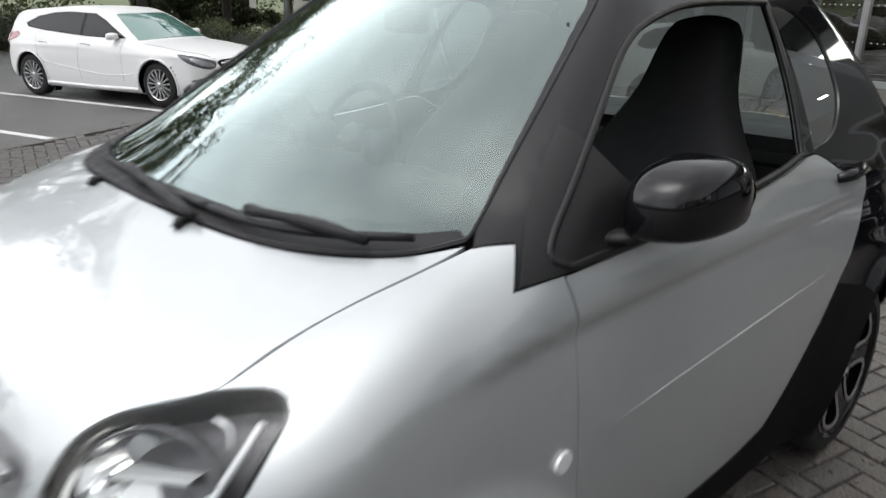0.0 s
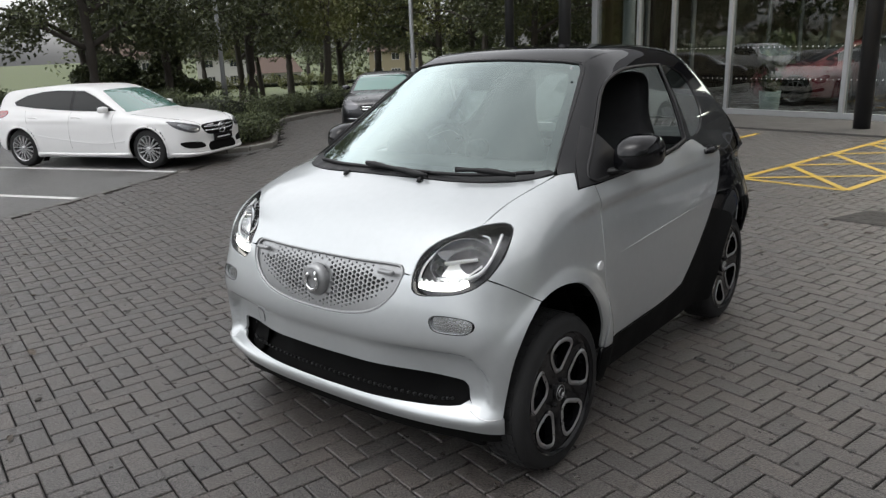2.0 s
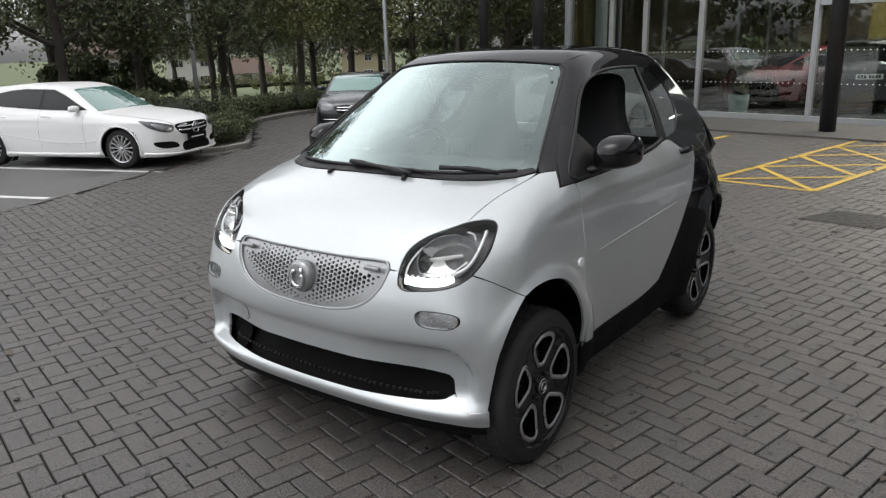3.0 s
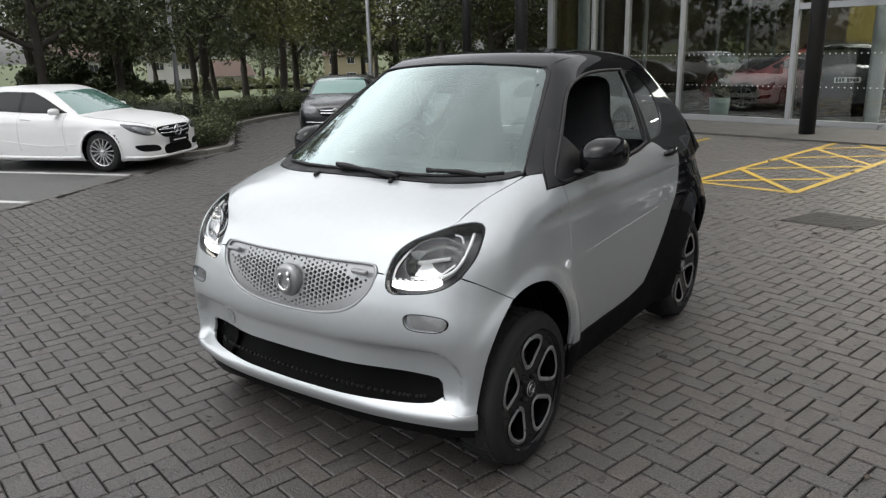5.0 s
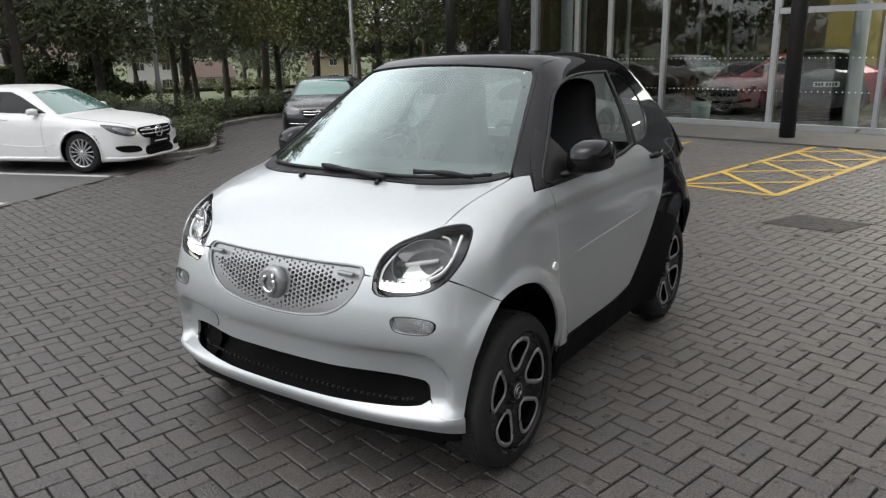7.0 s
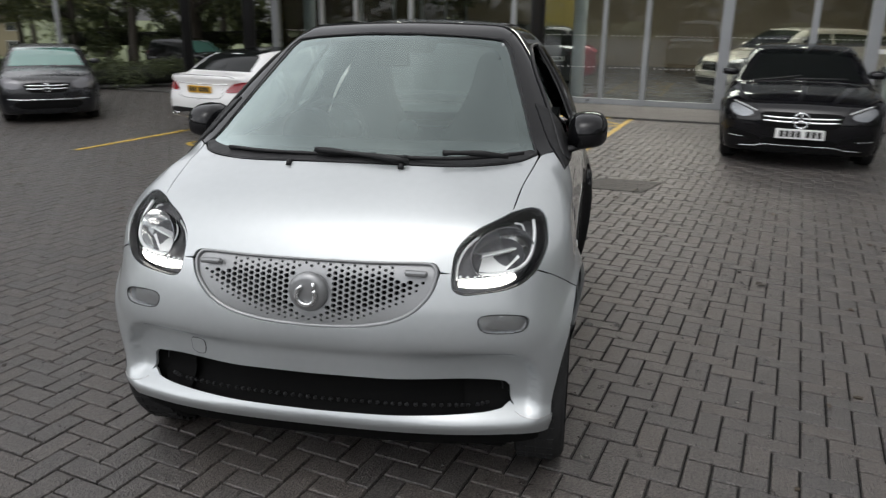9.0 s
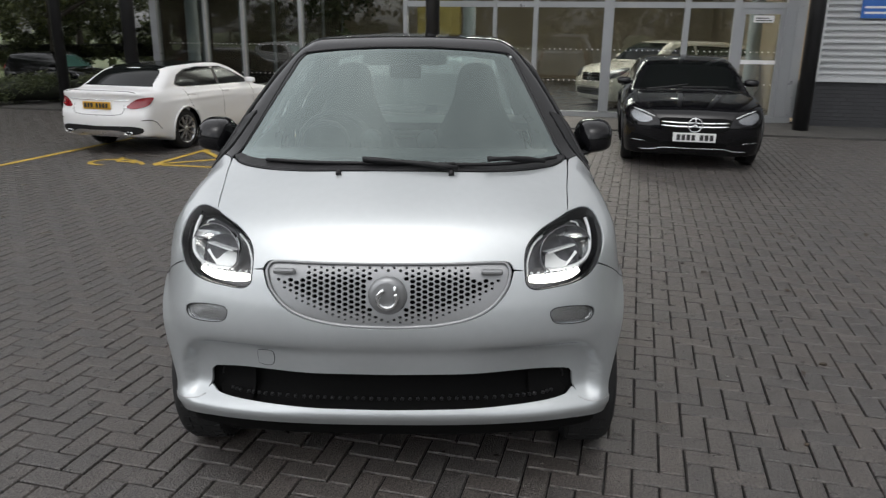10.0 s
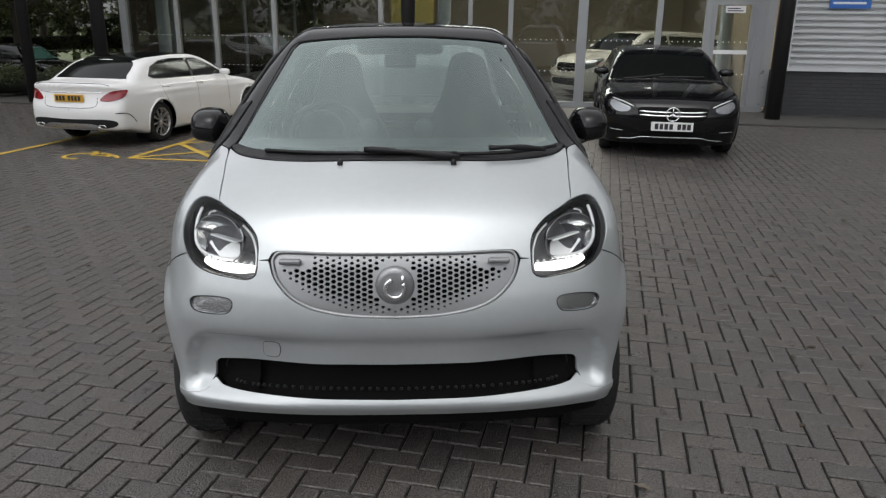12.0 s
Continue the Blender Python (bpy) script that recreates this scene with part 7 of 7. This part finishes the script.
def leaf_mass(name, centres, spread, count, size, mat, parent=None, label="", seed=1):
    """Many small leaves scattered round clump centres."""
    r = np.random.RandomState(seed)
    c = np.array(centres)
    pick = r.randint(0, len(c), count)
    off = r.normal(0, 1, (count, 3))
    off /= np.maximum(np.linalg.norm(off, axis=1, keepdims=True), 1e-6)
    off *= (r.uniform(0.25, 1.0, (count, 1)) ** 0.6) * np.array(spread)
    p = c[pick, :3] + off * (c[pick, 3:4] if c.shape[1] > 3 else 1)
    a = r.normal(0, 1, (count, 3))
    a /= np.linalg.norm(a, axis=1, keepdims=True)
    b = np.cross(a, r.normal(0, 1, (count, 3)))
    b /= np.maximum(np.linalg.norm(b, axis=1, keepdims=True), 1e-6)
    s = r.uniform(0.6, 1.3, (count, 1)) * size
    n = np.cross(a, b) * s * 0.18
    quad = np.stack([p - a * s, p - b * s * 0.5 + n, p + a * s, p + b * s * 0.5 + n], axis=1).reshape(-1, 3)
    faces = np.arange(count * 4).reshape(-1, 4)
    me = bpy.data.meshes.new(name)
    me.vertices.add(len(quad))
    me.vertices.foreach_set("co", quad.ravel())
    me.loops.add(count * 4)
    me.loops.foreach_set("vertex_index", faces.ravel())
    me.polygons.add(count)
    me.polygons.foreach_set("loop_start", np.arange(0, count * 4, 4))
    me.polygons.foreach_set("loop_total", np.full(count, 4))
    me.update(calc_edges=True)
    me.materials.append(mat)
    ob = new(name, me)
    if parent:
        ob.parent = parent
    if label:
        ob["label"] = label
    return ob


rngh = random.Random(3)
for name, label, line, high, wide, mat, n in (("hedge", "low clipped dark green hedge behind the kerb", [(-8.5, 5.5, 0), (-8.75, 6.2, 0), (-9.6, 7.0, 0), (-10.9, 8.1, 0), (-12.0, 9.2, 0), (-12.5, 10.6, 0), (-12.8, 12.2, 0), (-13.4, 14.5, 0)], 0.40, 0.5, HEDGE_LEAF, 60000),
                                            ("hedge", "ragged shrubs behind the parking bays", [(-9.8, 6.7, 0), (-11.5, 6.6, 0), (-14, 6.0, 0), (-17, 5.2, 0), (-21, 4.5, 0)], 0.95, 0.9, HEDGE_LEAF, 42000),
                                            ("hedge", "dark hedge on the far side of the drive", [(-12.6, 11.4, 0), (-11.0, 12.0, 0), (-9.4, 12.8, 0), (-8.0, 13.8, 0), (-7.0, 15.2, 0)], 0.62, 0.8, HEDGE_LEAF, 34000),
                                            ("hedge", "tall dark shrubs beyond the drive", [(-17, 21.5, 0), (-13, 24.5, 0), (-9, 26.5, 0), (-4, 28, 0)], 2.6, 1.6, HEDGE_LEAF, 30000),
                                            ("hedge", "tall loose shrubs among the tree trunks", [(-16.2, 10.1, 0), (-16.6, 9.4, 0), (-17.0, 8.8, 0), (-17.6, 7.8, 0)], 1.9, 1.5, HEDGE_LEAF, 26000),
                                            ("hedge", "rounded pale green bushes on the far lawn", [(-29.0, 30.8, 0), (-31.8, 28.0, 0), (-33.9, 25.3, 0), (-36.6, 21.4, 0)], 1.2, 1.6, LEAF_YELLOW, 9000)):
    centres = []
    for q in spline(line, 0.25):
        for _ in range(3):
            centres.append((q[0] + rngh.uniform(-wide, wide) * 0.5, q[1] + rngh.uniform(-wide, wide) * 0.5, 0.05 + fall(q[0], q[1]) + high * rngh.uniform(0.2, 0.75), rngh.uniform(0.7, 1.1)))
    hedge = tagged(new(name), label, "hedge")
    leaf_mass("hedge_leaves", centres, (0.30, 0.30, 0.26), n, 0.024 if high < 1.0 else 0.055, mat, hedge, seed=len(line))
    # plain filler tube, coloured dark as the shade behind the leaves
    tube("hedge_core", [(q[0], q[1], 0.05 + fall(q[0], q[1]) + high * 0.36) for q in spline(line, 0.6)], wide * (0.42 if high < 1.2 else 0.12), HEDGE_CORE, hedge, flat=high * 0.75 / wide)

bend = [(radians(a), d) for d, span in ((24.0, range(118, 156, 3)), (25.2, range(154, 117, -3))) for a in span]
path_v = [(2.0 + d * math.cos(a), -1.8 + d * math.sin(a)) for a, d in bend]
tagged(mesh_object("far_path", [(x, y, fall(x, y) - 0.03) for x, y in path_v], [(k, k + 1, 24 - k, 25 - k) for k in range(12)], KERB), "pale concrete path across the lawn", "", "", "structure")


# ---- trees ----
def tree(seed, height, mat, spread=3.2, clumps=70, leaves=10000, low=2.3, size=0.072):
    r = random.Random(seed)
    t = thing("tree", "tall broadleaf tree with dark green ragged crown", "tree", "trees round the forecourt")
    lean = (r.uniform(-0.5, 0.5), r.uniform(-0.5, 0.5))
    axis = [(lean[0] * (k / 6) ** 2 + r.uniform(-0.06, 0.06), lean[1] * (k / 6) ** 2 + r.uniform(-0.06, 0.06), height * 0.85 * k / 6 - 0.1) for k in range(7)]
    trunk = tube("trunk", spline(axis, 0.5), [0.13 * (1 - 0.8 * i / max(1, len(spline(axis, 0.5)) - 1)) + 0.02 for i in range(len(spline(axis, 0.5)))], BARK, t, "dark brown bark", sides=10)
    centres = []
    for k in range(12):
        f = r.uniform(0.22, 0.95)
        z = height * 0.85 * f
        base = Vector((lean[0] * f * f, lean[1] * f * f, z))
        a = r.uniform(0, 6.28)
        reach_ = spread * (1.05 - 0.5 * f) * r.uniform(0.7, 1.1)
        end = base + Vector((math.cos(a) * reach_, math.sin(a) * reach_, r.uniform(0.1, 1.1)))
        mid = base.lerp(end, 0.5) + Vector((0, 0, 0.35))
        limb = spline([tuple(base), tuple(mid), tuple(end)], 0.4)
        tube("limb", limb, [0.07 * (1 - 0.85 * i / (len(limb) - 1)) + 0.008 for i in range(len(limb))], BARK, trunk, sides=6)
        for _ in range(clumps // 12):
            q = base.lerp(end, r.uniform(0.3, 1.08))
            centres.append((q.x + r.uniform(-0.5, 0.5), q.y + r.uniform(-0.5, 0.5), max(low, q.z + r.uniform(-0.9, 0.6)), r.uniform(0.6, 1.25)))
    leaf_mass("crown", centres, (0.75, 0.75, 0.55), leaves, size, mat, t, "many small leaves with gaps", seed)
    return t


kinds = [tree(21, 9.5, LEAF), tree(22, 8.0, LEAF_YELLOW, 3.0), tree(23, 10.5, LEAF, 3.6, 96, 12500), tree(24, 7.5, LEAF, 2.9, 72, 9500, 1.8)]
SPOTS = [(-14.1, 6.3, 0, 0.86), (-17.8, 16.5, 1, 1.0), (-18.3, 11.0, 2, 1.0), (-18.0, 13.4, 3, 1.1), (-13.9, 3.2, 2, 0.78), (-15.0, 8.6, 0, 0.80), (-24.0, 20.0, 0, 1.1), (-20.7, 22.1, 1, 1.1), (-16.8, 21.5, 3, 1.05), (-13.6, 20.2, 1, 0.95), (-11.1, 19.5, 0, 0.9), (-16.2, 31.5, 2, 1.2), (-13.2, 23.5, 3, 1.1), (-9.2, 26.5, 3, 1.1), (-17.0, 25.0, 3, 1.1), (-11.8, 29.0, 3, 1.2), (-10.1, 24.5, 2, 1.0), (-17.0, 0.5, 3, 1.35), (-7.0, 22.0, 3, 1.0), (-27.0, 26.0, 3, 1.2), (-33.0, 19.0, 0, 1.2), (-3.0, 27.0, 0, 1.1), (-22.0, 16.0, 3, 0.95),
         (-14.0, -40.0, 3, 0.7), (-6.0, -44.0, 2, 0.55), (2.0, -42.0, 0, 0.6), (10.0, -43.0, 2, 0.55), (18.0, -40.0, 3, 0.7), (27.0, -29.0, 3, 1.4), (27.0, -9.0, 2, 1.3), (29.0, 0.0, 0, 1.3), (31.0, 9.0, 2, 1.2), (32.0, -24.0, 2, 1.4), (30.5, -13.0, 0, 1.3), (33.0, -5.0, 2, 1.3), (34.0, 4.0, 3, 1.4), (-22.0, 10.0, 0, 1.1), (-14.5, 26.0, 3, 1.1), (-20.0, 28.0, 0, 1.2), (-24.5, 23.5, 2, 1.1), (-6.0, 30.0, 2, 1.2), (-16.5, 2.0, 0, 1.0), (-19.5, 4.0, 0, 0.75), (-19.0, 9.6, 3, 0.8), (-30.0, 23.0, 1, 0.95), (-34.0, 31.0, 3, 1.0), (-26.0, 30.0, 1, 1.0), (-38.0, 25.0, 0, 1.1), (-41.0, 36.0, 3, 1.1), (-31.0, 37.0, 1, 1.1)]
for i, (x, y, k, s) in enumerate(SPOTS):
    m = Matrix.Translation((x, y, fall(x, y) - 0.05)) @ Matrix.Rotation(i * 2.1, 4, "Z")
    if i < 4:
        kinds[i].matrix_basis = m @ Matrix.Diagonal((s, s, s, 1))
    else:
        c = copy_thing(kinds[k], m)
        c.scale = (s, s, s)

# far belt of woodland closing the view all round
belt_r = np.random.RandomState(9)
belt = []
for a in np.linspace(0, 2 * math.pi, 190, endpoint=False):
    away, size_b = (165, 2.0) if 2.2 < a < 2.95 else (78, 1.0)
    if 2.68 < a < 2.80:
        continue
    for z in (1.0, 3.6, 6.2 + belt_r.uniform(-1, 2.5)):
        x, y = away * math.cos(a) + belt_r.uniform(-6, 6), away * math.sin(a) + belt_r.uniform(-6, 6)
        belt.append((x, y, fall(x, y) + z * (1.6 if away > 100 else 1.0), size_b * belt_r.uniform(0.7, 1.3)))
tagged(leaf_mass("far_woodland", belt, (3.0, 3.0, 2.2), 60000, 0.55, LEAF, None, "", 17), "distant dark belt of trees round the site", "woodland", "", "stuff")

# ---- lamp posts and slim posts ----
for x, y, h, r in ((-15.1, 10.3, 7.0, 0.055), (-11.0, 13.3, 8.0, 0.055)):
    post = tagged(lathe("lamp_post", [(0.0, 0.0), (r * 1.25, 0.0), (r * 1.25, 0.9), (r * 1.05, 1.0), (r * 0.8, h), (0, h)], POLE_GREY, axis="z", at=(x, y, -0.04), sides=14), "slim grey steel lamp post", "lamp post", "lamp posts")
    tube("lamp_arm", [(x, y, h - 0.1), (x + 0.3, y - 0.3, h + 0.1), (x + 0.7, y - 0.7, h + 0.12)], 0.035, POLE_GREY, post)
    box("lamp_head", x + 0.55, x + 1.05, y - 0.85, y - 0.55, h + 0.06, h + 0.16, POLE_GREY, post, bevel=0.03)

# planter and low table things inside the glass
q = FACADE @ Vector((0.62, 0.55, 0.052))
pot = tagged(lathe("planter", [(0.0, 0.0), (0.15, 0.0), (0.17, 0.02), (0.20, 0.36), (0.205, 0.38), (0.185, 0.38), (0.17, 0.30), (0.0, 0.30)], POT_MINT, axis="z", at=q, sides=28), "pale green round planter inside the glass", "planter")
leaf_mass("plant_leaves", [(q.x, q.y, 0.95, 1.0), (q.x + 0.1, q.y, 1.25, 1.2), (q.x, q.y, 0.6, 0.7)], (0.28, 0.28, 0.38), 260, 0.09, LEAF, pot, "dark indoor plant leaves", 5)
tube("plant_stem", [(q.x, q.y, 0.3), (q.x + 0.02, q.y, 0.8), (q.x + 0.05, q.y, 1.2)], 0.015, BARK, pot)
# showroom back walls, lamps
tagged(fbox("wall_5", 0.9, 2.1, 6.4, 6.6, 0.05, 4.6, YELLOW_WALL), "ochre partition inside the showroom", "", "", "structure")
for k in range(4):
    for j in range(2):
        q = FACADE @ Vector((-1.5 + 3.0 * k, 2.5 + 4.5 * j, 4.56))
        if j == 0 and k < 3:
            glow = new("showroom_lamp", bpy.data.lights.new("showroom_lamp", "AREA"))
            glow.data.energy, glow.data.size, glow.data.color = 430 if k == 2 else 14, 3.0, (1.0, 0.93, 0.82)
            glow.location = q - Vector((0, 0, 0.05))
        tagged(lathe("downlight", [(0.0, 0.0), (0.11, 0.0), (0.12, 0.04)], LAMP_GLOW, axis="z", at=q, sides=16), "lit round ceiling downlight", "lamp", "showroom downlights")


# ---- houses across the lawn ----
def house(x, y, turn, w, d, h, wall_mat, label):
    hs = thing("house", label, "house", "houses beyond the lawn", Matrix.Translation((x, y, fall(x, y))) @ Matrix.Rotation(radians(turn), 4, "Z"))
    box("house_wall", -w / 2, w / 2, -d / 2, d / 2, -0.1, h, wall_mat, hs)
    r = d * 0.42
    v = [(-w / 2 - 0.4, -d / 2 - 0.4, h), (w / 2 + 0.4, -d / 2 - 0.4, h), (w / 2 + 0.4, d / 2 + 0.4, h), (-w / 2 - 0.4, d / 2 + 0.4, h), (-w / 2 + 1.2, 0, h + r), (w / 2 - 1.2, 0, h + r)]
    mesh_object("roof", v, [(0, 1, 5, 4), (2, 3, 4, 5), (1, 2, 5), (3, 0, 4), (3, 2, 1, 0)], ROOF_TILE, hs)
    n = max(2, int(w / 2.6))
    for k in range(n):
        cx = -w / 2 + (k + 0.5) * w / n
        win = box("window", cx - 0.75, cx + 0.75, -d / 2 - 0.06, -d / 2 + 0.02, 0.9, 2.1, RENDER_WHITE, hs)
        for j in range(3):
            box("pane", cx - 0.68 + 0.47 * j, cx - 0.27 + 0.47 * j, -d / 2 - 0.075, -d / 2 - 0.055, 1.0, 2.0, PANE_DARK, win)
        if h > 4:
            win = box("window", cx - 0.6, cx + 0.6, -d / 2 - 0.06, -d / 2 + 0.02, 3.3, 4.4, RENDER_WHITE, hs)
            for j in range(2):
                box("pane", cx - 0.52 + 0.55 * j, cx - 0.03 + 0.55 * j, -d / 2 - 0.075, -d / 2 - 0.055, 3.4, 4.3, PANE_DARK, win)


house(-99.1, 79.8, 51, 8, 6, 2.3, RENDER_WHITE, "white bungalow with a brown hipped roof")
house(-96.2, 67.2, 55, 7, 7, 4.8, RENDER_WHITE, "white two-storey house with a brown roof")
house(-103.4, 55.6, 60, 9, 7, 4.8, RENDER_WHITE, "white rendered house behind the trees")
house(-78.6, 87.1, 42, 8, 7, 4.6, RENDER_CREAM, "cream rendered house with a brown roof")


# ---- fallen leaves lying about the forecourt ----
LITTER = material("dead_leaf", (0.020, 0.016, 0.011), 0.7, vary=0.3, scale=30, piece=0.3, second=(0.045, 0.030, 0.014))
leaf_r = random.Random(31)
for x, y in ((1.62, 0.35), (2.05, 1.10), (2.60, 0.75), (2.35, 2.20), (3.10, 1.55), (1.85, 2.75), (3.45, 2.70), (2.90, 3.60), (1.40, -0.55), (2.20, -0.30), (-1.75, 0.60), (-2.60, 1.30), (-2.10, 2.40), (-3.20, 0.20), (-4.10, 2.70), (-3.60, 3.80), (-1.50, -0.50), (0.50, -0.75)):
    size_l, n_l = leaf_r.uniform(0.016, 0.028), 7
    rim_l = [(size_l * (1 if k % 2 else 0.72) * math.cos(2 * math.pi * k / n_l), 0.6 * size_l * math.sin(2 * math.pi * k / n_l), 0.003 + 0.25 * size_l * leaf_r.random()) for k in range(n_l)]
    under = [(q[0] * 0.9, q[1] * 0.9, 0.0) for q in rim_l]
    leaf_f = [(k, (k + 1) % n_l, 2 * n_l) for k in range(n_l)] + [(n_l + k, n_l + (k + 1) % n_l, (k + 1) % n_l, k) for k in range(n_l)]
    turn_l = Matrix.Translation((x, y, 0.001)) @ Matrix.Rotation(leaf_r.uniform(0, 6.28), 4, "Z")
    tagged(mesh_object("fallen_leaf", [turn_l @ Vector(q) for q in rim_l + under + [(0, 0, 0.006)]], leaf_f, LITTER), "small dark brown fallen leaf on the paving", "leaf", "fallen leaves on the paving")


# ---- paving blocks in a herringbone, each with its own edges ----
W_BLOCK, TURN_B = 0.0965, radians(14.0)
BU, BV = Vector((math.cos(TURN_B), -math.sin(TURN_B), 0)), Vector((math.sin(TURN_B), math.cos(TURN_B), 0))
ORIGIN = Vector((1.214, 0.286, 0))
rng = random.Random(7)
G, BEV = 0.0040, 0.0035


def block_verts(long_u):
    w, l = (2 * W_BLOCK, W_BLOCK) if long_u else (W_BLOCK, 2 * W_BLOCK)
    lo = [(G, G), (w - G, G), (w - G, l - G), (G, l - G)]
    hi = [(G + BEV, G + BEV), (w - G - BEV, G + BEV), (w - G - BEV, l - G - BEV), (G + BEV, l - G - BEV)]
    return [BU * a + BV * b + Vector((0, 0, -0.013)) for a, b in lo] + [BU * a + BV * b + Vector((0, 0, -0.004)) for a, b in lo] + [BU * a + BV * b for a, b in hi]


BLOCK_FACES = [(8, 9, 10, 11)] + [(i, (i + 1) % 4, 4 + (i + 1) % 4, 4 + i) for i in range(4)] + [(4 + i, 4 + (i + 1) % 4, 8 + (i + 1) % 4, 8 + i) for i in range(4)]
block_mesh = {}
for flag in (True, False):
    me = bpy.data.meshes.new("paving_block")
    me.from_pydata([tuple(v) for v in block_verts(flag)], [], BLOCK_FACES)
    me.materials.append(BRICK)
    block_mesh[flag] = me
cells = []
pave_np = np.array(PAVE)
for i in range(-170, 150):
    for j in range(-120, 170):
        k = (i + j) % 4
        if k in (2, 0):
            q = ORIGIN + BU * (i * W_BLOCK) + BV * (j * W_BLOCK)
            cells.append((q.x, q.y, k == 2))
arr = np.array([(c[0], c[1]) for c in cells])
ok = inside(pave_np, arr) & (arr[:, 0] > -12.2) & (arr[:, 0] < 11.0) & (arr[:, 1] > -8.8)
s_in = (arr - np.array((P0.x, P0.y))) @ np.array((FN.x, FN.y))
ok &= s_in > 1.92
cells = [c for c, o in zip(cells, ok) if o]
cells.sort(key=lambda c: math.hypot(c[0] - 1.15, c[1] - 0.25))
paving_blocks = tagged(new("pavement_blocks"), "grey brown concrete paving blocks in a herringbone bond", "", "", "structure")
for x, y, flag in cells[:300]:
    ob = new("paving_block", block_mesh[flag])
    ob.parent = paving_blocks
    ob.matrix_basis = Matrix.Translation((x, y, rng.uniform(-0.0015, 0.0015))) @ Matrix.Rotation(rng.uniform(-0.006, 0.006), 4, BU)
# courses of dark bricks on the base wall beside the entrance
brick_face = bpy.data.meshes.new("brick")
bl, bh, bd, e = 0.216, 0.062, 0.006, 0.003
vb = [(0, 0, 0), (bl, 0, 0), (bl, 0, bh), (0, 0, bh), (e, -bd, e), (bl - e, -bd, e), (bl - e, -bd, bh - e), (e, -bd, bh - e)]
brick_face.from_pydata(vb, [], [(4, 5, 6, 7), (0, 1, 5, 4), (1, 2, 6, 5), (2, 3, 7, 6), (3, 0, 4, 7)])
brick_face.materials.append(CLAD_GREY)
for row in range(12):
    for col in range(24):
        b = new("brick", brick_face)
        b.parent = side_wall
        b.matrix_basis = FACADE @ Matrix.Translation((9.46 + 0.222 * col + (0.111 if row % 2 else 0.0), -0.301 - rng.uniform(0, 0.002), 0.006 + 0.066 * row))
verts, faces = [], []
shape = {flag: [tuple(v) for v in block_verts(flag)] for flag in (True, False)}
for x, y, flag in cells[300:]:
    k, dz = len(verts), rng.uniform(-0.0018, 0.0018)
    verts += [(v[0] + x, v[1] + y, v[2] + dz) for v in shape[flag]]
    faces += [tuple(k + i for i in f) for f in BLOCK_FACES]
rest = mesh_object("paving_block_field", verts, faces, BRICK, paving_blocks)
tagged(rest, "grey brown herringbone paving blocks", "", "", "stuff")
